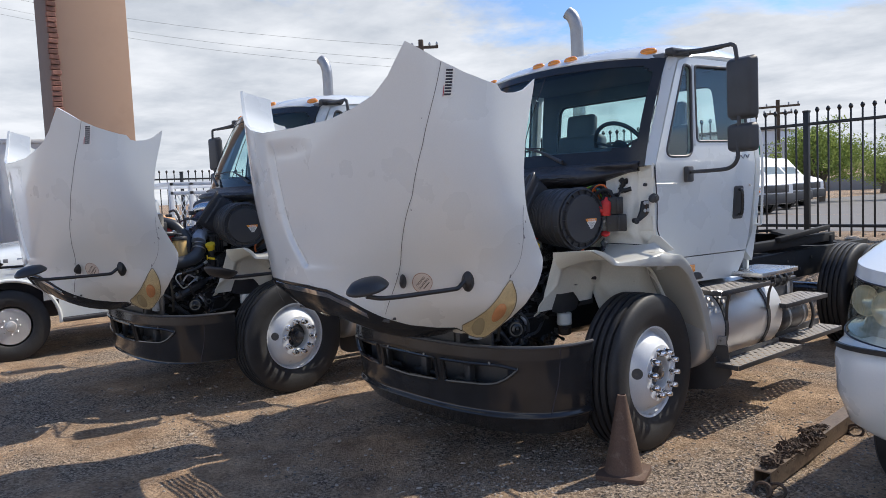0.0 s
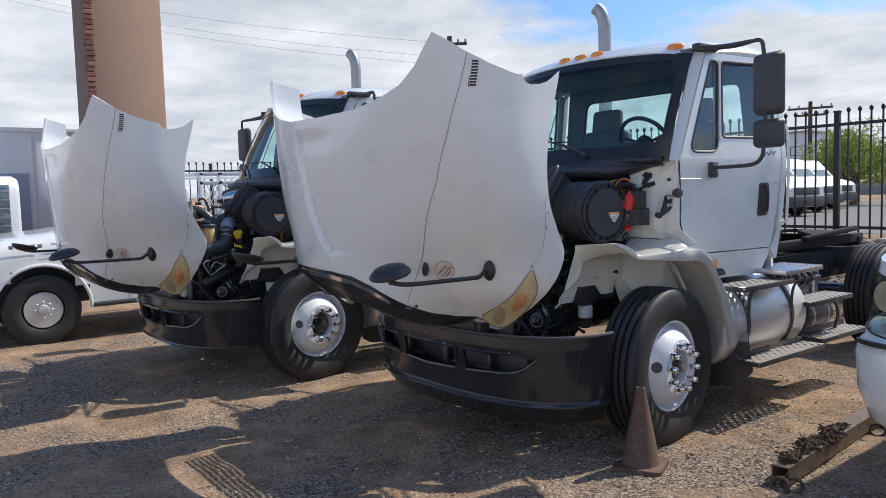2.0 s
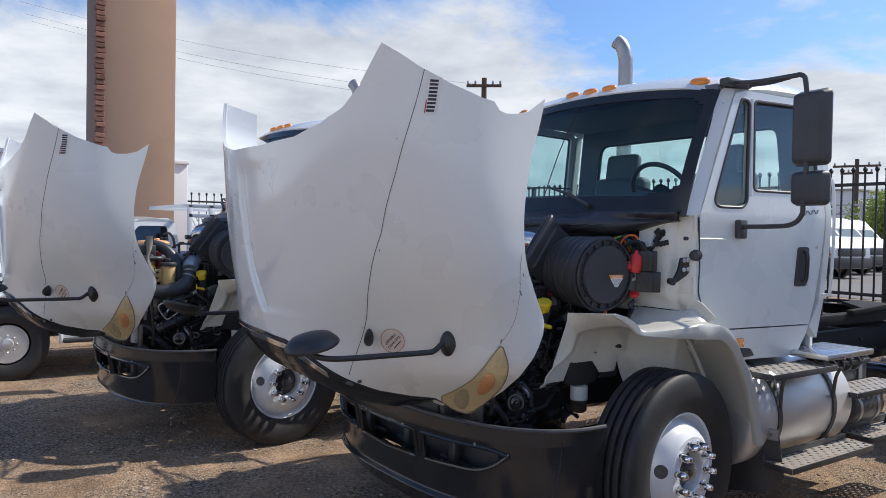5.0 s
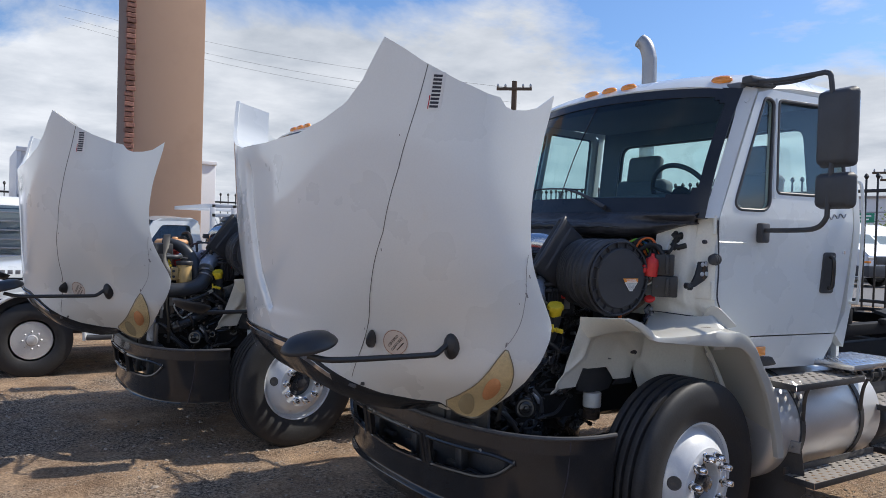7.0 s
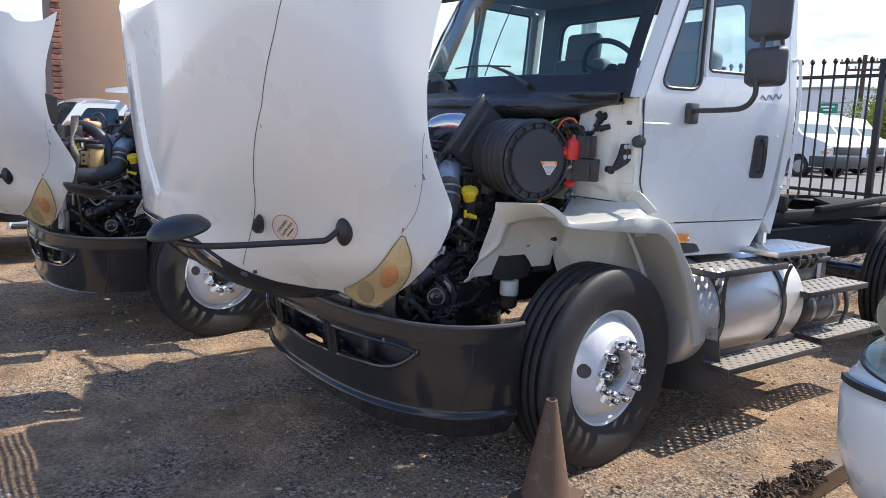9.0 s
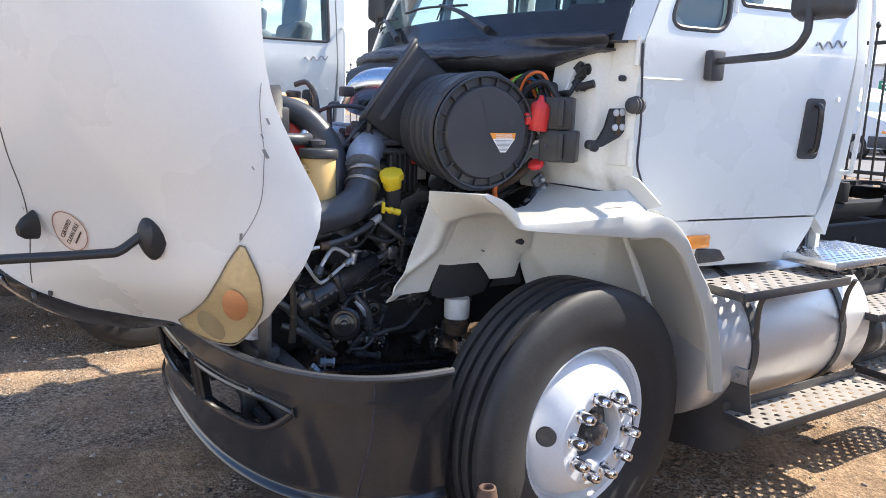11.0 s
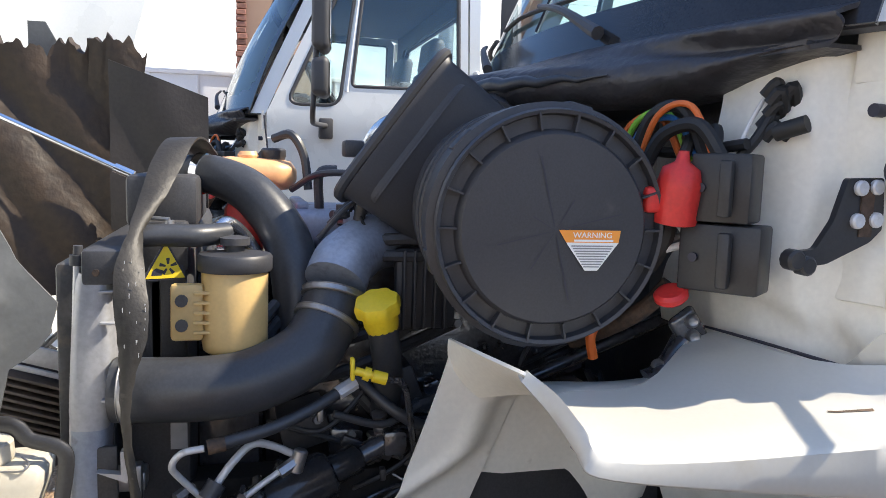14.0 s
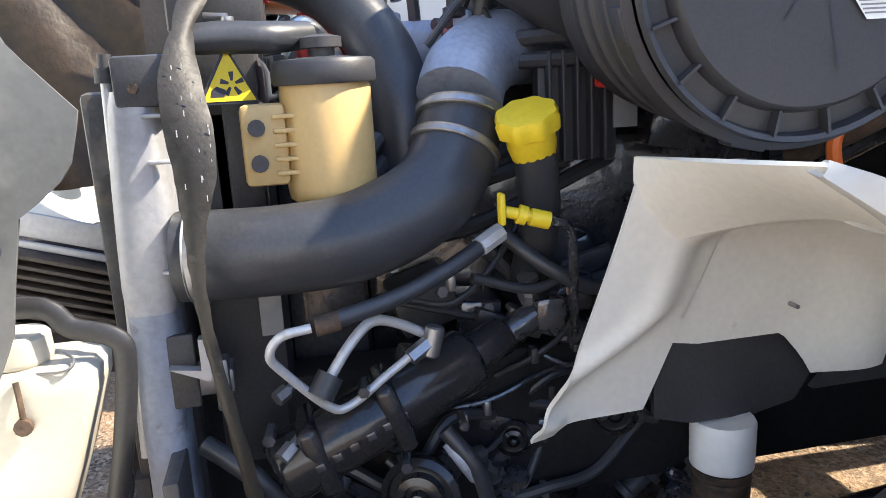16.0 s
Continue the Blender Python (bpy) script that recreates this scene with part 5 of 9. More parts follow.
        tube(bm, [(s * 1.40, 0.485, 2.615), (s * 1.22, 0.60, 2.63), (s * 1.03, 0.70, 2.655)], 0.011, 8, 4)
        part("mirror_brace", bm, BLACK, arm)
        bm = bmesh.new()
        box(bm, put(0.57, 1.80, 0.018), (0.04, 0.075, 0.11), 0.01)
        part("bracket", bm, BLACK, arm)
        bm = bmesh.new()
        box(bm, (s * 0.985, 0.62, 2.662), (0.07, 0.24, 0.045), 0.014)
        part("roof_bracket", bm, BLACK, arm)
        yaw = Matrix.Rotation(radians(-8 * s), 4, "Z")
        for z0, hgt, wid, nm in ((2.335, 0.40, 0.215, "mirror"), (2.018, 0.185, 0.215, "convex_mirror")):
            bm = bmesh.new()
            made = box(bm, (0, 0, 0), (wid, 0.085, hgt), 0.032, seg=4)
            for v in bm.verts:
                if v.co.y < 0:
                    v.co.x *= 0.9
                    v.co.z *= 0.95
            bmesh.ops.transform(bm, matrix=Matrix.Translation((s * 1.52, 0.50, z0)) @ yaw, verts=bm.verts)
            part(nm, bm, BLACK, arm, "black mirror housing", smooth=50)
            bm = bmesh.new()
            sheet(bm, rounded([(-wid * 0.42, -hgt * 0.43), (wid * 0.42, -hgt * 0.43), (wid * 0.42, hgt * 0.43), (-wid * 0.42, hgt * 0.43)], 0.03), depth=0.002, to=lambda a, b: Matrix.Translation((s * 1.52, 0.50, z0)) @ yaw @ Vector((a, 0.044, b)), push=Vector((0, 1, 0)))
            part("mirror_glass", bm, CHROME, arm)
    # roof: a crowned panel whose brow turns down to the windscreen
    def roof_at(g, t):
        front = 0.345 + 0.175 * abs(g) ** 2.2
        y = front + (1.43 - front) * t
        return Vector(((1.025 - 0.13 * (0.9 - y)) * math.copysign(abs(g) ** 0.92, g), y, 2.795 - 0.055 * abs(g) ** 2.5 - 0.085 * abs(g) ** 14 - 0.118 * (1 - t) ** 7 - 0.06 * t ** 8))
    bm = bmesh.new()
    rows = []
    for i in range(25):
        t = i / 24
        row = []
        for j in range(29):
            g = -1 + 2 * j / 28
            x, y, z = roof_at(g, t)
            row.append((x, y, z))
        rows.append(row)
    grid(bm, rows)
    shell(bm, 0.03)
    roof = part("roof", bm, WHITE, truck, "white cab roof", smooth=50)
    for x in (-0.80, -0.17, 0.0, 0.17, 0.80):
        bm = bmesh.new()
        g = math.copysign((abs(x) / 0.97) ** (1 / 0.92), x)
        p, q = roof_at(g, 0.055), roof_at(g, 0.085)
        mm = turned((1, -0.55 * g * abs(g) * -1, 0), q - p, p.lerp(q, 0.5) - Vector((0, 0, 0.004)))
        lathe(bm, [(0.062, 0.0), (0.060, 0.014), (0.045, 0.026), (0.015, 0.031)], mm @ Matrix.Diagonal((1, 0.55, 1, 1)), 20, caps=True)
        part("roof_marker", bm, AMBER, roof, "amber roof marker lamp", smooth=70)
    # windscreen
    def screen(g, f, out=0.0):
        """g across -1..1, f up 0..1."""
        lo = Vector((0.995 * g, -0.03 + 0.205 * abs(g) ** 2.1, 1.865))
        hi = Vector((0.955 * g, 0.355 + 0.165 * abs(g) ** 2.2, 2.672 - 0.052 * g * g))
        p = lo.lerp(hi, f)
        p.y -= 0.03 * math.sin(math.pi * f)
        return p + Vector((0.3 * g, -0.9, 0.45)).normalized() * out
    bm = bmesh.new()
    grid(bm, [[screen(-0.985 + 1.97 * i / 36, 0.04 + 0.93 * j / 18) for i in range(37)] for j in range(19)])
    w = part("windscreen", bm, GLASS, truck, "tinted curved windscreen", smooth=180)
    w.visible_shadow = False
    bm = bmesh.new()
    def band(g, f):
        return f < 0.17 + 0.0 * g or f > 0.925 or abs(g) > 0.90
    gs, fs = [-1 + 2 * i / 60 for i in range(61)], [j / 40 for j in range(41)]
    vs = grid(bm, [[screen(g, f, 0.005) for g in gs] for f in fs])
    dead = []
    for i in range(40):
        for j in range(60):
            g, f = (gs[j] + gs[j + 1]) / 2, (fs[i] + fs[i + 1]) / 2
            k = 0.93
            inside = abs(g / 0.925) ** 14 + abs((f - 0.545) / 0.385) ** 14 < 1
            if inside:
                dead.append((vs[i][j], vs[i][j + 1], vs[i + 1][j + 1], vs[i + 1][j]))
    faces = [bm.faces.get(q) for q in dead]
    bmesh.ops.delete(bm, geom=[f for f in faces if f], context="FACES")
    shell(bm, 0.006)
    part("windscreen_surround", bm, GLOSS_BLACK, w, "black border of the windscreen", smooth=60)
    bm = bmesh.new()
    tube(bm, [screen(0, 0.16, 0.004), screen(0, 0.55, 0.004), screen(0, 0.93, 0.004)], 0.0035, 6, 6)
    part("windscreen_joint", bm, INK, w)
    for s0, tip in ((0.42, -0.12), (-0.30, -0.80)):
        bm = bmesh.new()
        tube(bm, [screen(s0, 0.06, 0.03), screen((s0 * 2 + tip) / 3, 0.15, 0.045), screen((s0 * 0.6 + tip * 1.4) / 2, 0.215, 0.035)], [0.016, 0.010, 0.006], 8, 5)
        wiper = part("wiper_arm", bm, BLACK, w, "black wiper arm")
        bm = bmesh.new()
        tube(bm, [screen(tip - 0.22, 0.225, 0.016), screen(tip, 0.228, 0.02), screen(tip + 0.34, 0.21, 0.016)], 0.009, 6, 5, flat=0.6)
        part("wiper_blade", bm, BLACK, w)
    # back wall with its window
    bm = bmesh.new()
    hole = rounded([(-0.86, 1.96), (0.86, 1.96), (0.80, 2.50), (-0.80, 2.50)], 0.09)
    sheet(bm, [(-1.06, 1.05), (1.06, 1.05), (1.075, 1.9), (1.0, 2.66), (-1.0, 2.66), (-1.075, 1.9)], (hole,), 0.03, to=lambda a, b: Vector((a, 1.41, b)), push=Vector((0, -1, 0)))
    part("back_wall", bm, WHITE, truck, "white cab back wall")
    bm = bmesh.new()
    sheet(bm, hole, (), 0.004, to=lambda a, b: Vector((a, 1.395, b)), push=Vector((0, -1, 0)))
    g = part("rear_window", bm, PANE, truck, "tinted rear window")
    g.visible_shadow = False
    bm = bmesh.new()
    tube(bm, [(a, 1.392, b) for a, b in (*hole, hole[0])], 0.014, 8, 1)
    part("window_seal", bm, BLACK, truck)
    # inside: lining, floor, dash, seats, wheel
    bm = bmesh.new()
    sheet(bm, [(-1.03, 1.06), (1.03, 1.06), (1.04, 1.9), (0.97, 2.62), (-0.97, 2.62), (-1.04, 1.9)], (hole,), 0.02, to=lambda a, b: Vector((a, 1.37, b)), push=Vector((0, -1, 0)))
    lining = part("cab_lining", bm, INTERIOR, truck, "dark grey cab lining")
    bm = bmesh.new()
    box(bm, (0, 0.95, 2.635), (1.90, 0.90, 0.05), 0.02)
    part("headliner", bm, INTERIOR, lining)
    bm = bmesh.new()
    box(bm, (0, 1.02, 1.06), (2.05, 0.74, 0.06), 0.01)
    part("cab_floor", bm, CHASSIS, truck)
    bm = bmesh.new()
    rows = []
    for i in range(21):
        g = -1 + i / 10
        y0 = 0.02 + 0.20 * abs(g) ** 2.1
        rows.append([(0.97 * g, y0, 1.87), (0.97 * g, y0 + 0.03, 1.965 + 0.03 * (abs(g - 0.42) < 0.3)), (0.96 * g, 0.47, 1.99 + 0.045 * math.exp(-((g - 0.45) / 0.25) ** 2)), (0.96 * g, 0.56, 1.93), (0.96 * g, 0.58, 1.5), (0.96 * g, 0.45, 1.3)])
    grid(bm, rows)
    shell(bm, 0.02)
    part("dashboard", bm, INTERIOR, lining, "dark grey dashboard", smooth=50)
    for x in (0.46, -0.46):
        bm = bmesh.new()
        box(bm, (x, 1.02, 1.60), (0.52, 0.52, 0.16), 0.05, seg=3)
        seat = part("seat", bm, INTERIOR, truck, "grey high-back cab seat", smooth=60)
        bm = bmesh.new()
        box(bm, (x, 1.25, 1.93), (0.50, 0.14, 0.56), 0.05, m=Matrix.Rotation(radians(-8), 4, "X"), seg=3)
        part("backrest", bm, INTERIOR, seat, smooth=60)
        bm = bmesh.new()
        box(bm, (x, 1.285, 2.285), (0.31, 0.10, 0.22), 0.04, m=Matrix.Rotation(radians(-8), 4, "X"), seg=3)
        part("headrest", bm, INTERIOR, seat, smooth=60)
        bm = bmesh.new()
        box(bm, (x, 1.05, 1.30), (0.36, 0.36, 0.46), 0.02)
        part("pedestal", bm, CHASSIS, seat)
    bm = bmesh.new()
    mm = turned((1, 0, 0), (0, -0.52, 0.85), (0.46, 0.63, 2.02))
    ring = [mm @ Vector((0.225 * math.cos(a), 0.225 * math.sin(a), 0)) for a in (2 * math.pi * k / 40 for k in range(41))]
    tube(bm, ring, 0.016, 10, 1)
    wheel = part("steering_wheel", bm, BLACK, truck, "black steering wheel")
    bm = bmesh.new()
    lathe(bm, [(0.075, -0.01), (0.07, 0.02), (0.03, 0.03)], mm, 20, caps=True)
    for k in range(4):
        a = radians(20 + 140 * (k % 2) + 180 * (k // 2))
        rod(bm, mm @ Vector((0.05 * math.cos(a), 0.05 * math.sin(a), 0)), mm @ Vector((0.22 * math.cos(a), 0.22 * math.sin(a), 0)), 0.011, 8)
    part("wheel_hub", bm, BLACK, wheel)
    bm = bmesh.new()
    rod(bm, (0.46, 0.62, 2.0), (0.46, 0.42, 1.75), 0.03, 12)
    part("steering_column", bm, BLACK, wheel)
    # black cowl cover below the windscreen
    bm = bmesh.new()
    rows = []
    for i in range(41):
        g = -1 + i / 20
        x = 0.965 * g
        back = -0.03 + 0.20 * abs(x) ** 2.1
        front = min(-0.27 + 0.52 * abs(x) ** 1.7, back - 0.03)
        wob = 0.006 * math.sin(i * 1.3)
        rows.append([(x, back + 0.02, 1.905), (x, back - 0.03, 1.885), (x, (back + front) / 2, 1.862 + wob), (x * 0.98, front + 0.02, 1.848), (x * 0.97, front - 0.015, 1.830 + wob), (x * 0.965, front - 0.02, 1.795), (x * 0.96, front + 0.015, 1.765 + wob), (x * 0.96, front + 0.09, 1.755)])
    k = lambda x: (lambda q: q * q * (3 - 2 * q))(max(0.0, min(1.0, (abs(x) - 0.62) / 0.33)))
    rows = [[(x, y, z + max(0.0, 1.838 - z) * k(x)) for x, y, z in r] for r in rows]
    grid(bm, [glide(r, 3) for r in rows])
    shell(bm, 0.008)
    cowl = part("cowl_cover", bm, COWL, truck, "black plastic cowl cover", smooth=60)
    bm = bmesh.new()
    tube(bm, [(0.60 * (-1 + i / 20), -0.285 + 0.52 * abs(0.60 * (-1 + i / 20)) ** 1.7, 1.812 + 0.004 * math.sin(i * 2.1)) for i in range(41)], [0.016 * min(1.0, 0.12 + (20 - abs(i - 20)) / 9) for i in range(41)], 10, 1)
    part("cowl_seal", bm, RUBBER, cowl, "black rubber seal")
    # off-white firewall that curves round to the door's edge, and the dark bay behind the engine
    for s in (1, -1):
        bm = bmesh.new()
        rows = []
        for k in range(41):
            row = []
            left = 0.50 + 0.22 / (1 + math.exp(-(1.31 - 1.50 + 0.53 * (1 - k / 40)) / 0.02))
            for x in np.linspace(left, 1.008, 60):
                z = 1.84 - 0.53 * k / 40 + 0.07 * max(0.0, min(1.0, (x - 0.90) / 0.05)) * (1 - k / 40)
                y = float(np.interp(x, (0.4, 0.7, 0.79, 0.86, 0.885, 0.90, 0.985, 1.008), (0.12, 0.10, 0.118, 0.155, 0.175, 0.226, 0.250, 0.262)))
                y += 0.006 * math.sin(k * 0.36 + x * 9) - 0.016 * math.exp(-((x - 0.90) / 0.03) ** 2) * math.exp(-((z - 1.45) / 0.05) ** 2)
                y += 0.030 / (1 + math.exp(-(1.455 - 0.55 * (x - 0.74) - z) / 0.010)) / (1 + math.exp((x - 0.965) / 0.008))
                row.append((s * x, y, z))
            rows.append(row)
        grid(bm, rows)
        shell(bm, 0.01)
        part("firewall", bm, CREAM, truck, "off-white firewall panel", smooth=60)
        # added black panel closes the open bay and keeps it dark behind the wires
        bm = bmesh.new()
        box(bm, (s * 0.60, 0.185, 1.575), (0.44, 0.012, 0.53), 0.003)
        part("bulkhead", bm, CHASSIS, truck, "black panel added to keep the bay dark behind the wiring")
        # black tube along the firewall's foot draws the shade of the crack there
        bm = bmesh.new()
        tube(bm, [(s * 0.70, 0.100, 1.340), (s * 0.78, 0.125, 1.338), (s * 0.88, 0.155, 1.334), (s * 0.97, 0.185, 1.328), (s * 1.005, 0.20, 1.322)], [0.002, 0.003, 0.003, 0.004, 0.002], 8, 6)
        part("firewall_seal", bm, INK, truck, "black line drawn for the dark crack")
    bm = bmesh.new()
    box(bm, (0, 0.30, 1.35), (0.86, 0.04, 0.84), 0.01)
    part("engine_tunnel", bm, CHASSIS, truck, "dark engine tunnel")
    bm = bmesh.new()
    box(bm, (0, 0.84, 1.02), (1.9, 0.30, 0.04), 0.01)
    part("cab_underside", bm, CHASSIS, truck)
    bm = bmesh.new()
    tube(bm, [(1.13, 1.37, 1.40), (1.17, 1.375, 1.40), (1.185, 1.375, 1.44), (1.195, 1.38, 1.80), (1.18, 1.38, 2.10), (1.135, 1.37, 2.13)], 0.010, 8, 5)
    part("grab_handle", bm, WHITE, truck, "white grab handle behind the door")


def build_engine(truck):
    # engine block and head
    bm = bmesh.new()
    box(bm, (0.02, -0.33, 1.0), (0.56, 0.80, 0.62), 0.03)
    box(bm, (0.02, -0.33, 1.36), (0.40, 0.78, 0.16), 0.02)
    engine = part("engine_block", bm, IRON, truck, "oily black engine block")
    bm = bmesh.new()
    box(bm, (0.02, -0.36, 0.56), (0.50, 0.80, 0.36), 0.06, seg=3)
    part("oil_pan", bm, IRON, engine, "oily black oil pan", smooth=50)
    bm = bmesh.new()
    rod(bm, (0, 0.06, 0.78), (0, 0.34, 0.76), 0.30, 28, 0.20, bevel=0.03)
    rod(bm, (0, 0.34, 0.76), (0, 1.0, 0.72), 0.20, 24, bevel=0.03)
    part("gearbox", bm, IRON, engine, "oily black gearbox", smooth=50)
    bm = bmesh.new()
    box(bm, (0.10, -0.36, 1.475), (0.30, 0.72, 0.09), 0.025, seg=3)
    for k in range(5):
        box(bm, (0.10, -0.64 + k * 0.14, 1.525), (0.26, 0.03, 0.02), 0.006)
    part("valve_cover", bm, CASTING, engine, "grey cast valve cover", smooth=50)
    bm = bmesh.new()
    tube(bm, [(0.30, -0.26, 1.43), (0.345, -0.40, 1.455), (0.41, -0.505, 1.46), (0.475, -0.57, 1.43), (0.512, -0.595, 1.392)], [0.05, 0.055, 0.060, 0.063, 0.063], 22, 6)
    part("intake_manifold", bm, CASTING, engine, "grey cast intake pipe", smooth=60)
    bm = bmesh.new()
    box(bm, (0.22, -0.20, 1.49), (0.34, 0.36, 0.07), 0.02, seg=3)
    box(bm, (0.16, -0.36, 1.515), (0.14, 0.12, 0.05), 0.012)
    rod(bm, (0.34, -0.08, 1.50), (0.34, -0.34, 1.50), 0.035, 14, bevel=0.008)
    part("inlet_cover", bm, CASTING, engine, "blue-grey cast inlet cover", smooth=50)
    for pts, r in ((((0.10, -0.46, 1.615), (0.20, -0.38, 1.62), (0.30, -0.30, 1.615)), 0.012), (((0.19, -0.39, 1.615), (0.195, -0.40, 1.57), (0.20, -0.42, 1.52)), 0.011), (((0.42, -0.60, 1.50), (0.40, -0.52, 1.575), (0.42, -0.42, 1.585), (0.46, -0.34, 1.545)), 0.005), (((0.36, -0.46, 1.53), (0.42, -0.42, 1.54), (0.50, -0.36, 1.53)), 0.017), (((0.37, -0.44, 1.50), (0.43, -0.40, 1.505), (0.50, -0.35, 1.50)), 0.016), (((0.44, -0.54, 1.51), (0.445, -0.53, 1.55), (0.43, -0.50, 1.56)), 0.012)):
        bm = bmesh.new()
        tube(bm, pts, r, 10, 6)
        part("engine_pipe", bm, BLACK, engine)
    for x, y, z, h in ((0.43, -0.53, 1.545, 0.03), (0.40, -0.57, 1.53, 0.03), (0.33, -0.45, 1.54, 0.035), (0.19, -0.39, 1.60, 0.035), (0.30, -0.30, 1.60, 0.03)):
        bm = bmesh.new()
        lathe(bm, [(0.010, 0.0), (0.018, 0.004), (0.018, h * 0.5), (0.012, h * 0.6), (0.012, h)], Matrix.Translation((x, y, z - 0.02)), 12, caps=True)
        part("plug", bm, BLACK, engine)
    # dark backing added between the fan and the block to stop light leaking through
    bm = bmesh.new()
    box(bm, (0.06, -0.80, 1.08), (0.62, 0.14, 0.66), 0.03)
    part("front_cover", bm, IRON, engine, "oily black backing added behind the fan")
    rnd = random.Random(11)
    for k in range(26):
        bm = bmesh.new()
        y, z = -0.70 + 0.75 * rnd.random(), 0.72 + 0.62 * rnd.random()
        box(bm, (0.30 + 0.09 * rnd.random(), y, z), (0.05 + 0.07 * rnd.random(), 0.03 + 0.10 * rnd.random(), 0.025 + 0.08 * rnd.random()), 0.008, m=Matrix.Rotation(rnd.uniform(-0.5, 0.5), 4, "X"))
        part("engine_fitting", bm, rnd.choice((IRON, IRON, CHASSIS, BLACK, CHASSIS)), engine)
    for k in range(16):
        bm = bmesh.new()
        y, z = -0.75 + 0.7 * rnd.random(), 0.85 + 0.5 * rnd.random()
        a = Vector((0.40 + 0.06 * rnd.random(), y, z))
        tube(bm, [a, a + Vector((0.05, 0.08 * rnd.uniform(-1, 1), -0.07)), a + Vector((0.02, 0.22 * rnd.uniform(-1, 1), -0.14 * rnd.random())), a + Vector((-0.03, 0.34 * rnd.uniform(-1, 1), 0.1 * rnd.uniform(-1, 1)))], rnd.choice((0.006, 0.009, 0.013)), 8, 5)
        part("hose", bm, RUBBER, engine)
    for k in range(18):
        bm = bmesh.new()
        p = Vector((0.385 + 0.05 * rnd.random(), -0.72 + 0.68 * rnd.random(), 0.72 + 0.66 * rnd.random()))
        rod(bm, p, p + Vector((0.03, 0.006, 0.004)), 0.010, 6)
        part("bolt", bm, STEEL, engine)
    # flanged pipes, pulleys, ribs, unions and clipped looms on the block's side
    for y, z, r, x in ((-0.52, 0.83, 0.030, 0.47), (-0.34, 0.85, 0.040, 0.47), (-0.60, 0.66, 0.030, 0.45), (-0.46, 0.66, 0.040, 0.43)):
        bm = bmesh.new()
        lathe(bm, [(r * 0.6, -0.16), (r * 0.6, -0.02), (r, -0.018), (r * 1.04, 0.006), (r * 0.84, 0.012), (r * 0.80, 0.004), (r * 0.62, 0.004), (r * 0.58, 0.016), (r * 0.36, 0.018), (r * 0.32, 0.008), (r * 0.22, 0.010), (r * 0.18, 0.024), (0.002, 0.026)], along((x, y, z), (x + 0.10, y - 0.03, z + 0.012)), 30, caps=True)
        part("pulley", bm, GLOSS_BLACK, engine, "oily black pulley and hub", smooth=35)
    for k in range(34):
        y, z = rnd.uniform(-0.80, -0.10), rnd.uniform(0.60, 1.16)
        a = Vector((rnd.uniform(0.425, 0.50), y, z))
        tilt = Vector((0.25 * rnd.random(), rnd.uniform(-1, 1), rnd.uniform(-0.35, 0.75))).normalized()
        size, length = rnd.uniform(0.010, 0.024), rnd.uniform(0.05, 0.16)
        bm = bmesh.new()
        mm = along(a, a + tilt)
        lathe(bm, [(size * 0.7, 0), (size, 0.004), (size, length * 0.3), (size * 1.35, length * 0.31), (size * 1.35, length * 0.42), (size * 0.8, length * 0.44), (size * 0.8, length * 0.86), (size * 1.15, length * 0.88), (size * 1.1, length), (0.003, length + 0.002)], mm, rnd.choice((6, 14, 14)), caps=True)
        part("pipe_union", bm, rnd.choice((IRON, IRON, IRON, CHASSIS, BLACK, STEEL)), engine, smooth=35)
    for k in range(14):
        y, z = rnd.uniform(-0.78, -0.15), rnd.uniform(0.62, 1.15)
        bm = bmesh.new()
        turn = Matrix.Rotation(rnd.uniform(-0.6, 0.9), 4, "X")
        box(bm, (0.436 + 0.03 * rnd.random(), y, z), (0.016, 0.05 + 0.08 * rnd.random(), 0.02 + 0.025 * rnd.random()), 0.004, m=turn)
        bracket = part("bracket", bm, rnd.choice((IRON, CHASSIS)), engine)
        for dy in (-0.022, 0.022):
            bm = bmesh.new()
            lathe(bm, [(0.011, 0), (0.011, 0.003), (0.0075, 0.004), (0.007, 0.012), (0.002, 0.013)], along((0.45, y + dy, z), (0.50, y + dy, z)), 6, caps=True)
            part("bolt", bm, STEEL, bracket)
    for k in range(12):
        y, z = rnd.uniform(-0.80, -0.45), rnd.uniform(0.66, 1.12)
        a = Vector((rnd.uniform(0.44, 0.52), y, z))
        b = a + Vector((rnd.uniform(-0.05, 0.02), rnd.uniform(0.12, 0.34), rnd.uniform(-0.06, 0.16)))
        bm = bmesh.new()
        tube(bm, [a, a.lerp(b, 0.33) + Vector((0.03, 0, rnd.uniform(-0.05, 0.02))), a.lerp(b, 0.66) + Vector((0.02, 0, rnd.uniform(-0.05, 0.03))), b], rnd.choice((0.005, 0.007, 0.010)), 8, 6)
        loom = part("loom", bm, rnd.choice((RUBBER, BLACK, IRON)), engine)
        bm = bmesh.new()
        p = a.lerp(b, 0.33) + Vector((0.025, 0, -0.012))
        box(bm, p, (0.022, 0.012, 0.026), 0.003)
        part("clip", bm, rnd.choice((STEEL, BLACK)), loom)
    # cluster of sensors, cables and brackets on top of the engine
    for k in range(14):
        bm = bmesh.new()
        p = Vector((0.18 + 0.25 * rnd.random(), -0.62 + 0.42 * rnd.random(), 1.50 + 0.03 * rnd.random()))
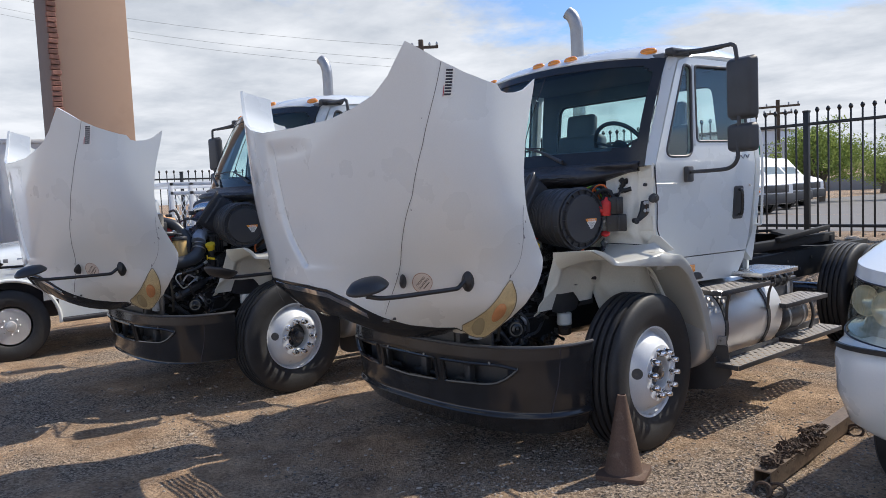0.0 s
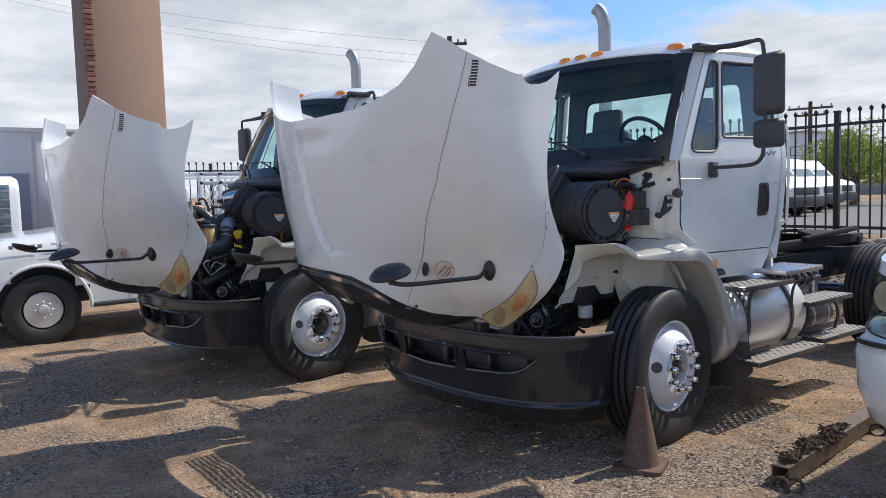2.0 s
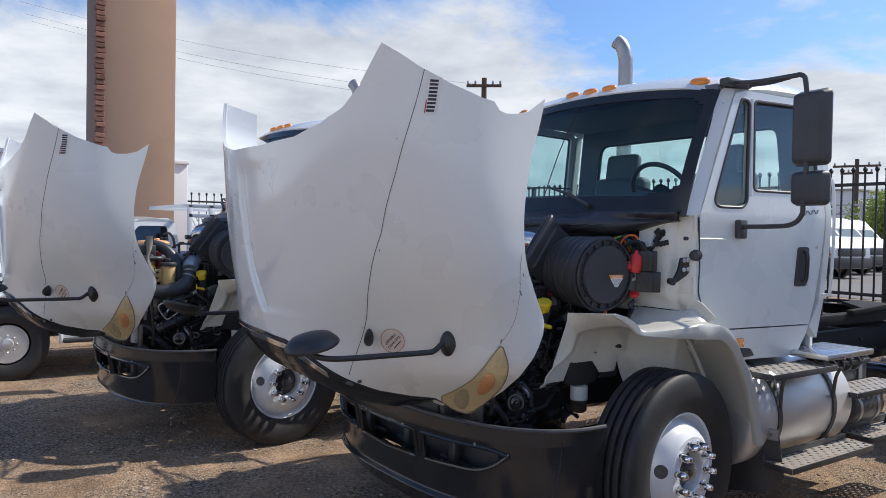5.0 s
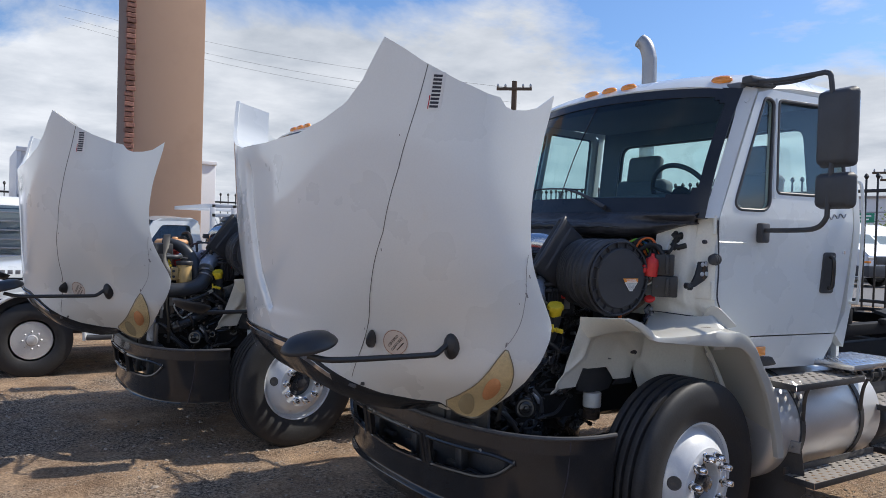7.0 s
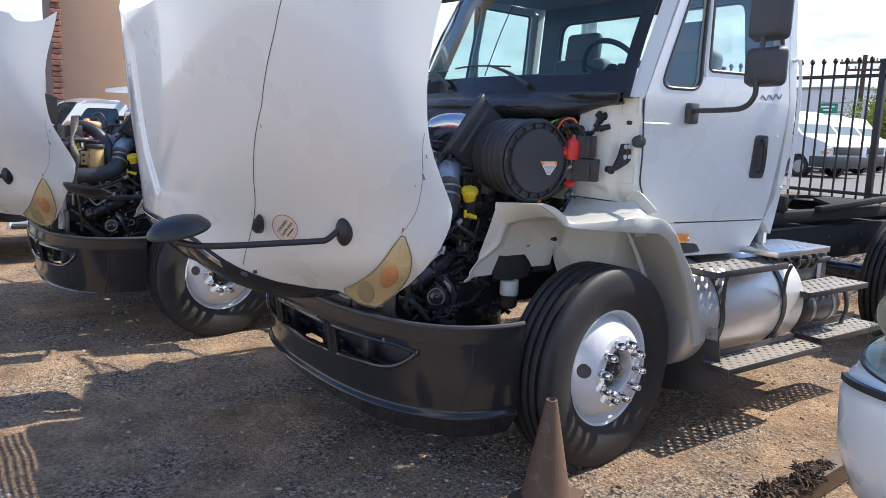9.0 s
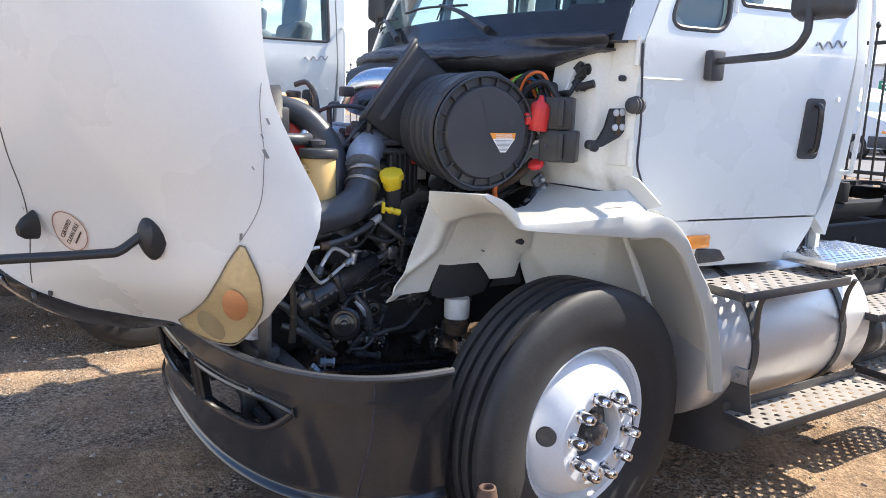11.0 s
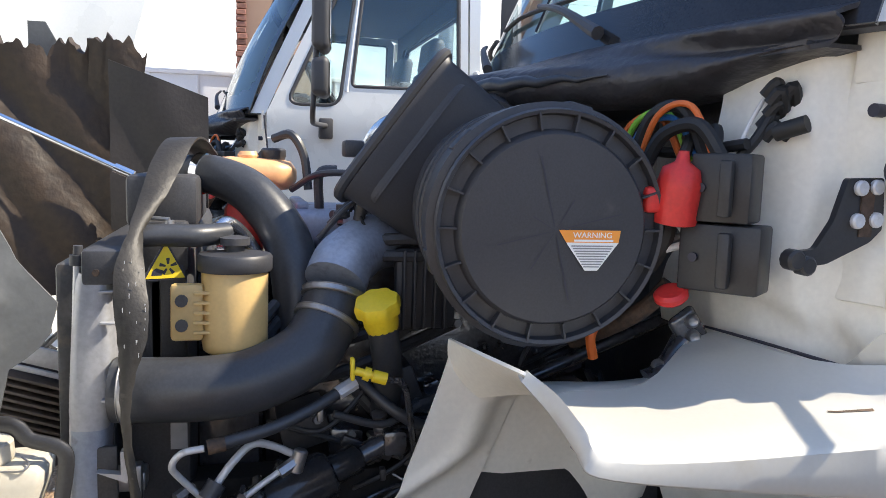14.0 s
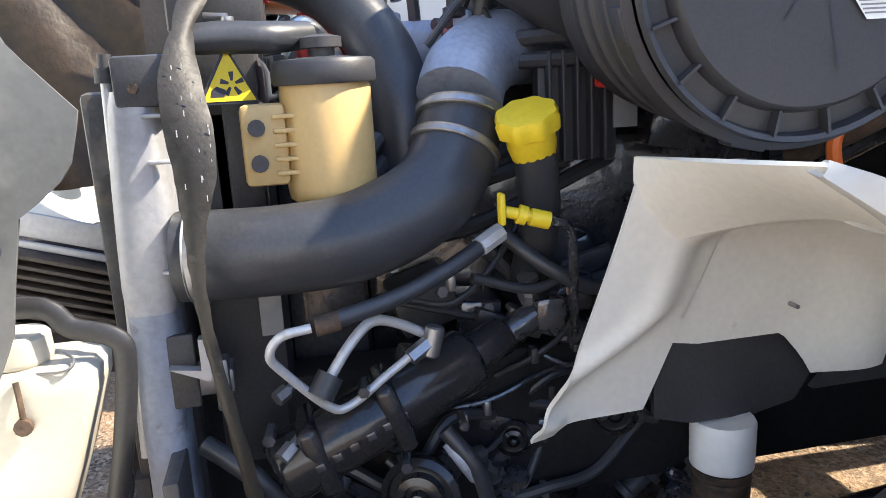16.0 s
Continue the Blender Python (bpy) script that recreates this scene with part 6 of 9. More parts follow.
        box(bm, p, (0.02 + 0.04 * rnd.random(), 0.02 + 0.05 * rnd.random(), 0.02 + 0.035 * rnd.random()), 0.005, m=Matrix.Rotation(rnd.uniform(0, 3), 4, "Z"))
        part("sensor", bm, rnd.choice((BLACK, STEEL, CASTING, BLACK)), engine)
    for pts, r, mat in ((((0.42, -0.62, 1.47), (0.43, -0.55, 1.545), (0.40, -0.47, 1.55), (0.40, -0.38, 1.50)), 0.006, RUBBER), (((0.16, -0.66, 1.56), (0.24, -0.60, 1.60), (0.28, -0.5, 1.60), (0.30, -0.42, 1.58)), 0.008, RUBBER),
                        (((0.22, -0.60, 1.52), (0.22, -0.60, 1.60), (0.22, -0.56, 1.61)), 0.011, BLACK), (((0.46, -0.52, 1.47), (0.47, -0.44, 1.475), (0.46, -0.36, 1.47)), 0.013, BLACK), (((0.46, -0.55, 1.44), (0.48, -0.43, 1.44), (0.47, -0.33, 1.44)), 0.012, BLACK)):
        bm = bmesh.new()
        tube(bm, pts, r, 8, 6)
        part("cable", bm, mat, engine)
    for k in range(44):
        p = Vector((rnd.uniform(0.22, 0.46), rnd.uniform(-0.56, -0.24), 1.475 + 0.065 * rnd.random()))
        aim = Vector((rnd.uniform(-0.4, 0.8), rnd.uniform(-1, 1), rnd.uniform(-0.2, 0.6))).normalized()
        bm = bmesh.new()
        if k % 3 == 0:
            size, length = rnd.uniform(0.007, 0.012), rnd.uniform(0.03, 0.06)
            prof = [(size * 0.6, 0)]
            for q in range(6):
                prof += [(size, length * (q + 0.1) / 6), (size, length * (q + 0.5) / 6), (size * 0.78, length * (q + 0.6) / 6), (size * 0.78, length * (q + 0.95) / 6)]
            lathe(bm, prof + [(size * 0.5, length)], along(p, p + aim), 10, caps=True)
            part("ribbed_boot", bm, BLACK, engine, smooth=35)
        elif k % 3 == 1:
            box(bm, (0, 0, 0), (rnd.uniform(0.014, 0.03), rnd.uniform(0.02, 0.045), rnd.uniform(0.012, 0.024)), 0.003)
            box(bm, (0, 0.004, 0.010), (0.010, 0.018, 0.008), 0.002)
            bmesh.ops.transform(bm, matrix=along(p, p + aim), verts=bm.verts)
            part("connector", bm, rnd.choice((BLACK, DARK, GREY_PLASTIC, STEEL)), engine, smooth=35)
        else:
            q = p + Vector((rnd.uniform(-0.08, 0.08), rnd.uniform(-0.14, 0.14), rnd.uniform(-0.03, 0.02)))
            tube(bm, [p, p.lerp(q, 0.3) + Vector((0, 0, 0.03 * rnd.random())), p.lerp(q, 0.7) + Vector((0.02, 0, 0.03 * rnd.random())), q], rnd.choice((0.0035, 0.005, 0.007)), 8, 5)
            part("cable", bm, rnd.choice((WIRE, RUBBER, WIRE)), engine)
    # engine control unit with cooling fins
    bm = bmesh.new()
    box(bm, (0.46, -0.40, 1.37), (0.03, 0.13, 0.17), 0.008)
    unit = part("control_unit", bm, GREY_PLASTIC, engine, "finned black control unit")
    for k in range(5):
        bm = bmesh.new()
        box(bm, (0.482, -0.45 + k * 0.022, 1.37), (0.022, 0.006, 0.165), 0.002)
        part("cooling_fin", bm, GREY_PLASTIC, engine)
    bm = bmesh.new()
    box(bm, (0.480, -0.325, 1.375), (0.004, 0.04, 0.085), 0.001)
    part("unit_label", bm, INK_GREY, engine)
    bm = bmesh.new()
    box(bm, (0.50, -0.365, 1.405), (0.03, 0.03, 0.02), 0.006)
    part("connector", bm, RED, engine)
    # oil filler and dipstick
    bm = bmesh.new()
    tube(bm, [(0.606, -0.520, 1.345), (0.585, -0.505, 1.28), (0.54, -0.49, 1.20), (0.45, -0.48, 1.10)], 0.030, 14, 6)
    filler = part("oil_filler", bm, RUBBER, truck, "black oil filler tube with a yellow cap")
    bm = bmesh.new()
    prof = [(0.031, -0.035), (0.034, -0.02), (0.034, 0.0), (0.042, 0.004), (0.044, 0.020), (0.040, 0.030), (0.012, 0.033)]
    mm = along((0.606, -0.522, 1.348), (0.625, -0.537, 1.40))
    seg = 40
    vs = grid(bm, [[mm @ Vector((r * (1 + (0.05 * math.cos(8 * a) if z > 0.002 else 0)) * math.cos(a), r * (1 + (0.05 * math.cos(8 * a) if z > 0.002 else 0)) * math.sin(a), z)) for a in (2 * math.pi * k / seg for k in range(seg))] for r, z in prof], close_v=True)
    bm.faces.new(list(reversed(vs[-1])))
    part("filler_cap", bm, YELLOW, filler, "yellow scalloped filler cap", smooth=50)
    bm = bmesh.new()
    rod(bm, (0.648, -0.572, 1.250), (0.655, -0.535, 1.240), 0.008, 12)
    box(bm, (0.649, -0.577, 1.254), (0.018, 0.008, 0.042), 0.003)
    rod(bm, (0.651, -0.556, 1.246), (0.653, -0.545, 1.242), 0.013, 12)
    rod(bm, (0.654, -0.540, 1.241), (0.656, -0.515, 1.234), 0.012, 12)
    part("dipstick_handle", bm, YELLOW, truck, "yellow dipstick handle")
    bm = bmesh.new()
    tube(bm, [(0.655, -0.515, 1.235), (0.62, -0.47, 1.20), (0.5, -0.42, 1.0)], 0.007, 8, 5)
    part("dipstick_tube", bm, IRON, truck)
    # lower charge-air hose: from the cooler's side, then bending back and up to the engine
    bm = bmesh.new()
    tube(bm, [(0.613, -0.985, 1.224), (0.630, -0.86, 1.224), (0.628, -0.76, 1.233), (0.600, -0.665, 1.268), (0.560, -0.62, 1.315), (0.535, -0.60, 1.36)], [0.057, 0.057, 0.058, 0.060, 0.060, 0.059], 26, 8)
    hose = part("charge_hose", bm, RUBBER, truck, "thick black rubber charge-air hose", smooth=60)
    for p, q, r, mat in (((0.6155, -0.970, 1.224), (0.6185, -0.948, 1.224), 0.0625, STEEL), ((0.556, -0.618, 1.318), (0.547, -0.610, 1.333), 0.066, STEEL), ((0.536, -0.60, 1.362), (0.527, -0.595, 1.38), 0.0655, STEEL)):
        bm = bmesh.new()
        span = (Vector(q) - Vector(p)).length * 0.72
        lathe(bm, [(r - 0.009, 0), (r - 0.0015, 0.0005), (r, 0.002), (r - 0.0015, 0.0035), (r - 0.0015, span - 0.0035), (r, span - 0.002), (r - 0.0015, span - 0.0005), (r - 0.009, span)], along(p, q), 36)
        box(bm, Vector(p) + Vector((0, 0.006, r + 0.004)), (0.014, 0.020, 0.010), 0.003)
        part("hose_clamp", bm, mat, hose, "bright steel hose clamp")
    # upper hose: from the radiator's top over to the engine
    bm = bmesh.new()
    tube(bm, [(0.28, -0.90, 1.595), (0.31, -0.83, 1.593), (0.345, -0.75, 1.555), (0.385, -0.685, 1.47), (0.42, -0.665, 1.38), (0.44, -0.66, 1.26)], [0.038, 0.042, 0.047, 0.050, 0.050, 0.048], 22, 8)
    hose = part("upper_hose", bm, RUBBER, truck, "thick black curved upper hose", smooth=60)
    bm = bmesh.new()
    lathe(bm, [(0.040, 0), (0.044, 0.002), (0.044, 0.018), (0.040, 0.02)], along((0.293, -0.865, 1.597), (0.31, -0.83, 1.593)), 26)
    part("hose_clamp", bm, CHROME, hose)
    # power steering reservoir
    res = Matrix.Translation((0.555, -0.785, 1.272))
    bm = bmesh.new()
    lathe(bm, [(0.050, 0.0), (0.058, 0.006), (0.060, 0.02), (0.060, 0.155), (0.058, 0.16)], res, 36, caps=True)
    tank = part("fluid_reservoir", bm, TANK, truck, "yellowed plastic fluid reservoir with a black lid", smooth=50)
    bm = bmesh.new()
    lathe(bm, [(0.066, 0.0), (0.068, 0.003), (0.068, 0.026), (0.064, 0.031), (0.030, 0.034)], res @ Matrix.Translation((0, 0, 0.153)), 36, caps=True)
    part("lid", bm, GREY_PLASTIC, tank, "black screw lid")
    bm = bmesh.new()
    lathe(bm, [(0.018, 0.0), (0.018, 0.012), (0.028, 0.013), (0.028, 0.026), (0.010, 0.030)], res @ Matrix.Translation((-0.01, 0, 0.186)), 10, caps=True)
    part("cap", bm, BLACK, tank)
    bm = bmesh.new()
    box(bm, (0.578, -0.868, 1.352), (0.022, 0.058, 0.105), 0.008)
    for k in range(5):
        box(bm, (0.585, -0.832, 1.316 + k * 0.018), (0.022, 0.05, 0.006), 0.002)
    part("mounting_ear", bm, TANK, tank, "moulded mounting ear")
    for z in (1.375, 1.330):
        bm = bmesh.new()
        rod(bm, (0.588, -0.877, z), (0.597, -0.877, z), 0.011, 12)
        part("bolt", bm, BLACK, tank)
    # fan warning triangle on a hanging fitting
    bm = bmesh.new()
    n = turned((-0.35, 0.94, -0.015), (0.02, 0.01, 1), (0.545, -0.908, 1.440)) @ Matrix.Diagonal((1.14, 1.14, 1, 1))
    sheet(bm, rounded([(-0.036, -0.030), (0.036, -0.030), (0.0, 0.036)], 0.004), (), 0.002, to=lambda a, b: n @ Vector((a, b, 0)), push=n.to_3x3() @ Vector((0, 0, 1)))
    tri = part("warning_triangle", bm, INK, truck, "yellow triangular fan warning plate")
    bm = bmesh.new()
    sheet(bm, [(-0.031, -0.027), (0.031, -0.027), (0.0, 0.0295)], (), 0.0006, to=lambda a, b: n @ Vector((a, b, 0.0024)), push=n.to_3x3() @ Vector((0, 0, 1)))
    part("yellow_face", bm, YELLOW, tri)
    bm = bmesh.new()
    for k in range(5):
        a = radians(20 + 72 * k)
        q = [n @ Vector((0.004 + x * math.cos(a) - y * math.sin(a), -0.008 + x * math.sin(a) + y * math.cos(a), 0.0034)) for x, y in ((0.004, -0.0015), (0.014, -0.003), (0.014, 0.003), (0.004, 0.0015))]
        bm.faces.new([bm.verts.new(p) for p in q])
    q = [n @ Vector((x, y, 0.0034)) for x, y in ((-0.022, -0.022), (-0.006, -0.022), (-0.004, -0.014), (-0.014, -0.010), (-0.02, -0.014))]
    bm.faces.new([bm.verts.new(p) for p in q])
    part("pictogram", bm, INK, tri)
    bm = bmesh.new()
    rod(bm, (0.537, -0.900, 1.468), (0.535, -0.90, 1.515), 0.008, 10)
    rod(bm, (0.536, -0.90, 1.482), (0.536, -0.90, 1.50), 0.013, 8)
    rod(bm, (0.530, -0.93, 1.518), (0.535, -0.90, 1.516), 0.004, 8)
    part("drain_cock", bm, STEEL, truck, "steel drain cock")
    # radiator pack: core, side tank, shroud, top tank
    bm = bmesh.new()
    box(bm, (0, -1.055, 1.10), (0.98, 0.10, 0.66), 0.01)
    rad = part("radiator", bm, CHASSIS, truck, "radiator and charge-air cooler pack")
    for s in (1, -1):
        bm = bmesh.new()
        rows = []
        for z, front, back in ((0.82, -1.045, -1.000), (0.86, -1.042, -0.994), (1.0, -1.040, -0.995), (1.10, -1.037, -0.990), (1.155, -1.038, -0.986), (1.185, -1.040, -0.974), (1.25, -1.037, -0.972), (1.32, -1.033, -0.975), (1.41, -1.024, -0.976), (1.430, -1.018, -0.980)):
            front, back = front - 0.024, back - 0.012
            mid, half = (front + back) / 2, (back - front) / 2
            rows.append([(s * (0.575 + 0.050 * math.copysign(abs(math.cos(a)) ** 0.5, math.cos(a))), mid + half * math.copysign(abs(math.sin(a)) ** 0.6, math.sin(a)), z) for a in (2 * math.pi * k / 20 for k in range(20))])
        grid(bm, rows[4:], close_v=True)
        part("side_tank", bm, DULL, rad, "dull aluminium side tank", smooth=60)
        # lower tank takes a darker grey that holds both dirt and shade
        bm = bmesh.new()
        grid(bm, rows[:5], close_v=True)
        part("tank_foot", bm, CASTING, rad, "dark foot of the side tank, dirt and shade in its colour", smooth=60)
        bm = bmesh.new()
        rod(bm, (s * 0.59, -1.068, 0.95), (s * 0.59, -1.046, 1.445), 0.0065, 10)
        part("mounting_rod", bm, PALE, rad)
        bm = bmesh.new()
        rod(bm, (s * 0.59, -1.046, 1.440), (s * 0.59, -1.045, 1.458), 0.013, 12)
        rod(bm, (s * 0.59, -1.045, 1.456), (s * 0.59, -1.044, 1.474), 0.008, 12)
        part("rod_cap", bm, BLACK, rad)
        bm = bmesh.new()
        box(bm, (s * 0.585, -0.996, 1.440), (0.085, 0.075, 0.060), 0.006)
        part("tank_bracket", bm, BLACK, rad, "black block at the head of the side tank")
        for y in (-1.010, -0.978):
            bm = bmesh.new()
            rod(bm, (s * 0.62, y, 1.432), (s * 0.631, y, 1.432), 0.0065, 6)
            part("bolt", bm, RUST, rad)
    for z in (1.400, 1.345, 1.21):
        bm = bmesh.new()
        box(bm, (0.628, -0.992, z), (0.012, 0.028, 0.005), 0.002)
        part("tank_rib", bm, DULL, rad)
    bm = bmesh.new()
    tri = [(-1.013, 1.090), (-0.965, 1.068), (-0.962, 1.075), (-0.966, 1.125), (-0.974, 1.125), (-0.974, 1.084)]
    sheet(bm, tri, (), 0.018, to=lambda a, b: Vector((0.632, a, b)), push=Vector((1, 0, 0)))
    part("tank_gusset", bm, DULL, rad, "three-cornered bare metal gusset")
    bm = bmesh.new()
    box(bm, (0.618, -1.000, 1.075), (0.012, 0.034, 0.10), 0.003)
    part("dark_pad", bm, BLACK, rad)
    bm = bmesh.new()
    box(bm, (0.535, -0.985, 1.03), (0.05, 0.08, 0.035), 0.004)
    box(bm, (0.56, -0.96, 1.03), (0.03, 0.02, 0.075), 0.004)
    part("rubber_mount", bm, STEEL, rad)
    bm = bmesh.new()
    box(bm, (0.0, -0.93, 1.16), (0.94, 0.13, 0.64), 0.03)
    box(bm, (0.42, -0.915, 1.30), (0.10, 0.09, 0.22), 0.02)
    box(bm, (0.47, -0.90, 1.33), (0.05, 0.05, 0.20), 0.012)
    shroud = part("fan_shroud", bm, BLACK, truck, "black plastic fan shroud")
    bm = bmesh.new()
    box(bm, (0.30, -0.92, 1.545), (0.34, 0.13, 0.10), 0.012)
    part("shroud_top", bm, BLACK, shroud)
    bm = bmesh.new()
    box(bm, (0.43, -0.92, 1.46), (0.12, 0.10, 0.10), 0.01)
    part("shroud_corner", bm, BLACK, shroud)
    bm = bmesh.new()
    tube(bm, [(0.56, -0.955, 1.487), (0.55, -0.91, 1.489), (0.54, -0.85, 1.487), (0.50, -0.80, 1.49)], [0.019, 0.021, 0.021, 0.019], 14, 6)
    part("short_hose", bm, RUBBER, truck)
    bm = bmesh.new()
    tube(bm, [(0.50, -0.82, 1.49), (0.46, -0.80, 1.50), (0.42, -0.77, 1.47), (0.40, -0.74, 1.42)], 0.018, 14, 6)
    part("elbow_pipe", bm, ALUMINIUM, truck, "bare aluminium elbow")
    bm = bmesh.new()
    box(bm, (0.26, -0.77, 1.47), (0.14, 0.08, 0.14), 0.02)
    part("fan_guard", bm, RED, truck, "red fan cover")
    for p, q, r in (((0.57, -0.86, 1.02), (0.59, -0.885, 1.01), 0.007), ((0.62, -0.86, 0.965), (0.645, -0.885, 0.95), 0.007)):
        bm = bmesh.new()
        rod(bm, p, q, r, 10)
        rod(bm, Vector(p).lerp(Vector(q), 0.6), Vector(p).lerp(Vector(q), 1.2), r * 1.6, 6)
        part("hose_fitting", bm, STEEL, truck)
    # overflow tank across the top
    bm = bmesh.new()
    rows = []
    for y, w, h in ((-0.92, 0.03, 0.015), (-0.90, 0.07, 0.035), (-0.80, 0.085, 0.042), (-0.70, 0.08, 0.040), (-0.66, 0.07, 0.034), (-0.645, 0.03, 0.015)):
        rows.append([(0.08 + w * math.copysign(abs(math.cos(a)) ** 0.6, math.cos(a)), y, 1.592 + h * math.copysign(abs(math.sin(a)) ** 0.7, math.sin(a))) for a in (2 * math.pi * k / 20 for k in range(20))])
    vs = grid(bm, rows, close_v=True)
    bm.faces.new(vs[0])
    bm.faces.new(list(reversed(vs[-1])))
    ov = part("overflow_tank", bm, OVERFLOW, truck, "yellowed coolant overflow tank", smooth=60)
    bm = bmesh.new()
    lathe(bm, [(0.03, 0), (0.032, 0.02), (0.024, 0.04)], Matrix.Translation((0.10, -0.76, 1.628)) @ Matrix.Diagonal((0.8, 0.8, 0.5, 1)), 18, caps=True)
    part("filler_neck", bm, OVERFLOW, ov)
    bm = bmesh.new()
    lathe(bm, [(0.03, 0), (0.034, 0.012), (0.034, 0.03), (0.028, 0.036)], Matrix.Translation((0.09, -0.70, 1.628)) @ Matrix.Diagonal((0.9, 0.9, 0.8, 1)), 18, caps=True)
    part("cap", bm, BLACK, ov)
    bm = bmesh.new()
    tube(bm, [(0.10, -0.70, 1.68), (0.13, -0.66, 1.69), (0.14, -0.63, 1.64), (0.15, -0.62, 1.56)], 0.011, 8, 5)
    part("overflow_hose", bm, RUBBER, ov)
    bm = bmesh.new()
    box(bm, (0.09, -0.66, 1.585), (0.06, 0.012, 0.05), 0.006)
    part("tank_mark", bm, RED, ov)
    # hanging rubber flap round the cooler's edge
    bm = bmesh.new()
    spine, i = [], 0
    course = [(0.25, -0.850, 1.640, 0.050, 0.2), (0.33, -0.874, 1.668, 0.052, 0.2), (0.400, -0.892, 1.662, 0.054, 0.1), (0.470, -0.911, 1.615, 0.056, 0.0), (0.530, -0.928, 1.560, 0.048, -0.2), (0.600, -0.950, 1.498, 0.030, -0.7), (0.650, -0.954, 1.440, 0.048, -0.2),
              (0.685, -0.948, 1.385, 0.056, 0.1), (0.700, -0.945, 1.330, 0.048, 0.2), (0.705, -0.952, 1.280, 0.030, 0.4), (0.708, -0.956, 1.220, 0.020, 0.5), (0.706, -0.952, 1.140, 0.018, 0.5), (0.700, -0.938, 1.030, 0.020, 0.4), (0.680, -0.925, 0.910, 0.024, 0.3), (0.650, -0.920, 0.800, 0.026, 0.2)]
    places = glide([q[:3] for q in course], 6)
    rows = []
    for i, p in enumerate(places):
        k = i / (len(places) - 1) * (len(course) - 1)
        w, tw = (np.interp(k, range(len(course)), [q[j] for q in course]) for j in (3, 4))
        d = Vector((math.sin(tw), math.cos(tw), 0.12 * math.sin(i * 0.3)))
        across = Vector((math.cos(tw), -math.sin(tw), 0))
        rows.append([p + d * w * f + across * (0.007 * (1 - 4 * f * f) + 0.0015 * math.sin(i * 1.7 + f * 9)) for f in (-0.5, -0.42, -0.2, 0.0, 0.2, 0.42, 0.5)])
    grid(bm, rows)
    shell(bm, 0.005)
    flap = part("rubber_flap", bm, STRAP, truck, "weathered hanging rubber flap", smooth=60)
    drips = random.Random(8)
    for k in range(22):
        row = rows[int(len(rows) * drips.uniform(0.40, 0.62))]
        p = row[drips.choice((2, 3, 4, 5))] + Vector((0.0058, 0, drips.uniform(-0.01, 0.01)))
        bm = bmesh.new()
        box(bm, p, (0.0012, drips.uniform(0.0006, 0.0012), drips.uniform(0.002, 0.008)), 0.0)
        part("paint_drip", bm, PALE, flap)
    # steering gear, shaft and hydraulic pipes
    bm = bmesh.new()
    rod(bm, (0.615, -0.90, 0.907), (0.545, -0.60, 1.015), 0.050, 28, bevel=0.010)
    rod(bm, (0.56, -0.66, 0.995), (0.52, -0.54, 1.035), 0.031, 18, bevel=0.008)
    box(bm, (0.60, -0.84, 0.93), (0.104, 0.03, 0.106), 0.010, m=Matrix.Rotation(0.34, 4, "X"))
    box(bm, (0.582, -0.73, 0.968), (0.104, 0.028, 0.106), 0.010, m=Matrix.Rotation(0.34, 4, "X"))
    gear = part("steering_gear", bm, GLOSS_BLACK, truck, "oily black steering gear box", smooth=50)
    bm = bmesh.new()
    for k in range(6):
        box(bm, (0.653 - 0.006 * k, -0.84 + k * 0.024, 0.928 + k * 0.0085), (0.004, 0.013, 0.011), 0.001, m=Matrix.Rotation(0.34, 4, "X"))
    part("cast_mark", bm, IRON, gear)
    for y, z, r in ((-0.90, 0.97, .012), (-0.875, 0.86, .012), (-0.77, 1.02, .011), (-0.72, 0.90, .011), (-0.635, 0.95, .010)):
        bm = bmesh.new()
        rod(bm, (0.60, y, z), (0.640, y - 0.004, z), r * 0.75, 6)
        part("bolt", bm, IRON, gear)
    bm = bmesh.new()
    lathe(bm, [(0.030, -0.14), (0.034, -0.01), (0.058, -0.008), (0.060, 0.010), (0.050, 0.016), (0.047, 0.008), (0.038, 0.008), (0.035, 0.022), (0.024, 0.024), (0.021, 0.014), (0.014, 0.015), (0.011, 0.030), (0.002, 0.032)], along((0.59, -0.698, 0.826), (0.69, -0.74, 0.84)), 32, caps=True)
    part("pitman_cover", bm, GLOSS_BLACK, gear)
    bm = bmesh.new()
    rod(bm, (0.52, -0.55, 1.03), (0.50, -0.42, 1.085), 0.022, 12)
    box(bm, (0.51, -0.47, 1.06), (0.055, 0.05, 0.055), 0.01)
    box(bm, (0.50, -0.42, 1.085), (0.05, 0.05, 0.06), 0.01)
    rod(bm, (0.50, -0.40, 1.09), (0.46, 0.2, 1.3), 0.016, 10)
    part("steering_shaft", bm, IRON, truck)
    bm = bmesh.new()
    tube(bm, [(0.685, -0.835, 1.135), (0.685, -0.872, 1.128), (0.682, -0.888, 1.105), (0.665, -0.875, 1.075), (0.635, -0.82, 1.005), (0.625, -0.79, 1.0), (0.615, -0.74, 1.03), (0.605, -0.69, 1.06)], 0.0062, 10, 5)
    pipe = part("hydraulic_pipe", bm, PALE, truck, "bent pale steel hydraulic pipe")
    bm = bmesh.new()
    tube(bm, [(0.65, -0.825, 1.04), (0.635, -0.79, 1.085), (0.615, -0.755, 1.11), (0.60, -0.72, 1.10), (0.585, -0.68, 1.075)], 0.0075, 10, 5)
    part("return_pipe", bm, PALE, pipe)
    bm = bmesh.new()
    rod(bm, (0.655, -0.832, 1.03), (0.645, -0.815, 1.055), 0.018, 12)
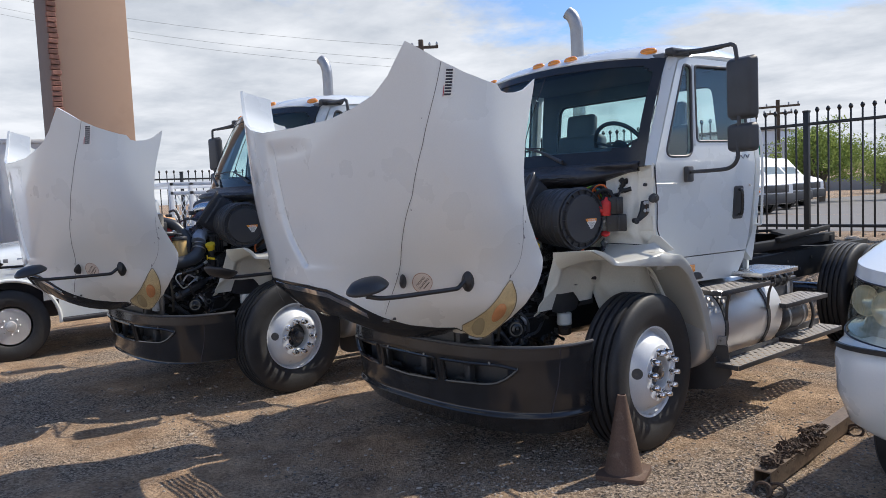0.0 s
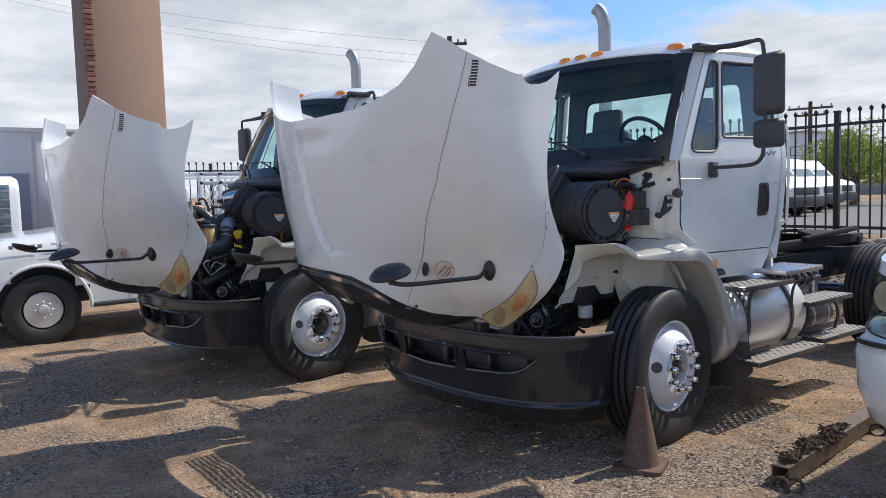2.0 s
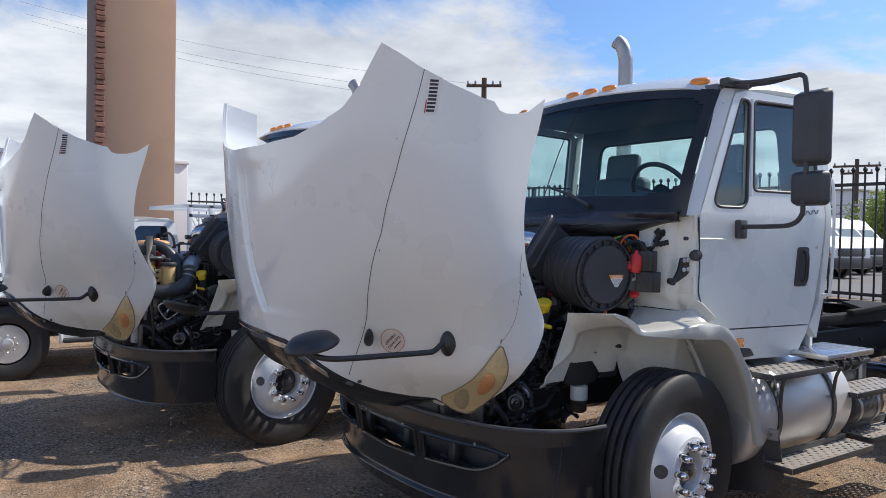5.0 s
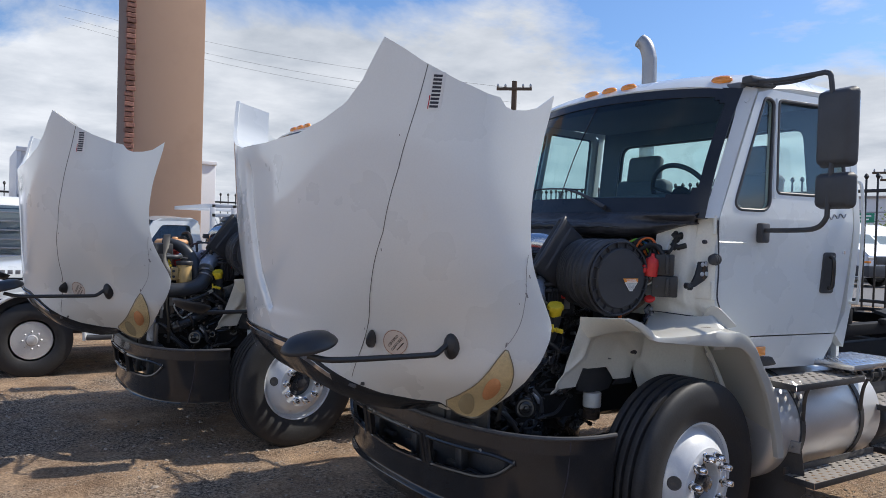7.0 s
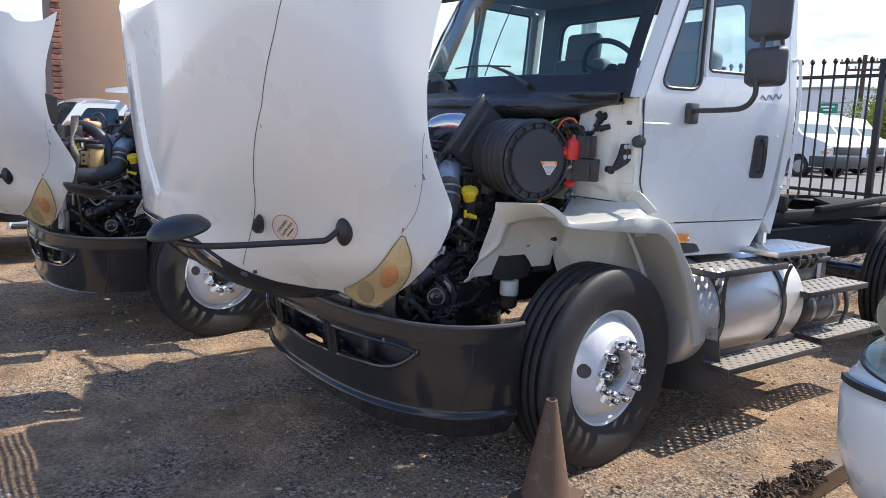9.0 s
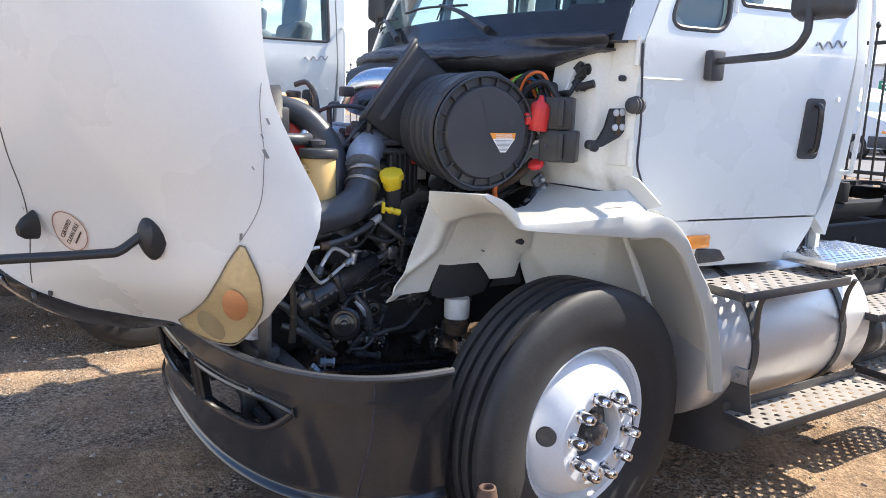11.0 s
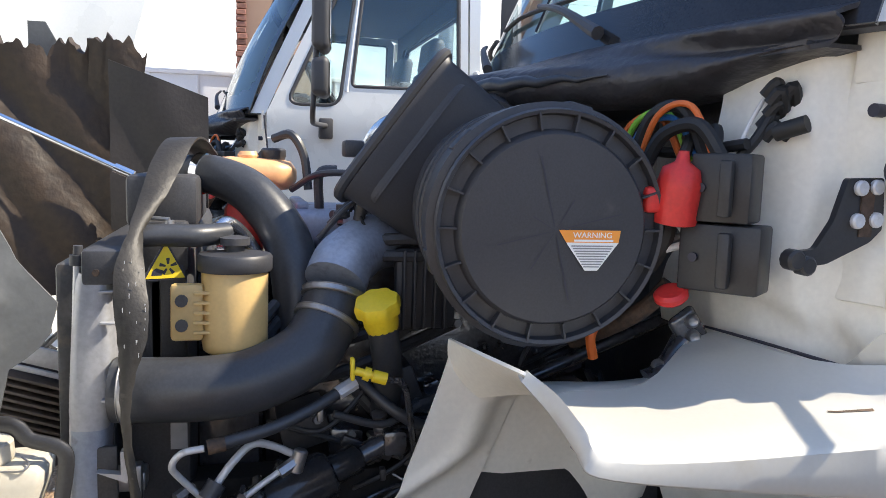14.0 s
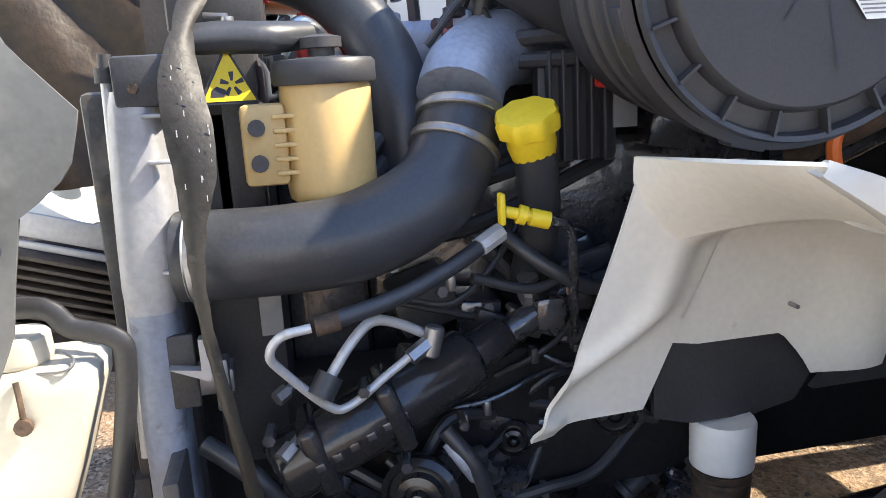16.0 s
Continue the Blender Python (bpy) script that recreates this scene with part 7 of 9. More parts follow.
    part("pipe_nut", bm, RUBBER, pipe)
    bm = bmesh.new()
    rod(bm, (0.612, -0.705, 1.05), (0.600, -0.672, 1.067), 0.012, 6)
    rod(bm, (0.601, -0.676, 1.045), (0.599, -0.664, 1.088), 0.014, 10, bevel=0.003)
    part("pipe_nut", bm, STEEL, pipe)
    bm = bmesh.new()
    rod(bm, (0.685, -0.83, 1.136), (0.682, -0.80, 1.14), 0.013, 12)
    part("pipe_sleeve", bm, RUST, pipe)
    bm = bmesh.new()
    tube(bm, [(0.682, -0.81, 1.139), (0.66, -0.72, 1.155), (0.63, -0.64, 1.18), (0.60, -0.58, 1.205)], 0.0115, 12, 6)
    part("hydraulic_hose", bm, RUBBER, pipe)
    bm = bmesh.new()
    rod(bm, (0.612, -0.60, 1.197), (0.596, -0.565, 1.212), 0.014, 8)
    part("hose_end", bm, PALE, pipe)
    bm = bmesh.new()
    box(bm, (0.568, -0.885, 1.135), (0.003, 0.03, 0.085), 0.001)
    part("small_label", bm, INK_GREY, truck)
    for pts, r in ((((0.60, -0.99, 0.96), (0.63, -0.93, 0.92), (0.62, -0.85, 0.82), (0.58, -0.75, 0.74)), 0.014), (((0.63, -0.95, 0.86), (0.65, -0.88, 0.83), (0.62, -0.8, 0.76), (0.56, -0.72, 0.7)), 0.012), (((0.52, -0.55, 1.20), (0.56, -0.48, 1.14), (0.55, -0.40, 1.10), (0.50, -0.3, 1.12)), 0.012),
                   (((0.56, -0.60, 1.14), (0.55, -0.50, 1.11), (0.53, -0.42, 1.14)), 0.008), (((0.60, -0.66, 0.93), (0.62, -0.62, 0.87), (0.61, -0.60, 0.80)), 0.012)):
        bm = bmesh.new()
        tube(bm, pts, r, 10, 6)
        part("engine_hose", bm, RUBBER, truck)
    bm = bmesh.new()
    tube(bm, [(0.60, -0.655, 0.91), (0.615, -0.635, 0.88), (0.612, -0.62, 0.855)], 0.012, 10, 5)
    part("rubber_sleeve", bm, CASTING, truck)
    # white bottle with a screw cap in a black frame, ahead of the cooler
    bm = bmesh.new()
    rows = []
    for z, y1, k in ((0.90, -1.165, 0.8), (0.912, -1.150, 1.0), (1.00, -1.115, 1.0), (1.10, -1.080, 1.0), (1.122, -1.078, 0.98), (1.132, -1.086, 0.86), (1.134, -1.12, 0.4)):
        mid, half = (-1.27 + y1) / 2, (y1 + 1.27) / 2
        rows.append([(0.665 + 0.055 * k * math.copysign(abs(math.cos(a)) ** 0.3, math.cos(a)), mid + half * math.copysign(abs(math.sin(a)) ** 0.3, math.sin(a)), z) for a in (2 * math.pi * q / 28 for q in range(28))])
    vs = grid(bm, rows, close_v=True)
    bm.faces.new(vs[-1])
    bottle = part("washer_bottle", bm, BOTTLE, truck, "off-white plastic washer bottle", smooth=50)
    bm = bmesh.new()
    tube(bm, [(0.70, -1.27, 1.205), (0.70, -1.150, 1.203), (0.70, -1.119, 1.196), (0.70, -1.100, 1.174), (0.70, -1.058, 1.158), (0.70, -1.048, 1.13), (0.70, -1.062, 1.04), (0.69, -1.085, 0.95), (0.68, -1.11, 0.88)], 0.0085, 10, 5, flat=1.5)
    part("bottle_frame", bm, DARK, bottle, "black frame round the bottle")
    bm = bmesh.new()
    lathe(bm, [(0.030, 0), (0.036, 0.004), (0.038, 0.010), (0.037, 0.034), (0.033, 0.038), (0.012, 0.039)], Matrix.Translation((0.675, -1.168, 1.130)), 28, caps=True)
    part("cap", bm, BOTTLE, bottle, "white screw cap")
    bm = bmesh.new()
    tube(bm, [(0.722, -1.160, 1.125), (0.728, -1.157, 1.10), (0.726, -1.158, 1.078)], 0.0035, 8, 4)
    rod(bm, (0.724, -1.158, 1.074), (0.732, -1.158, 1.074), 0.010, 10)
    part("cap_cord", bm, RUST, bottle, "tan cord under the cap")
    bm = bmesh.new()
    tube(bm, [(0.71, -1.15, 1.128), (0.72, -1.11, 1.130), (0.71, -1.10, 1.138), (0.69, -1.115, 1.142)], 0.0018, 6, 6)
    part("wire_clip", bm, STEEL, bottle)
    # slats and a pale strip ahead of the cooler
    for k in range(8):
        bm = bmesh.new()
        z = 1.135 - 0.0165 * k
        box(bm, (0.30, -1.20, z + 0.028), (0.045, 0.30, 0.0065), 0.0015, m=Matrix.Rotation(radians(-18), 4, "X"))
        part("cooler_slat", bm, SLAT, rad, "brown-black slats ahead of the cooler" if k == 0 else "")
    bm = bmesh.new()
    for z, d, h in ((1.205, 0.0, 0.040), (1.170, -0.004, 0.012)):
        box(bm, (0.305 + d, -1.20, z + 0.012), (0.010, 0.30, h), 0.003, m=Matrix.Rotation(radians(-17), 4, "X"))
    part("cooler_strip", bm, DULL, rad, "pale strip above the slats")
    # black sheet behind the slats puts shade into the gaps between them
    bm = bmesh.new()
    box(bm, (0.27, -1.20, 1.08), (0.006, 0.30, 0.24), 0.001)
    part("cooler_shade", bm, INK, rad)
    bm = bmesh.new()
    rows = [[(0.50 * g, -1.13 + 0.02 * abs(g) ** 2.2, 0.70 + 0.17 * k / 4) for g in np.linspace(-1, 1, 25)] for k in range(5)]
    grid(bm, rows)
    shell(bm, 0.02)
    part("nose_panel", bm, BLACK, truck, "black panel behind the bumper", smooth=60)
    # air cleaner: a lidded canister lying across the bay, with a moulded intake mouth
    c, ax = Vector((0.837, -0.275, 1.529)), Vector((1.0, -0.076, -0.050)).normalized()
    m = along(c, c + ax)
    bm = bmesh.new()
    lathe(bm, [(0.150, -0.40), (0.180, -0.34), (0.192, -0.25), (0.190, -0.235), (0.199, -0.23), (0.199, -0.212), (0.191, -0.208), (0.193, -0.175), (0.201, -0.172), (0.201, -0.157), (0.194, -0.153), (0.195, -0.122), (0.203, -0.119), (0.203, -0.10), (0.196, -0.095), (0.196, -0.078), (0.208, -0.075), (0.209, -0.03), (0.197, -0.026)], m, 64)
    ac = part("air_cleaner", bm, GREY_PLASTIC, truck, "black plastic air cleaner canister", smooth=35)
    for q in (-0.245, -0.262, -0.279, -0.296, -0.313, -0.128, -0.14, -0.185):
        r = 0.1945 if q > -0.2 else 0.192 - 0.09 * max(0.0, -0.25 - q)
        ring = [m @ Vector((r * math.cos(2 * math.pi * k / 48), r * math.sin(2 * math.pi * k / 48), q)) for k in range(48)]
        bm = bmesh.new()
        tube(bm, ring + [ring[0]], 0.0055, 6, 1, caps=False)
        part("moulded_ring", bm, GREY_PLASTIC, ac)
    bm = bmesh.new()
    lathe(bm, [(0.192, -0.028), (0.199, -0.012), (0.196, -0.002), (0.190, -0.004), (0.187, -0.018), (0.165, -0.016), (0.161, 0.0), (0.156, 0.006), (0.02, 0.010), (0.004, 0.0105)], m, 64, caps=True)
    part("lid", bm, GREY_PLASTIC, ac, "ribbed round lid", smooth=30)
    for k in range(18):
        bm = bmesh.new()
        box(bm, (0, 0, 0), (0.029, 0.0035, 0.017), 0.0)
        bmesh.ops.transform(bm, matrix=m @ Matrix.Rotation(2 * math.pi * k / 18, 4, "Z") @ Matrix.Translation((0.177, 0, -0.008)), verts=bm.verts)
        part("lid_rib", bm, GREY_PLASTIC, ac)
    for k in range(8):
        bm = bmesh.new()
        a = 2 * math.pi * k / 8 + 0.25
        mm = m @ Matrix.Rotation(a, 4, "Z")
        r1 = (0.118, 0.06, 0.125, 0.045, 0.10, 0.075, 0.12, 0.05)[k]
        q = [mm @ Vector((x, y, 0.0112)) for x, y in ((0.006, -0.0005), (r1, -0.0012), (r1, 0.0012), (0.006, 0.0005))]
        bm.faces.new([bm.verts.new(p) for p in q])
        part("moulded_line", bm, INK, ac)
    for k in range(6):
        a = 2 * math.pi * k / 6 + 0.3
        bm = bmesh.new()
        got = box(bm, (0, 0, 0), (0.014, 0.045, 0.035), 0.004)
        got = list(bm.verts)
        bmesh.ops.transform(bm, matrix=m @ Matrix.Rotation(a, 4, "Z") @ Matrix.Translation((0.205, 0, -0.048)), verts=got)
        part("clip", bm, GREY_PLASTIC, ac)
    # warning label on the lid
    up = Vector((0, 0, 1)) - ax * ax.z
    lab = turned(up.cross(ax), up, c) @ Matrix.Translation((-0.004, -0.003, 0)) @ Matrix.Diagonal((1.22, 1.15, 1, 1))
    z0 = 0.0125
    bm = bmesh.new()
    q = [(0.008, 0.004), (0.096, 0.004), (0.094, -0.014), (0.019, -0.014)]
    bm.faces.new([bm.verts.new(lab @ Vector((x, y, z0))) for x, y in q])
    label = part("warning_label", bm, TAPE, ac, "orange and white warning label")
    bm = bmesh.new()
    bm.faces.new([bm.verts.new(lab @ Vector((x, y, z0))) for x, y in ((0.019, -0.014), (0.094, -0.014), (0.066, -0.055), (0.048, -0.055))])
    part("label_text_field", bm, PAPER, ac)
    bm = bmesh.new()
    for k in range(9):
        w = 0.030 * (1 - k / 13)
        y = -0.018 - k * 0.0038
        q = [(0.0565 - w, y), (0.0565 + w, y), (0.0565 + w, y - 0.0017), (0.0565 - w, y - 0.0017)]
        bm.faces.new([bm.verts.new(lab @ Vector((a, b, z0 + 0.0006))) for a, b in q])
    part("small_print", bm, INK_GREY, ac)
    lettering("label_word", "WARNING", 0.0115, lab @ Matrix.Translation((0.056, -0.0035, z0 + 0.0006)), PAPER, ac)
    bm = bmesh.new()
    bm.faces.new([bm.verts.new(lab @ Vector((a, b, z0 + 0.0006))) for a, b in ((0.03, -0.0095), (0.086, -0.0095), (0.086, -0.0125), (0.03, -0.0125))])
    part("small_print", bm, PAPER, ac)
    # intake mouth
    bm = bmesh.new()
    o = Vector((0.478, -0.47, 1.70))
    long_, wide = Vector((0.0, 0.215, 0.29)).normalized(), Vector((0.93, -0.30, 0.22)).normalized()
    out = long_.cross(wide).normalized()
    def ring(hl, hw, d, n=36):
        pts = []
        for k in range(n):
            a = 2 * math.pi * k / n
            pts.append(o + long_ * hl * math.copysign(abs(math.cos(a)) ** 0.45, math.cos(a)) + wide * hw * math.copysign(abs(math.sin(a)) ** 0.45, math.sin(a)) + out * d)
        return pts
    if out.y > 0:
        out = -out
    back = [c + ax * -0.37 + (m.to_3x3() @ Vector((0.165 * math.cos(2 * math.pi * k / 36), 0.165 * math.sin(2 * math.pi * k / 36), 0))) for k in range(36)]
    r0 = ring(0.172, 0.044, 0.0)
    # start the far ring at the point nearest to the near ring's first
    best = min(range(72), key=lambda q: sum((r0[k] - (back[(q + k) % 36] if q < 36 else back[(q - k) % 36])).length for k in range(36)))
    back = [back[(best + k) % 36] if best < 36 else back[(best - k) % 36] for k in range(36)]
    mid = [a.lerp(b, 0.5) - out * 0.01 for a, b in zip(r0, back)]
    grid(bm, [ring(0.150, 0.026, -0.06), ring(0.155, 0.030, 0.012), ring(0.163, 0.036, 0.020), ring(0.176, 0.047, 0.018), ring(0.180, 0.050, 0.006), ring(0.172, 0.044, -0.012), mid, back], close_v=True)
    part("intake_mouth", bm, GREY_PLASTIC, ac, "moulded rectangular intake mouth", smooth=50)
    bm = bmesh.new()
    lip = ring(0.178, 0.049, 0.008)
    tube(bm, lip + [lip[0]], 0.011, 8, 1)
    part("mouth_rim", bm, GREY_PLASTIC, ac)
    # black face across the mouth paints in the shade of its depth
    bm = bmesh.new()
    r9 = ring(0.150, 0.027, -0.055)
    bm.faces.new([bm.verts.new(p) for p in r9])
    part("intake_dark", bm, INK, ac)
    # pipe and bellows from the canister to the turbo, behind the mouth
    bm = bmesh.new()
    tube(bm, [(0.40, -0.30, 1.66), (0.28, -0.36, 1.70), (0.16, -0.42, 1.68), (0.10, -0.44, 1.60)], 0.062, 20, 6)
    part("turbo_pipe", bm, ALUMINIUM, truck, "bare aluminium turbo pipe", smooth=60)
    bm = bmesh.new()
    tube(bm, [(0.42, -0.26, 1.70), (0.25, -0.22, 1.735), (0.05, -0.25, 1.74), (-0.15, -0.30, 1.70)], 0.075, 18, 6)
    box(bm, (0.20, -0.52, 1.66), (0.05, 0.05, 0.04), 0.008)
    part("heat_wrap", bm, BLACK, truck, "black wrapped pipe")
    # clutter on the firewall: red caps, fuse boxes, harnesses, bracket
    bm = bmesh.new()
    lathe(bm, [(0.03, -0.052), (0.036, -0.05), (0.037, 0.01), (0.030, 0.035), (0.012, 0.045), (0.008, 0.062)], Matrix.Translation((0.845, -0.052, 1.598)) @ Matrix.Rotation(radians(8), 4, "Y") @ Matrix.Diagonal((1.05, 1.05, 1.1, 1)), 18, caps=True)
    box(bm, (0.835, -0.093, 1.582), (0.03, 0.04, 0.045), 0.008)
    part("terminal_boot", bm, RED, truck, "red rubber battery terminal boot", smooth=60)
    bm = bmesh.new()
    rod(bm, (0.835, -0.045, 1.407), (0.840, -0.053, 1.425), 0.030, 18, bevel=0.006)
    box(bm, (0.845, -0.030, 1.440), (0.012, 0.016, 0.06), 0.004)
    part("dipstick_ring", bm, RED, truck, "red transmission dipstick handle")
    bm = bmesh.new()
    tube(bm, [(0.80, -0.03, 1.43), (0.77, -0.06, 1.38), (0.70, -0.09, 1.33), (0.6, -0.12, 1.28)], 0.016, 12, 5)
    part("dipstick_pipe", bm, RUST, truck, "rusty brown dipstick pipe")
    for y, z, w, hgt, nm in ((0.020, 1.605, 0.10, 0.115, "relay_box"), (0.025, 1.487, 0.135, 0.115, "fuse_box")):
        bm = bmesh.new()
        mm = Matrix.Rotation(radians(38), 4, "Z")
        box(bm, (0.875, y, z), (w, 0.075, hgt), 0.006, m=mm)
        fb = part(nm, bm, DARK, truck, "black plastic fuse box")
        bm = bmesh.new()
        box(bm, Vector((0.875, y, z)) + Vector((0.048, -0.035, 0.0)), (0.02, 0.02, hgt * 0.8), 0.004, m=mm)
        part("box_ridge", bm, DARK, fb)
        bm = bmesh.new()
        p = Vector((0.875, y, z)) + mm.to_3x3() @ Vector((-w * 0.3, -0.039, 0.0))
        rod(bm, p, p + mm.to_3x3() @ Vector((0, -0.004, 0)), 0.008, 12)
        part("box_hole", bm, INK, fb)
    bm = bmesh.new()
    plate = rounded([(0.150, 1.628), (0.217, 1.630), (0.224, 1.550), (0.200, 1.527), (0.120, 1.492), (0.066, 1.486), (0.062, 1.512), (0.098, 1.516), (0.128, 1.560)], 0.006)
    sheet(bm, plate, (), 0.012, to=lambda a, b: Vector((0.990, a, b)), push=Vector((1, 0, 0)))
    rod(bm, (1.012, 0.060, 1.499), (0.985, 0.060, 1.499), 0.017, 12, bevel=0.004)
    rod(bm, (1.012, 0.082, 1.490), (0.985, 0.082, 1.490), 0.016, 12, bevel=0.004)
    br = part("latch_bracket", bm, DARK, truck, "black hood latch bracket")
    bm = bmesh.new()
    box(bm, (1.0035, 0.187, 1.578), (0.003, 0.024, 0.085), 0.0)
    part("rust_patch", bm, RUST, br)
    for y, z in ((0.171, 1.613), (0.201, 1.615), (0.169, 1.561), (0.204, 1.563)):
        bm = bmesh.new()
        rod(bm, (1.000, y, z), (1.012, y, z), 0.0125, 14, bevel=0.003)
        part("bolt", bm, PALE, br)
    for k, (mat, dz, r) in enumerate(((WIRE_ORANGE, 0.0, 0.007), (WIRE_GREEN, 0.006, 0.006), (WIRE_BLUE, -0.006, 0.006), (WIRE, 0.012, 0.011), (WIRE_ORANGE, 0.014, 0.006), (WIRE, -0.02, 0.013))):
        bm = bmesh.new()
        x = 0.66 + 0.025 * k
        tube(bm, [(x - 0.05, -0.06, 1.63), (x - 0.01, -0.045, 1.715 + dz), (x + 0.05, -0.015, 1.73 + dz), (x + 0.10, 0.005, 1.65)], r, 8, 6)
        part("wire_loop", bm, mat, truck)
    for pts, r, mat in ((((0.74, 0.02, 1.70), (0.80, -0.01, 1.68), (0.80, -0.03, 1.63)), 0.011, WIRE), (((0.78, 0.04, 1.705), (0.84, 0.02, 1.70), (0.845, 0.01, 1.63)), 0.010, WIRE), (((0.80, -0.04, 1.54), (0.80, -0.05, 1.50), (0.76, -0.06, 1.45), (0.70, -0.10, 1.40)), 0.016, WIRE),
                        (((0.81, -0.03, 1.545), (0.83, -0.02, 1.51), (0.80, -0.05, 1.49)), 0.007, PAPER), (((0.86, 0.02, 1.545), (0.83, 0.0, 1.53), (0.80, -0.03, 1.51)), 0.006, INK_GREY), (((0.86, 0.05, 1.655), (0.87, 0.075, 1.69), (0.87, 0.10, 1.73)), 0.009, WIRE),
                        (((0.85, 0.05, 1.66), (0.845, 0.08, 1.72), (0.85, 0.10, 1.76)), 0.004, PAPER), (((0.64, -0.02, 1.67), (0.75, 0.01, 1.665), (0.88, 0.05, 1.68)), 0.010, WIRE)):
        bm = bmesh.new()
        tube(bm, pts, r, 8, 6)
        part("harness", bm, mat, truck)
    bm = bmesh.new()
    rnd2 = random.Random(5)
    for k in range(9):
        p = Vector((0.852 + 0.03 * rnd2.random(), 0.085 + 0.04 * rnd2.random(), 1.69 + 0.075 * rnd2.random()))
        tube(bm, [p, p + Vector((0.015, 0.01, 0.02)), p + Vector((0.0, 0.03, 0.015 * rnd2.uniform(-1, 1)))], 0.011, 8, 4)
        part("taped_harness", bm, WIRE, truck, "taped wiring harness")
        bm = bmesh.new()
    rod(bm, (0.885, 0.10, 1.70), (0.93, 0.125, 1.715), 0.015, 12)
    part("harness_plug", bm, WIRE, truck, "black harness plug")
    bm = bmesh.new()
    box(bm, (0.752, 0.045, 1.335), (0.018, 0.060, 0.075), 0.010, m=Matrix.Rotation(radians(35), 4, "X"), seg=3)
    tube(bm, [(0.752, 0.03, 1.315), (0.758, 0.005, 1.29), (0.765, -0.02, 1.265), (0.765, -0.045, 1.25)], [0.022, 0.014, 0.014, 0.020], 10, 5, flat=0.6)
    hanger = part("spring_hanger", bm, IRON, truck, "dark cast bracket with bolts")
    for y, z in ((0.045, 1.352), (0.050, 1.322), (-0.02, 1.268)):
        bm = bmesh.new()
        lathe(bm, [(0.006, 0.010), (0.009, 0.012), (0.013, 0.008), (0.014, 0.0)], along((0.762, y, z), (0.80, y - 0.01, z)), 14, caps=True)
        part("bolt", bm, STEEL, hanger)
    bm = bmesh.new()
    tube(bm, [(0.70, -0.12, 1.34), (0.70, -0.13, 1.31), (0.695, -0.12, 1.27)], 0.010, 8, 4)
    part("red_hose", bm, WIRE_ORANGE, truck)


def perforated_step(truck, c, sx, sy, name="step", z_lip=0.035):
    """A step plate with rows of punched holes and folded edges."""
    bm = bmesh.new()
    nx, ny = max(2, round(sx / 0.034)), max(4, round(sy / 0.038))
    k = 6
    for i in range(nx):
        for j in range(ny):
            x0, y0 = c[0] - sx / 2 + sx * i / nx, c[1] - sy / 2 + sy * j / ny
            dx, dy = sx / nx, sy / ny
            cx, cy = x0 + dx / 2, y0 + dy / 2
            if (i + j) % 2 == 0:
                q = [bm.verts.new((x0 + a * dx, y0 + b * dy, c[2])) for a, b in ((0, 0), (1, 0), (1, 1), (0, 1))]
                bm.faces.new(q)
                continue
            out = [bm.verts.new((x0 + a * dx, y0 + b * dy, c[2])) for a, b in ((0, 0), (.5, 0), (1, 0), (1, .5), (1, 1), (.5, 1), (0, 1), (0, .5))]
            inn = [bm.verts.new((cx + 0.34 * dx * math.cos(a), cy + 0.34 * dy * math.sin(a), c[2] - 0.001)) for a in (radians(225 + 45 * q) for q in range(8))]
            for q in range(8):
                bm.faces.new((out[q], out[(q + 1) % 8], inn[(q + 1) % 8], inn[q]))
    bmesh.ops.remove_doubles(bm, verts=bm.verts, dist=0.0005)
    step = part(name, bm, TREAD, truck, "punched metal step plate", smooth=0)
    bm = bmesh.new()
    for s in (-1, 1):
        box(bm, (c[0] + s * (sx / 2 + 0.002), c[1], c[2] - z_lip / 2), (0.004, sy, z_lip), 0.0015)
        box(bm, (c[0], c[1] + s * (sy / 2 + 0.002), c[2] - z_lip / 2), (sx, 0.004, z_lip), 0.0015)
    part("folded_edge", bm, CHASSIS, step)
    return step


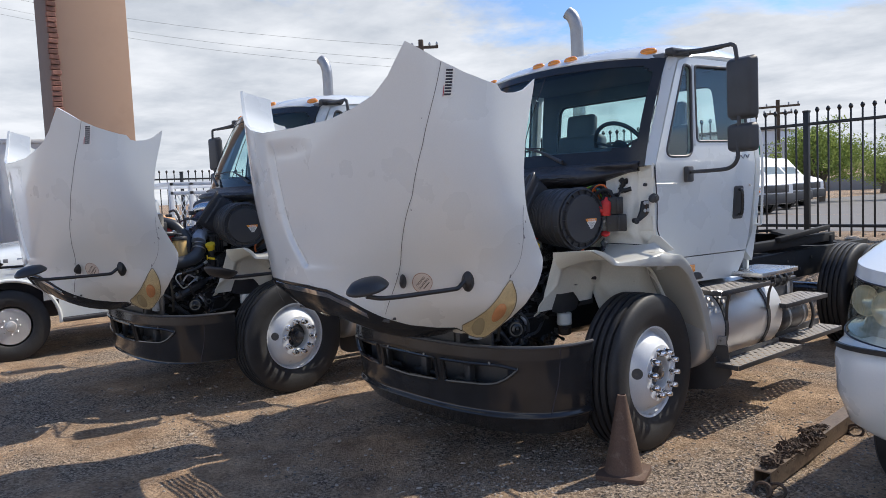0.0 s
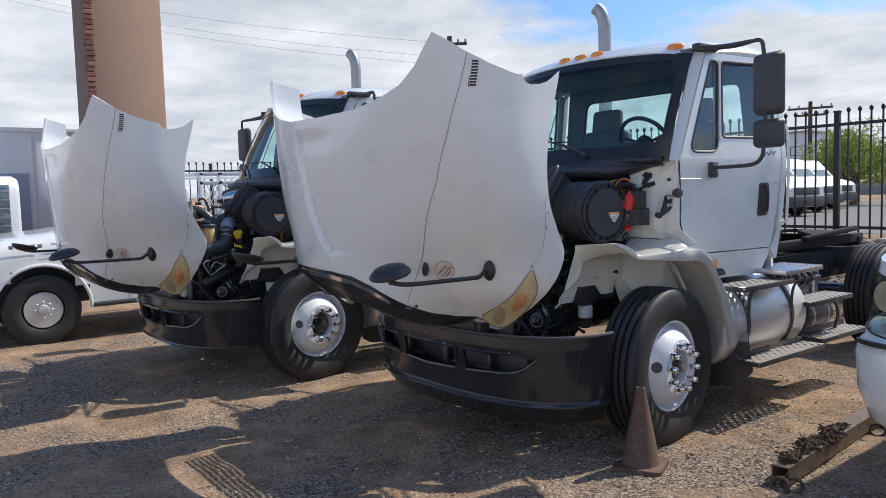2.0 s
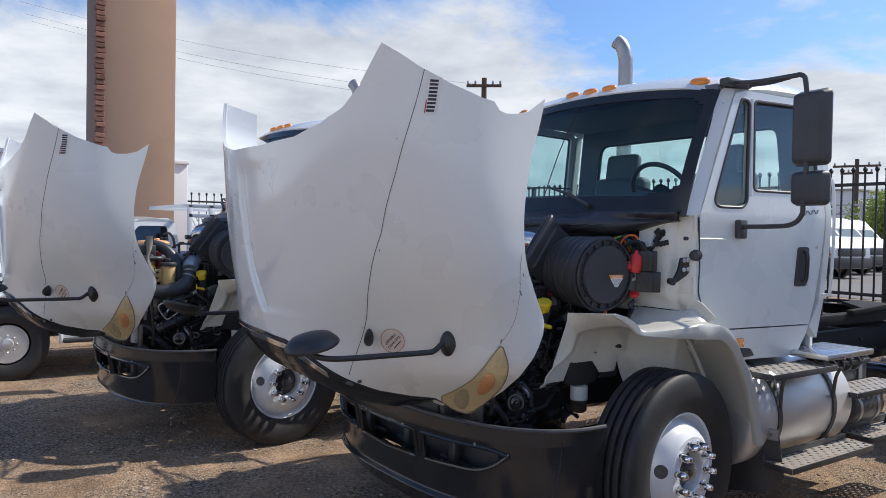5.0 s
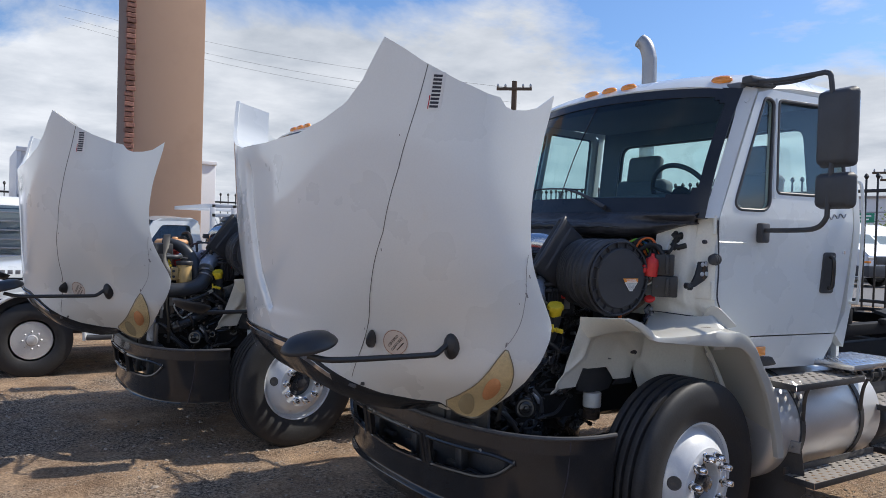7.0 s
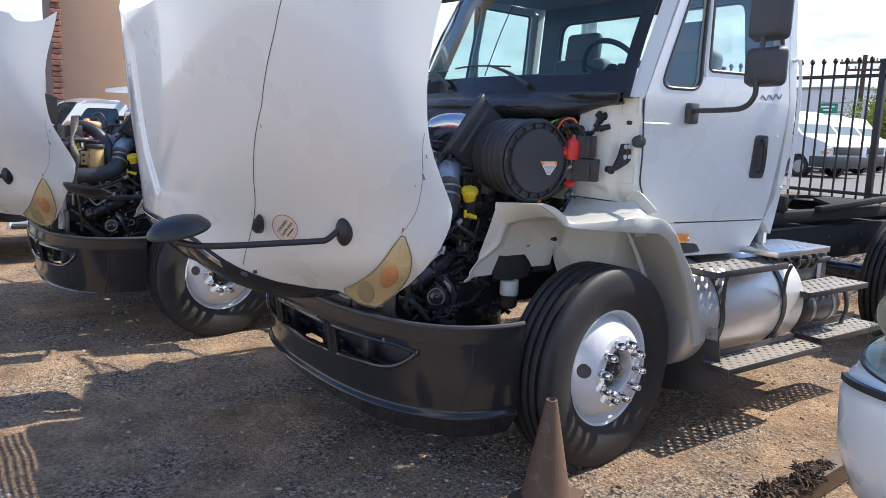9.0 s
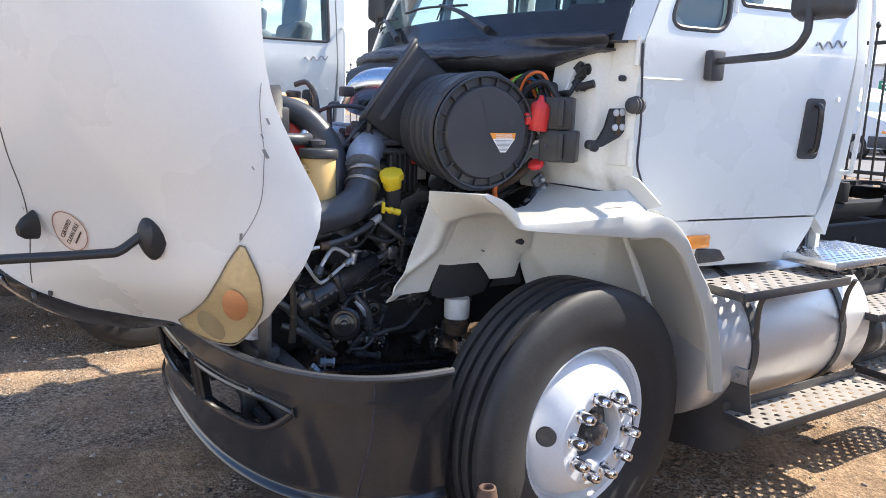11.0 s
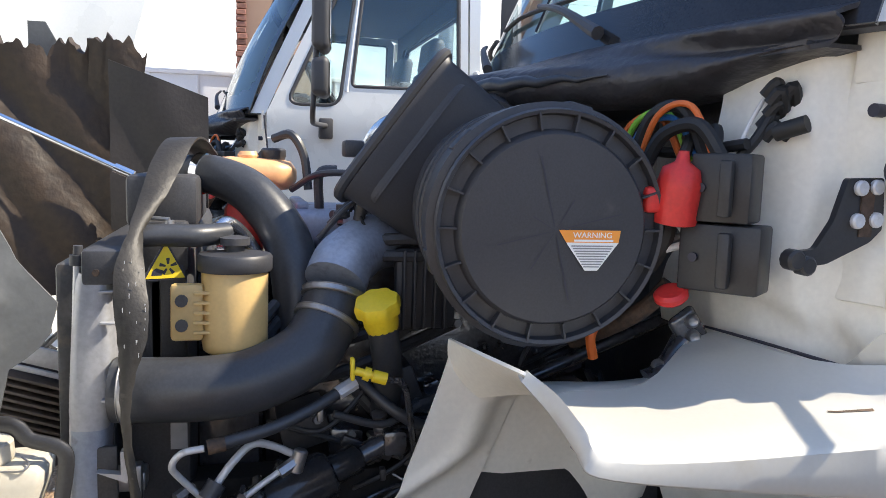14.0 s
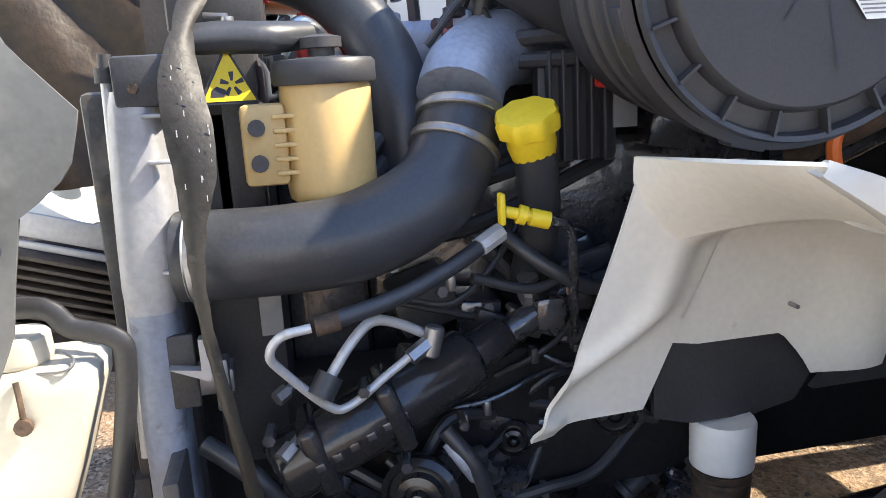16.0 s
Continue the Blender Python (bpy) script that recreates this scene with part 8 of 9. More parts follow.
def build_chassis(truck):
    for s in (1, -1):
        bm = bmesh.new()
        box(bm, (s * 0.43, 2.1, 0.85), (0.012, 6.4, 0.27), 0.003)
        box(bm, (s * 0.395, 2.1, 0.98), (0.08, 6.4, 0.012), 0.003)
        box(bm, (s * 0.395, 2.1, 0.72), (0.08, 6.4, 0.012), 0.003)
        rail = part("frame_rail", bm, GREASE, truck, "black steel frame rail")
        for k in range(14):
            bm = bmesh.new()
            rod(bm, (s * 0.437, 1.5 + k * 0.26, 0.80 + 0.1 * (k % 2)), (s * 0.447, 1.5 + k * 0.26, 0.80 + 0.1 * (k % 2)), 0.014, 6)
            part("bolt", bm, CHASSIS, rail)
        # fuel tank with straps and steps
        m = Matrix.Translation((s * 0.862, 0.62, 0.672)) @ Matrix.Rotation(radians(-90), 4, "X")
        bm = bmesh.new()
        lathe(bm, [(0.02, -0.004), (0.26, 0.0), (0.303, 0.012), (0.318, 0.035), (0.318, 1.08), (0.303, 1.102), (0.26, 1.114), (0.02, 1.118)], m, 64, caps=True)
        tank = part("fuel_tank", bm, TANK_METAL, truck, "pale aluminium fuel tank with black straps", smooth=50)
        for y in (0.24, 0.86):
            bm = bmesh.new()
            lathe(bm, [(0.316, y - 0.021), (0.326, y - 0.020), (0.326, y + 0.020), (0.316, y + 0.021)], m, 56)
            part("tank_strap", bm, BLACK, tank, "black tank strap")
        perforated_step(truck, (s * 1.20, 0.915, 0.985), 0.22, 0.68, "top_step")
        perforated_step(truck, (s * 1.25, 1.20, 0.44), 0.18, 0.94, "lower_step")
        for y in (0.86, 1.46):
            # strut that runs from the top step's edge down into the tank strap
            bm = bmesh.new()
            tube(bm, [(s * 1.305, y - 0.16, 0.965), (s * 1.24, y - 0.09, 0.88), (s * 1.180, y, 0.735)], 0.011, 8, 3, flat=0.6)
            part("step_strut", bm, BLACK, truck)
        for y in (0.80, 1.60):
            bm = bmesh.new()
            box(bm, (s * 1.08, y, 0.425), (0.32, 0.04, 0.03), 0.005)
            part("step_bracket", bm, BLACK, truck)
        bm = bmesh.new()
        box(bm, (s * 1.157, 1.20, 0.452), (0.012, 0.94, 0.05), 0.003)
        part("step_riser", bm, CHASSIS, truck)
        perforated_step(truck, (s * 1.11, 2.03, 0.75), 0.24, 0.72, "rear_step")
        perforated_step(truck, (s * 1.16, 2.22, 0.44), 0.19, 0.78, "rear_lower_step")
        bm = bmesh.new()
        box(bm, (s * 1.055, 2.22, 0.460), (0.012, 0.78, 0.06), 0.003)
        part("step_riser", bm, CHASSIS, truck)
        bm = bmesh.new()
        box(bm, (s * 0.74, 2.03, 0.66), (0.44, 0.66, 0.40), 0.02)
        box(bm, (s * 0.74, 2.03, 0.875), (0.47, 0.69, 0.03), 0.008)
        bat = part("battery_box", bm, CHASSIS, truck, "black battery box")
        for y in (1.82, 2.24):
            bm = bmesh.new()
            box(bm, (s * 0.965, y, 0.70), (0.012, 0.05, 0.30), 0.004)
            part("box_clamp", bm, STEEL, bat)
        bm = bmesh.new()
        lathe(bm, [(0.02, -0.02), (0.075, -0.012), (0.112, 0.01), (0.122, 0.04), (0.122, 0.40), (0.112, 0.43), (0.075, 0.452), (0.02, 0.46)], Matrix.Translation((s * 1.03, 1.80, 0.60)) @ Matrix.Rotation(radians(-90), 4, "X"), 28, caps=True)
        air = part("air_tank", bm, CHASSIS, truck, "black air tank", smooth=50)
        for y in (1.90, 2.14):
            bm = bmesh.new()
            lathe(bm, [(0.121, -0.016), (0.127, -0.014), (0.127, 0.014), (0.121, 0.016)], Matrix.Translation((s * 1.03, y, 0.60)) @ Matrix.Rotation(radians(-90), 4, "X"), 28)
            part("tank_band", bm, STEEL, air)
        bm = bmesh.new()
        tube(bm, [(s * 1.02, 2.33, 0.74), (s * 1.10, 2.35, 0.68), (s * 1.12, 2.37, 0.56), (s * 1.09, 2.38, 0.44)], 0.035, 8, 4, flat=0.4)
        part("step_bracket", bm, BLACK, truck)
        # coiled lines and valves between the deck plate and the boxes
        for k in range(5):
            bm = bmesh.new()
            tube(bm, [(s * 0.70, 1.50 + k * 0.11, 0.98), (s * 0.98, 1.52 + k * 0.11, 0.985), (s * 1.06, 1.56 + k * 0.11, 0.93), (s * 1.02, 1.60 + k * 0.11, 0.86), (s * 0.8, 1.62 + k * 0.11, 0.84)], 0.019, 8, 5)
            part("air_hose", bm, RUBBER, truck)
        for k in range(4):
            bm = bmesh.new()
            p = Vector((s * (1.0 + 0.03 * (k % 2)), 1.62 + k * 0.15, 0.935))
            lathe(bm, [(0.018, 0), (0.030, 0.004), (0.030, 0.03), (0.018, 0.034), (0.018, 0.06), (0.008, 0.064)], along(p, p + Vector((s * 0.1, 0, 0.02))), 12, caps=True)
            part("air_valve", bm, IRON, truck)
        bm = bmesh.new()
        box(bm, (s * 1.05, 1.72, 0.905), (0.05, 0.55, 0.035), 0.006)
        part("deck_support", bm, GREASE, truck)
        steer_wheel(truck, Matrix.Translation((s * 1.025, 0, 0.505)) @ Matrix.Rotation(radians(6), 4, "Z") @ wheel_pose(0, 0, 0, s))
        drive_wheel(truck, wheel_pose(s * 1.09, 4.06, 0.515, s))
        # leaf spring and axle end
        bm = bmesh.new()
        for k in range(3):
            tube(bm, [(s * 0.43, -0.72, 0.62), (s * 0.43, 0, 0.53 + 0.018 * k), (s * 0.43, 0.72, 0.62)], 0.035, 6, 8, flat=0.25)
        part("leaf_spring", bm, IRON, truck)
        build_fender(truck, s)
    bm = bmesh.new()
    rod(bm, (-0.9, 0, 0.47), (0.9, 0, 0.47), 0.055, 12)
    part("axle", bm, IRON, truck)
    bm = bmesh.new()
    rod(bm, (-1.0, 4.06, 0.515), (1.0, 4.06, 0.515), 0.09, 14)
    part("axle", bm, IRON, truck)
    for y in (-0.75, 1.55, 2.7, 3.5, 4.6, 5.2):
        bm = bmesh.new()
        box(bm, (0, y, 0.85), (0.80, 0.10, 0.2), 0.01)
        part("cross_member", bm, GREASE, truck)
    # deck plate behind the cab
    bm = bmesh.new()
    box(bm, (1.14, 1.42, 1.035), (0.34, 0.56, 0.035), 0.004)
    deck = part("deck_plate", bm, ALUMINIUM, truck, "bright diamond-pattern deck plate")
    bm = bmesh.new()
    for i in range(9):
        for j in range(12):
            got = box(bm, (0, 0, 0), (0.022, 0.007, 0.003))
            bmesh.ops.transform(bm, matrix=Matrix.Translation((0.992 + i * 0.037, 1.175 + j * 0.045, 1.0542)) @ Matrix.Rotation(radians(45 if (i + j) % 2 else -45), 4, "Z"), verts=got)
    tagged(part("raised_pattern", bm, ALUMINIUM, deck), kind="stuff")
    bm = bmesh.new()
    for s in (1, -1):
        box(bm, (s * 0.44, 3.3, 1.09), (0.10, 2.0, 0.09), 0.01)
        box(bm, (s * 0.50, 3.55, 1.17), (0.06, 1.1, 0.05), 0.01, m=Matrix.Rotation(radians(3), 4, "X"))
    box(bm, (0.0, 2.55, 1.20), (1.0, 0.07, 0.12), 0.01)
    box(bm, (0.0, 4.2, 1.06), (1.0, 0.07, 0.10), 0.01)
    part("slider_frame", bm, GREASE, truck, "black fifth-wheel slider frame")
    bm = bmesh.new()
    rows = [[(0.44 * math.cos(a) * r, 3.75 + 0.5 * math.sin(a) * r, 1.19 - 0.03 * r) for a in np.linspace(-0.2 * math.pi, 1.2 * math.pi, 24)] for r in (0.25, 0.7, 1.0)]
    grid(bm, rows)
    shell(bm, 0.03)
    part("fifth_wheel", bm, GREASE, truck, "greasy black fifth-wheel plate")
    # exhaust stack on the far side behind the cab
    bm = bmesh.new()
    tube(bm, [(-0.85, 1.72, 1.0), (-0.85, 1.72, 2.6), (-0.85, 1.72, 3.20), (-0.855, 1.715, 3.32), (-0.882, 1.700, 3.41), (-0.925, 1.680, 3.455)], 0.062, 20, 8, caps=False)
    part("exhaust_pipe", bm, STEEL, truck, "bare steel exhaust stack with a bent tip", smooth=60)
    bm = bmesh.new()
    box(bm, (-0.85, 1.60, 2.2), (0.16, 0.14, 0.05), 0.01)
    rod(bm, (-0.85, 1.72, 0.9), (-0.85, 1.72, 2.1), 0.12, 20)
    part("muffler", bm, STEEL, truck)
    # driver-side front tow and crossmember below the radiator
    bm = bmesh.new()
    box(bm, (0, -0.98, 0.72), (1.2, 0.10, 0.14), 0.015)
    part("front_cross_member", bm, CHASSIS, truck)
    bm = bmesh.new()
    box(bm, (0.60, -1.00, 0.86), (0.16, 0.02, 0.22), 0.004)
    part("hood_hinge", bm, CHASSIS, truck)
    bm = bmesh.new()
    box(bm, (-0.60, -1.00, 0.86), (0.16, 0.02, 0.22), 0.004)
    part("hood_hinge", bm, CHASSIS, truck)


truck = thing("tractor_truck", "white tractor truck with its hood tilted fully forward", "truck", "parked tractor trucks")
build_chassis(truck)
build_cab(truck)
build_hood(truck)
build_bumper(truck)
before = set(truck.children)
build_engine(truck)
for ob in set(truck.children) - before:
    ob.location += Vector((-0.028, 0.020, 0.003))
second_truck = copy_thing(truck, pose(-3.21, -0.90, 0, 0, 0, 0.0))
# the other truck's bumper has lost its lower lip
for piece in second_truck.children:
    if piece.name.startswith("bumper"):
        piece.data = piece.data.copy()
        bm = bmesh.new()
        bm.from_mesh(piece.data)
        bmesh.ops.delete(bm, geom=[v for v in bm.verts if v.co.z < 0.372 + 0.03 * max(0.0, abs(v.co.x) - 0.7)], context="VERTS")
        bm.to_mesh(piece.data)
        bm.free()



# ---- things on the lot ----
def traffic_cone(at):
    cone = thing("traffic_cone", "faded brown rubber traffic cone on the dirt", "cone", at=at)
    bm = bmesh.new()
    lathe(bm, [(0.118, 0.02), (0.110, 0.04), (0.029, 0.475), (0.026, 0.49), (0.020, 0.492), (0.016, 0.485), (0.09, 0.05)], None, 32)
    part("body", bm, CONE, cone)
    bm = bmesh.new()
    out = rounded([(-0.145, -0.145), (0.145, -0.145), (0.145, 0.145), (-0.145, 0.145)], 0.04)
    sheet(bm, out, (), 0.028, push=Vector((0, 0, 1)))
    part("base", bm, CONE, cone)


traffic_cone(pose(1.29, -0.53, 0.0, 0, 0, 25))


def drag_bar():
    """A steel channel lying on the ground with dry weeds and torn rubber caught along it."""
    bar = thing("steel_channel", "long steel channel on the ground heaped with dry dark weeds", "channel")
    a, b = Vector((1.99, -0.20, 0.0)), Vector((1.85, 1.34, 0.0))
    d = (b - a).normalized()
    n = Vector((d.y, -d.x, 0))
    bm = bmesh.new()
    prof = [(-0.05, 0.0), (-0.05, 0.10), (0.05, 0.10), (0.05, 0.0), (0.042, 0.0), (0.042, 0.092), (-0.042, 0.092), (-0.042, 0.0)]
    vs = grid(bm, [[p + n * u + Vector((0, 0, w + 0.015)) for u, w in prof] for p in (a, b)], close_v=True)
    bm.faces.new(vs[0])
    bm.faces.new(list(reversed(vs[1])))
    part("channel", bm, WORN, bar, "worn tan-brown steel channel")
    rnd = random.Random(8)
    tufts = []
    for k in range(6):
        bm = bmesh.new()
        for q in range(7):
            p = Vector((rnd.gauss(0, 0.012), rnd.gauss(0, 0.012), 0))
            lean = Vector((rnd.uniform(-1, 1), rnd.uniform(-1, 1), rnd.uniform(-0.2, 0.9))).normalized() * rnd.uniform(0.012, 0.028)
            tube(bm, [p, p + lean * 0.5 + Vector((rnd.gauss(0, .01), rnd.gauss(0, .01), 0.008)), p + lean, p + lean * 1.3 + Vector((rnd.gauss(0, .012), rnd.gauss(0, .012), -0.01))], [0.006, 0.006, 0.0045, 0.002], 4, 2)
        tufts.append(part("weed_tuft", bm, RUST if k % 3 else WEED, bar, smooth=0))
    for k in range(130):
        t = 0.04 + 0.58 * rnd.random() ** 1.1
        u = rnd.gauss(-0.005, 0.024)
        p = a.lerp(b, t) + n * u + Vector((0, 0, 0.110 + 0.016 * rnd.random() * (1 + math.sin(t * 31)) - 0.5 * max(0, abs(u) - 0.05)))
        mm = Matrix.Translation(p) @ Euler((rnd.uniform(-0.5, 0.5), rnd.uniform(-0.5, 0.5), rnd.uniform(0, 6.2))).to_matrix().to_4x4()
        if k < len(tufts):
            o = tufts[k]
        else:
            o = new("weed_tuft", tufts[k % len(tufts)].data)
            o.parent = bar
        o.matrix_local = mm
    for p in (a + Vector((0.03, -0.06, 0.03)), a + Vector((0.09, -0.02, 0.03)), b + Vector((0.10, -0.05, 0.03)), b + Vector((0.12, -0.25, 0.03))):
        bm = bmesh.new()
        ring = [p + Vector((0.05 * math.cos(q), 0.02 * math.sin(q), 0.035 * math.sin(q))) for q in (2 * math.pi * i / 18 for i in range(19))]
        tube(bm, ring, 0.010, 8, 1, caps=False)
        part("shackle", bm, RUST, bar)


drag_bar()


def road_wheel(parent, x, y, r, rim, w, s, name="wheel", metal=TANK_METAL):
    m = wheel_pose(x, y, r - 0.01, s)
    bm = bmesh.new()
    k = r - rim
    lathe(bm, [(rim, w * 0.36), (rim + k * .15, w * .46), (rim + k * .5, w * .5), (r - k * .12, w * .44), (r, w * .36), (r, w * .12), (r - .008, w * .10), (r - .008, w * .05), (r, w * .03), (r, -w * .36), (r - k * .2, -w * .46), (rim, -w * .4)], m, 48)
    tyre = part("wheel", bm, TYRE, parent, "black tyre on a bright wheel")
    bm = bmesh.new()
    lathe(bm, [(rim + .006, w * .40), (rim * .95, w * .40), (rim * .88, w * .22), (rim * .6, w * .26), (rim * .5, w * .34), (rim * .30, w * .36), (rim * .24, w * .52), (rim * .10, w * .55)], m, 40, caps=True)
    part("rim", bm, metal, tyre)
    for q in range(8):
        a = 2 * math.pi * q / 8
        bm = bmesh.new()
        lathe(bm, [(0.012, 0), (0.012, 0.016), (0.006, 0.022)], m @ Matrix.Translation((rim * .42 * math.cos(a), rim * .42 * math.sin(a), w * .345)), 8, caps=True)
        part("nut", bm, metal, tyre)
        bm = bmesh.new()
        lathe(bm, [(0.024, 0.0), (0.024, 0.003)], m @ Matrix.Translation((rim * .76 * math.cos(a + .4), rim * .76 * math.sin(a + .4), w * .235)), 10, caps=True)
        part("hand_hole", bm, INK, tyre)


def body_from_sections(bm, sections, power=0.35, seg=40):
    """A rounded hull through upright sections (y, half width, bottom, top)."""
    rows = []
    for y, hw, z0, z1 in sections:
        c, h = (z0 + z1) / 2, (z1 - z0) / 2
        rows.append([(hw * math.copysign(abs(math.cos(a)) ** power, math.cos(a)), y, c + h * math.copysign(abs(math.sin(a)) ** power, math.sin(a))) for a in (2 * math.pi * k / seg for k in range(seg))])
    vs = grid(bm, rows, close_v=True)
    bm.faces.new(vs[0])
    bm.faces.new(list(reversed(vs[-1])))


def utility_pickup(at):
    """White work pickup with a tall mesh-sided bed."""
    t = thing("utility_pickup", "white work pickup with chrome wheels and a mesh-sided bed", "pickup truck", at=at)
    # local: driver's side at x = 0, front axle at y = 0
    W = 1.95
    bm = bmesh.new()
    rows = []
    for y, z0, z1 in ((-0.95, 0.52, 0.95), (-0.88, 0.45, 1.10), (-0.5, 0.45, 1.27), (0.2, 0.45, 1.34), (0.85, 0.45, 1.40), (1.0, 0.45, 1.40)):
        row = []
        for k in range(33):
            a = math.pi * k / 32
            row.append((-W / 2 + W / 2 * math.copysign(abs(math.cos(a)) ** 0.30, math.cos(a)), y, z0 + (z1 - z0) * max(0, math.sin(a)) ** 0.30))
        rows.append(row)
    grid(bm, rows)
    # wheel arch in the sides
    gone = [f for f in bm.faces if (lambda c: (c.x > -0.2 or c.x < -W + 0.2) and math.hypot(c.y, (c.z - 0.42)) < 0.53 and c.z < 1.0)(f.calc_center_median())]
    bmesh.ops.subdivide_edges(bm, edges=list({e for f in bm.faces for e in f.edges}), cuts=3, use_grid_fill=True)
    gone = [f for f in bm.faces if (lambda c: (c.x > -0.25 or c.x < -W + 0.25) and math.hypot(c.y, (c.z - 0.42)) < 0.53 and c.z < 1.05)(f.calc_center_median())]
    bmesh.ops.delete(bm, geom=gone, context="FACES")
    hood = part("front_body", bm, WHITE, t, "white hood and front fenders", smooth=60)
    for x in (0.0, -W):
        bm = bmesh.new()
        s = 1 if x == 0 else -1
        tube(bm, [(x + s * 0.012, 0.535 * math.cos(a), 0.42 + 0.535 * math.sin(a)) for a in np.linspace(-0.05, math.pi + 0.05, 24)], 0.022, 8, 1)
        part("arch_lip", bm, WHITE, t)
    # solid near-black box stands in for the shade inside the wheel wells
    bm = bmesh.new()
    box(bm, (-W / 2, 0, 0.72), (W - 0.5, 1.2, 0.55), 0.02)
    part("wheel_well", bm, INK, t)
    bm = bmesh.new()
    box(bm, (-W / 2, -0.95, 0.60), (W, 0.16, 0.24), 0.04)
    part("bumper", bm, CHROME, t, "chrome front bumper")
    # cab
    bm = bmesh.new()
    cab = [(0.98, 0.45), (1.88, 0.45), (1.90, 1.2), (1.84, 1.82), (1.75, 1.86), (1.38, 1.84), (1.30, 1.80), (0.98, 1.36)]
    win = rounded([(1.14, 1.40), (1.76, 1.40), (1.74, 1.76), (1.40, 1.76)], 0.04)
    for x, s in ((0.0, -1), (-W, 1)):
        bm = bmesh.new()
        sheet(bm, cab, (win,), 0.05, to=lambda a, b: Vector((x + s * 0.16 * max(0, b - 1.2) / 0.6, a, b)), push=Vector((s, 0, 0)))
        part("cab_side", bm, WHITE, t, "white pickup cab side")
    for x, s in ((0.0, -1), (-W, 1)):
        bm = bmesh.new()
        sheet(bm, win, (), 0.004, to=lambda a, b: Vector((x + s * (0.02 + 0.16 * max(0, b - 1.2) / 0.6), a, b)), push=Vector((s, 0, 0)))
        part("side_window", bm, DARK_GLASS, t, "dark side window")
    bm = bmesh.new()
    rows = [[(-W / 2 + (W / 2 - 0.16) * g, y, z - 0.03 * g * g) for g in np.linspace(-1, 1, 13)] for y, z in ((0.99, 1.37), (1.34, 1.83), (1.42, 1.875), (1.6, 1.885), (1.78, 1.87), (1.86, 1.80), (1.89, 1.2), (1.88, 0.45))]
    grid(bm, [rows[1], rows[2], rows[3], rows[4], rows[5], rows[6], rows[7]])
    shell(bm, 0.03)
    part("roof", bm, WHITE, t)
    bm = bmesh.new()
    grid(bm, rows[:2])
    shell(bm, 0.004)
    part("windscreen", bm, DARK_GLASS, t, "dark windscreen")
    bm = bmesh.new()
    tube(bm, [(0.006, 1.02, 0.5), (0.006, 1.02, 1.34)], 0.004, 6, 1)
    tube(bm, [(0.006, 0.98, 0.80), (0.008, 1.88, 0.80)], 0.004, 6, 1)
    part("door_gap", bm, INK, t)
    bm = bmesh.new()
    box(bm, (-0.02, 1.3, 0.42), (0.16, 1.5, 0.05), 0.015)
    part("running_board", bm, BLACK, t, "black running board")
    bm = bmesh.new()
    box(bm, (0.004, 0.42, 1.20), (0.004, 0.6, 0.015), 0.001)
    box(bm, (0.004, 0.30, 1.09), (0.004, 0.5, 0.012), 0.001)
    part("body_stripe", bm, BLUEGREY, t)
    bm = bmesh.new()
    for k in range(5):
        box(bm, (0.003, -0.30 + k * 0.075, 1.185), (0.004, 0.05, 0.045), 0.001)
    part("body_lettering", bm, INK_GREY, t)
    # bed with mesh sides
    bm = bmesh.new()
    box(bm, (-W / 2, 3.0, 0.85), (W, 2.1, 0.55), 0.02)
    part("bed", bm, WHITE, t, "white work bed")
    bm = bmesh.new()
    for y in (1.98, 2.25, 2.95, 4.0):
        box(bm, (-0.02, y, 1.58), (0.05, 0.06, 0.92), 0.006)
    for z in (2.02, 1.90, 1.14):
        box(bm, (-0.02, 3.0, z), (0.05, 2.08, 0.05), 0.006)
    box(bm, (-W / 2, 1.98, 2.02), (W, 0.05, 0.05), 0.006)
    box(bm, (-W + 0.02, 3.0, 2.02), (0.05, 2.08, 0.05), 0.006)
    part("bed_rail", bm, PANEL, t, "grey-white bed rail")
    bm = bmesh.new()
    for k in range(34):
        y = 2.0 + k * 0.06
        for sg in (1, -1):
            p, q = Vector((-0.02, y - 0.36 * sg * 0.5, 1.16)), Vector((-0.02, y + 0.36 * sg * 0.5, 1.88))
            tube(bm, [p, q], 0.006, 4, 1, caps=False)
    bmesh.ops.bisect_plane(bm, geom=bm.verts[:] + bm.edges[:] + bm.faces[:], plane_co=(0, 1.99, 0), plane_no=(0, -1, 0), clear_outer=True)
    part("bed_mesh", bm, PANEL, t, "expanded metal mesh")
    for y in (0.0, 3.0):
        for x, s in ((-0.12, 1), (-W + 0.12, -1)):
            road_wheel(t, x, y, 0.425, 0.225, 0.24, s)


utility_pickup(pose(-5.88, -2.53, 0, 0, 0, 0))


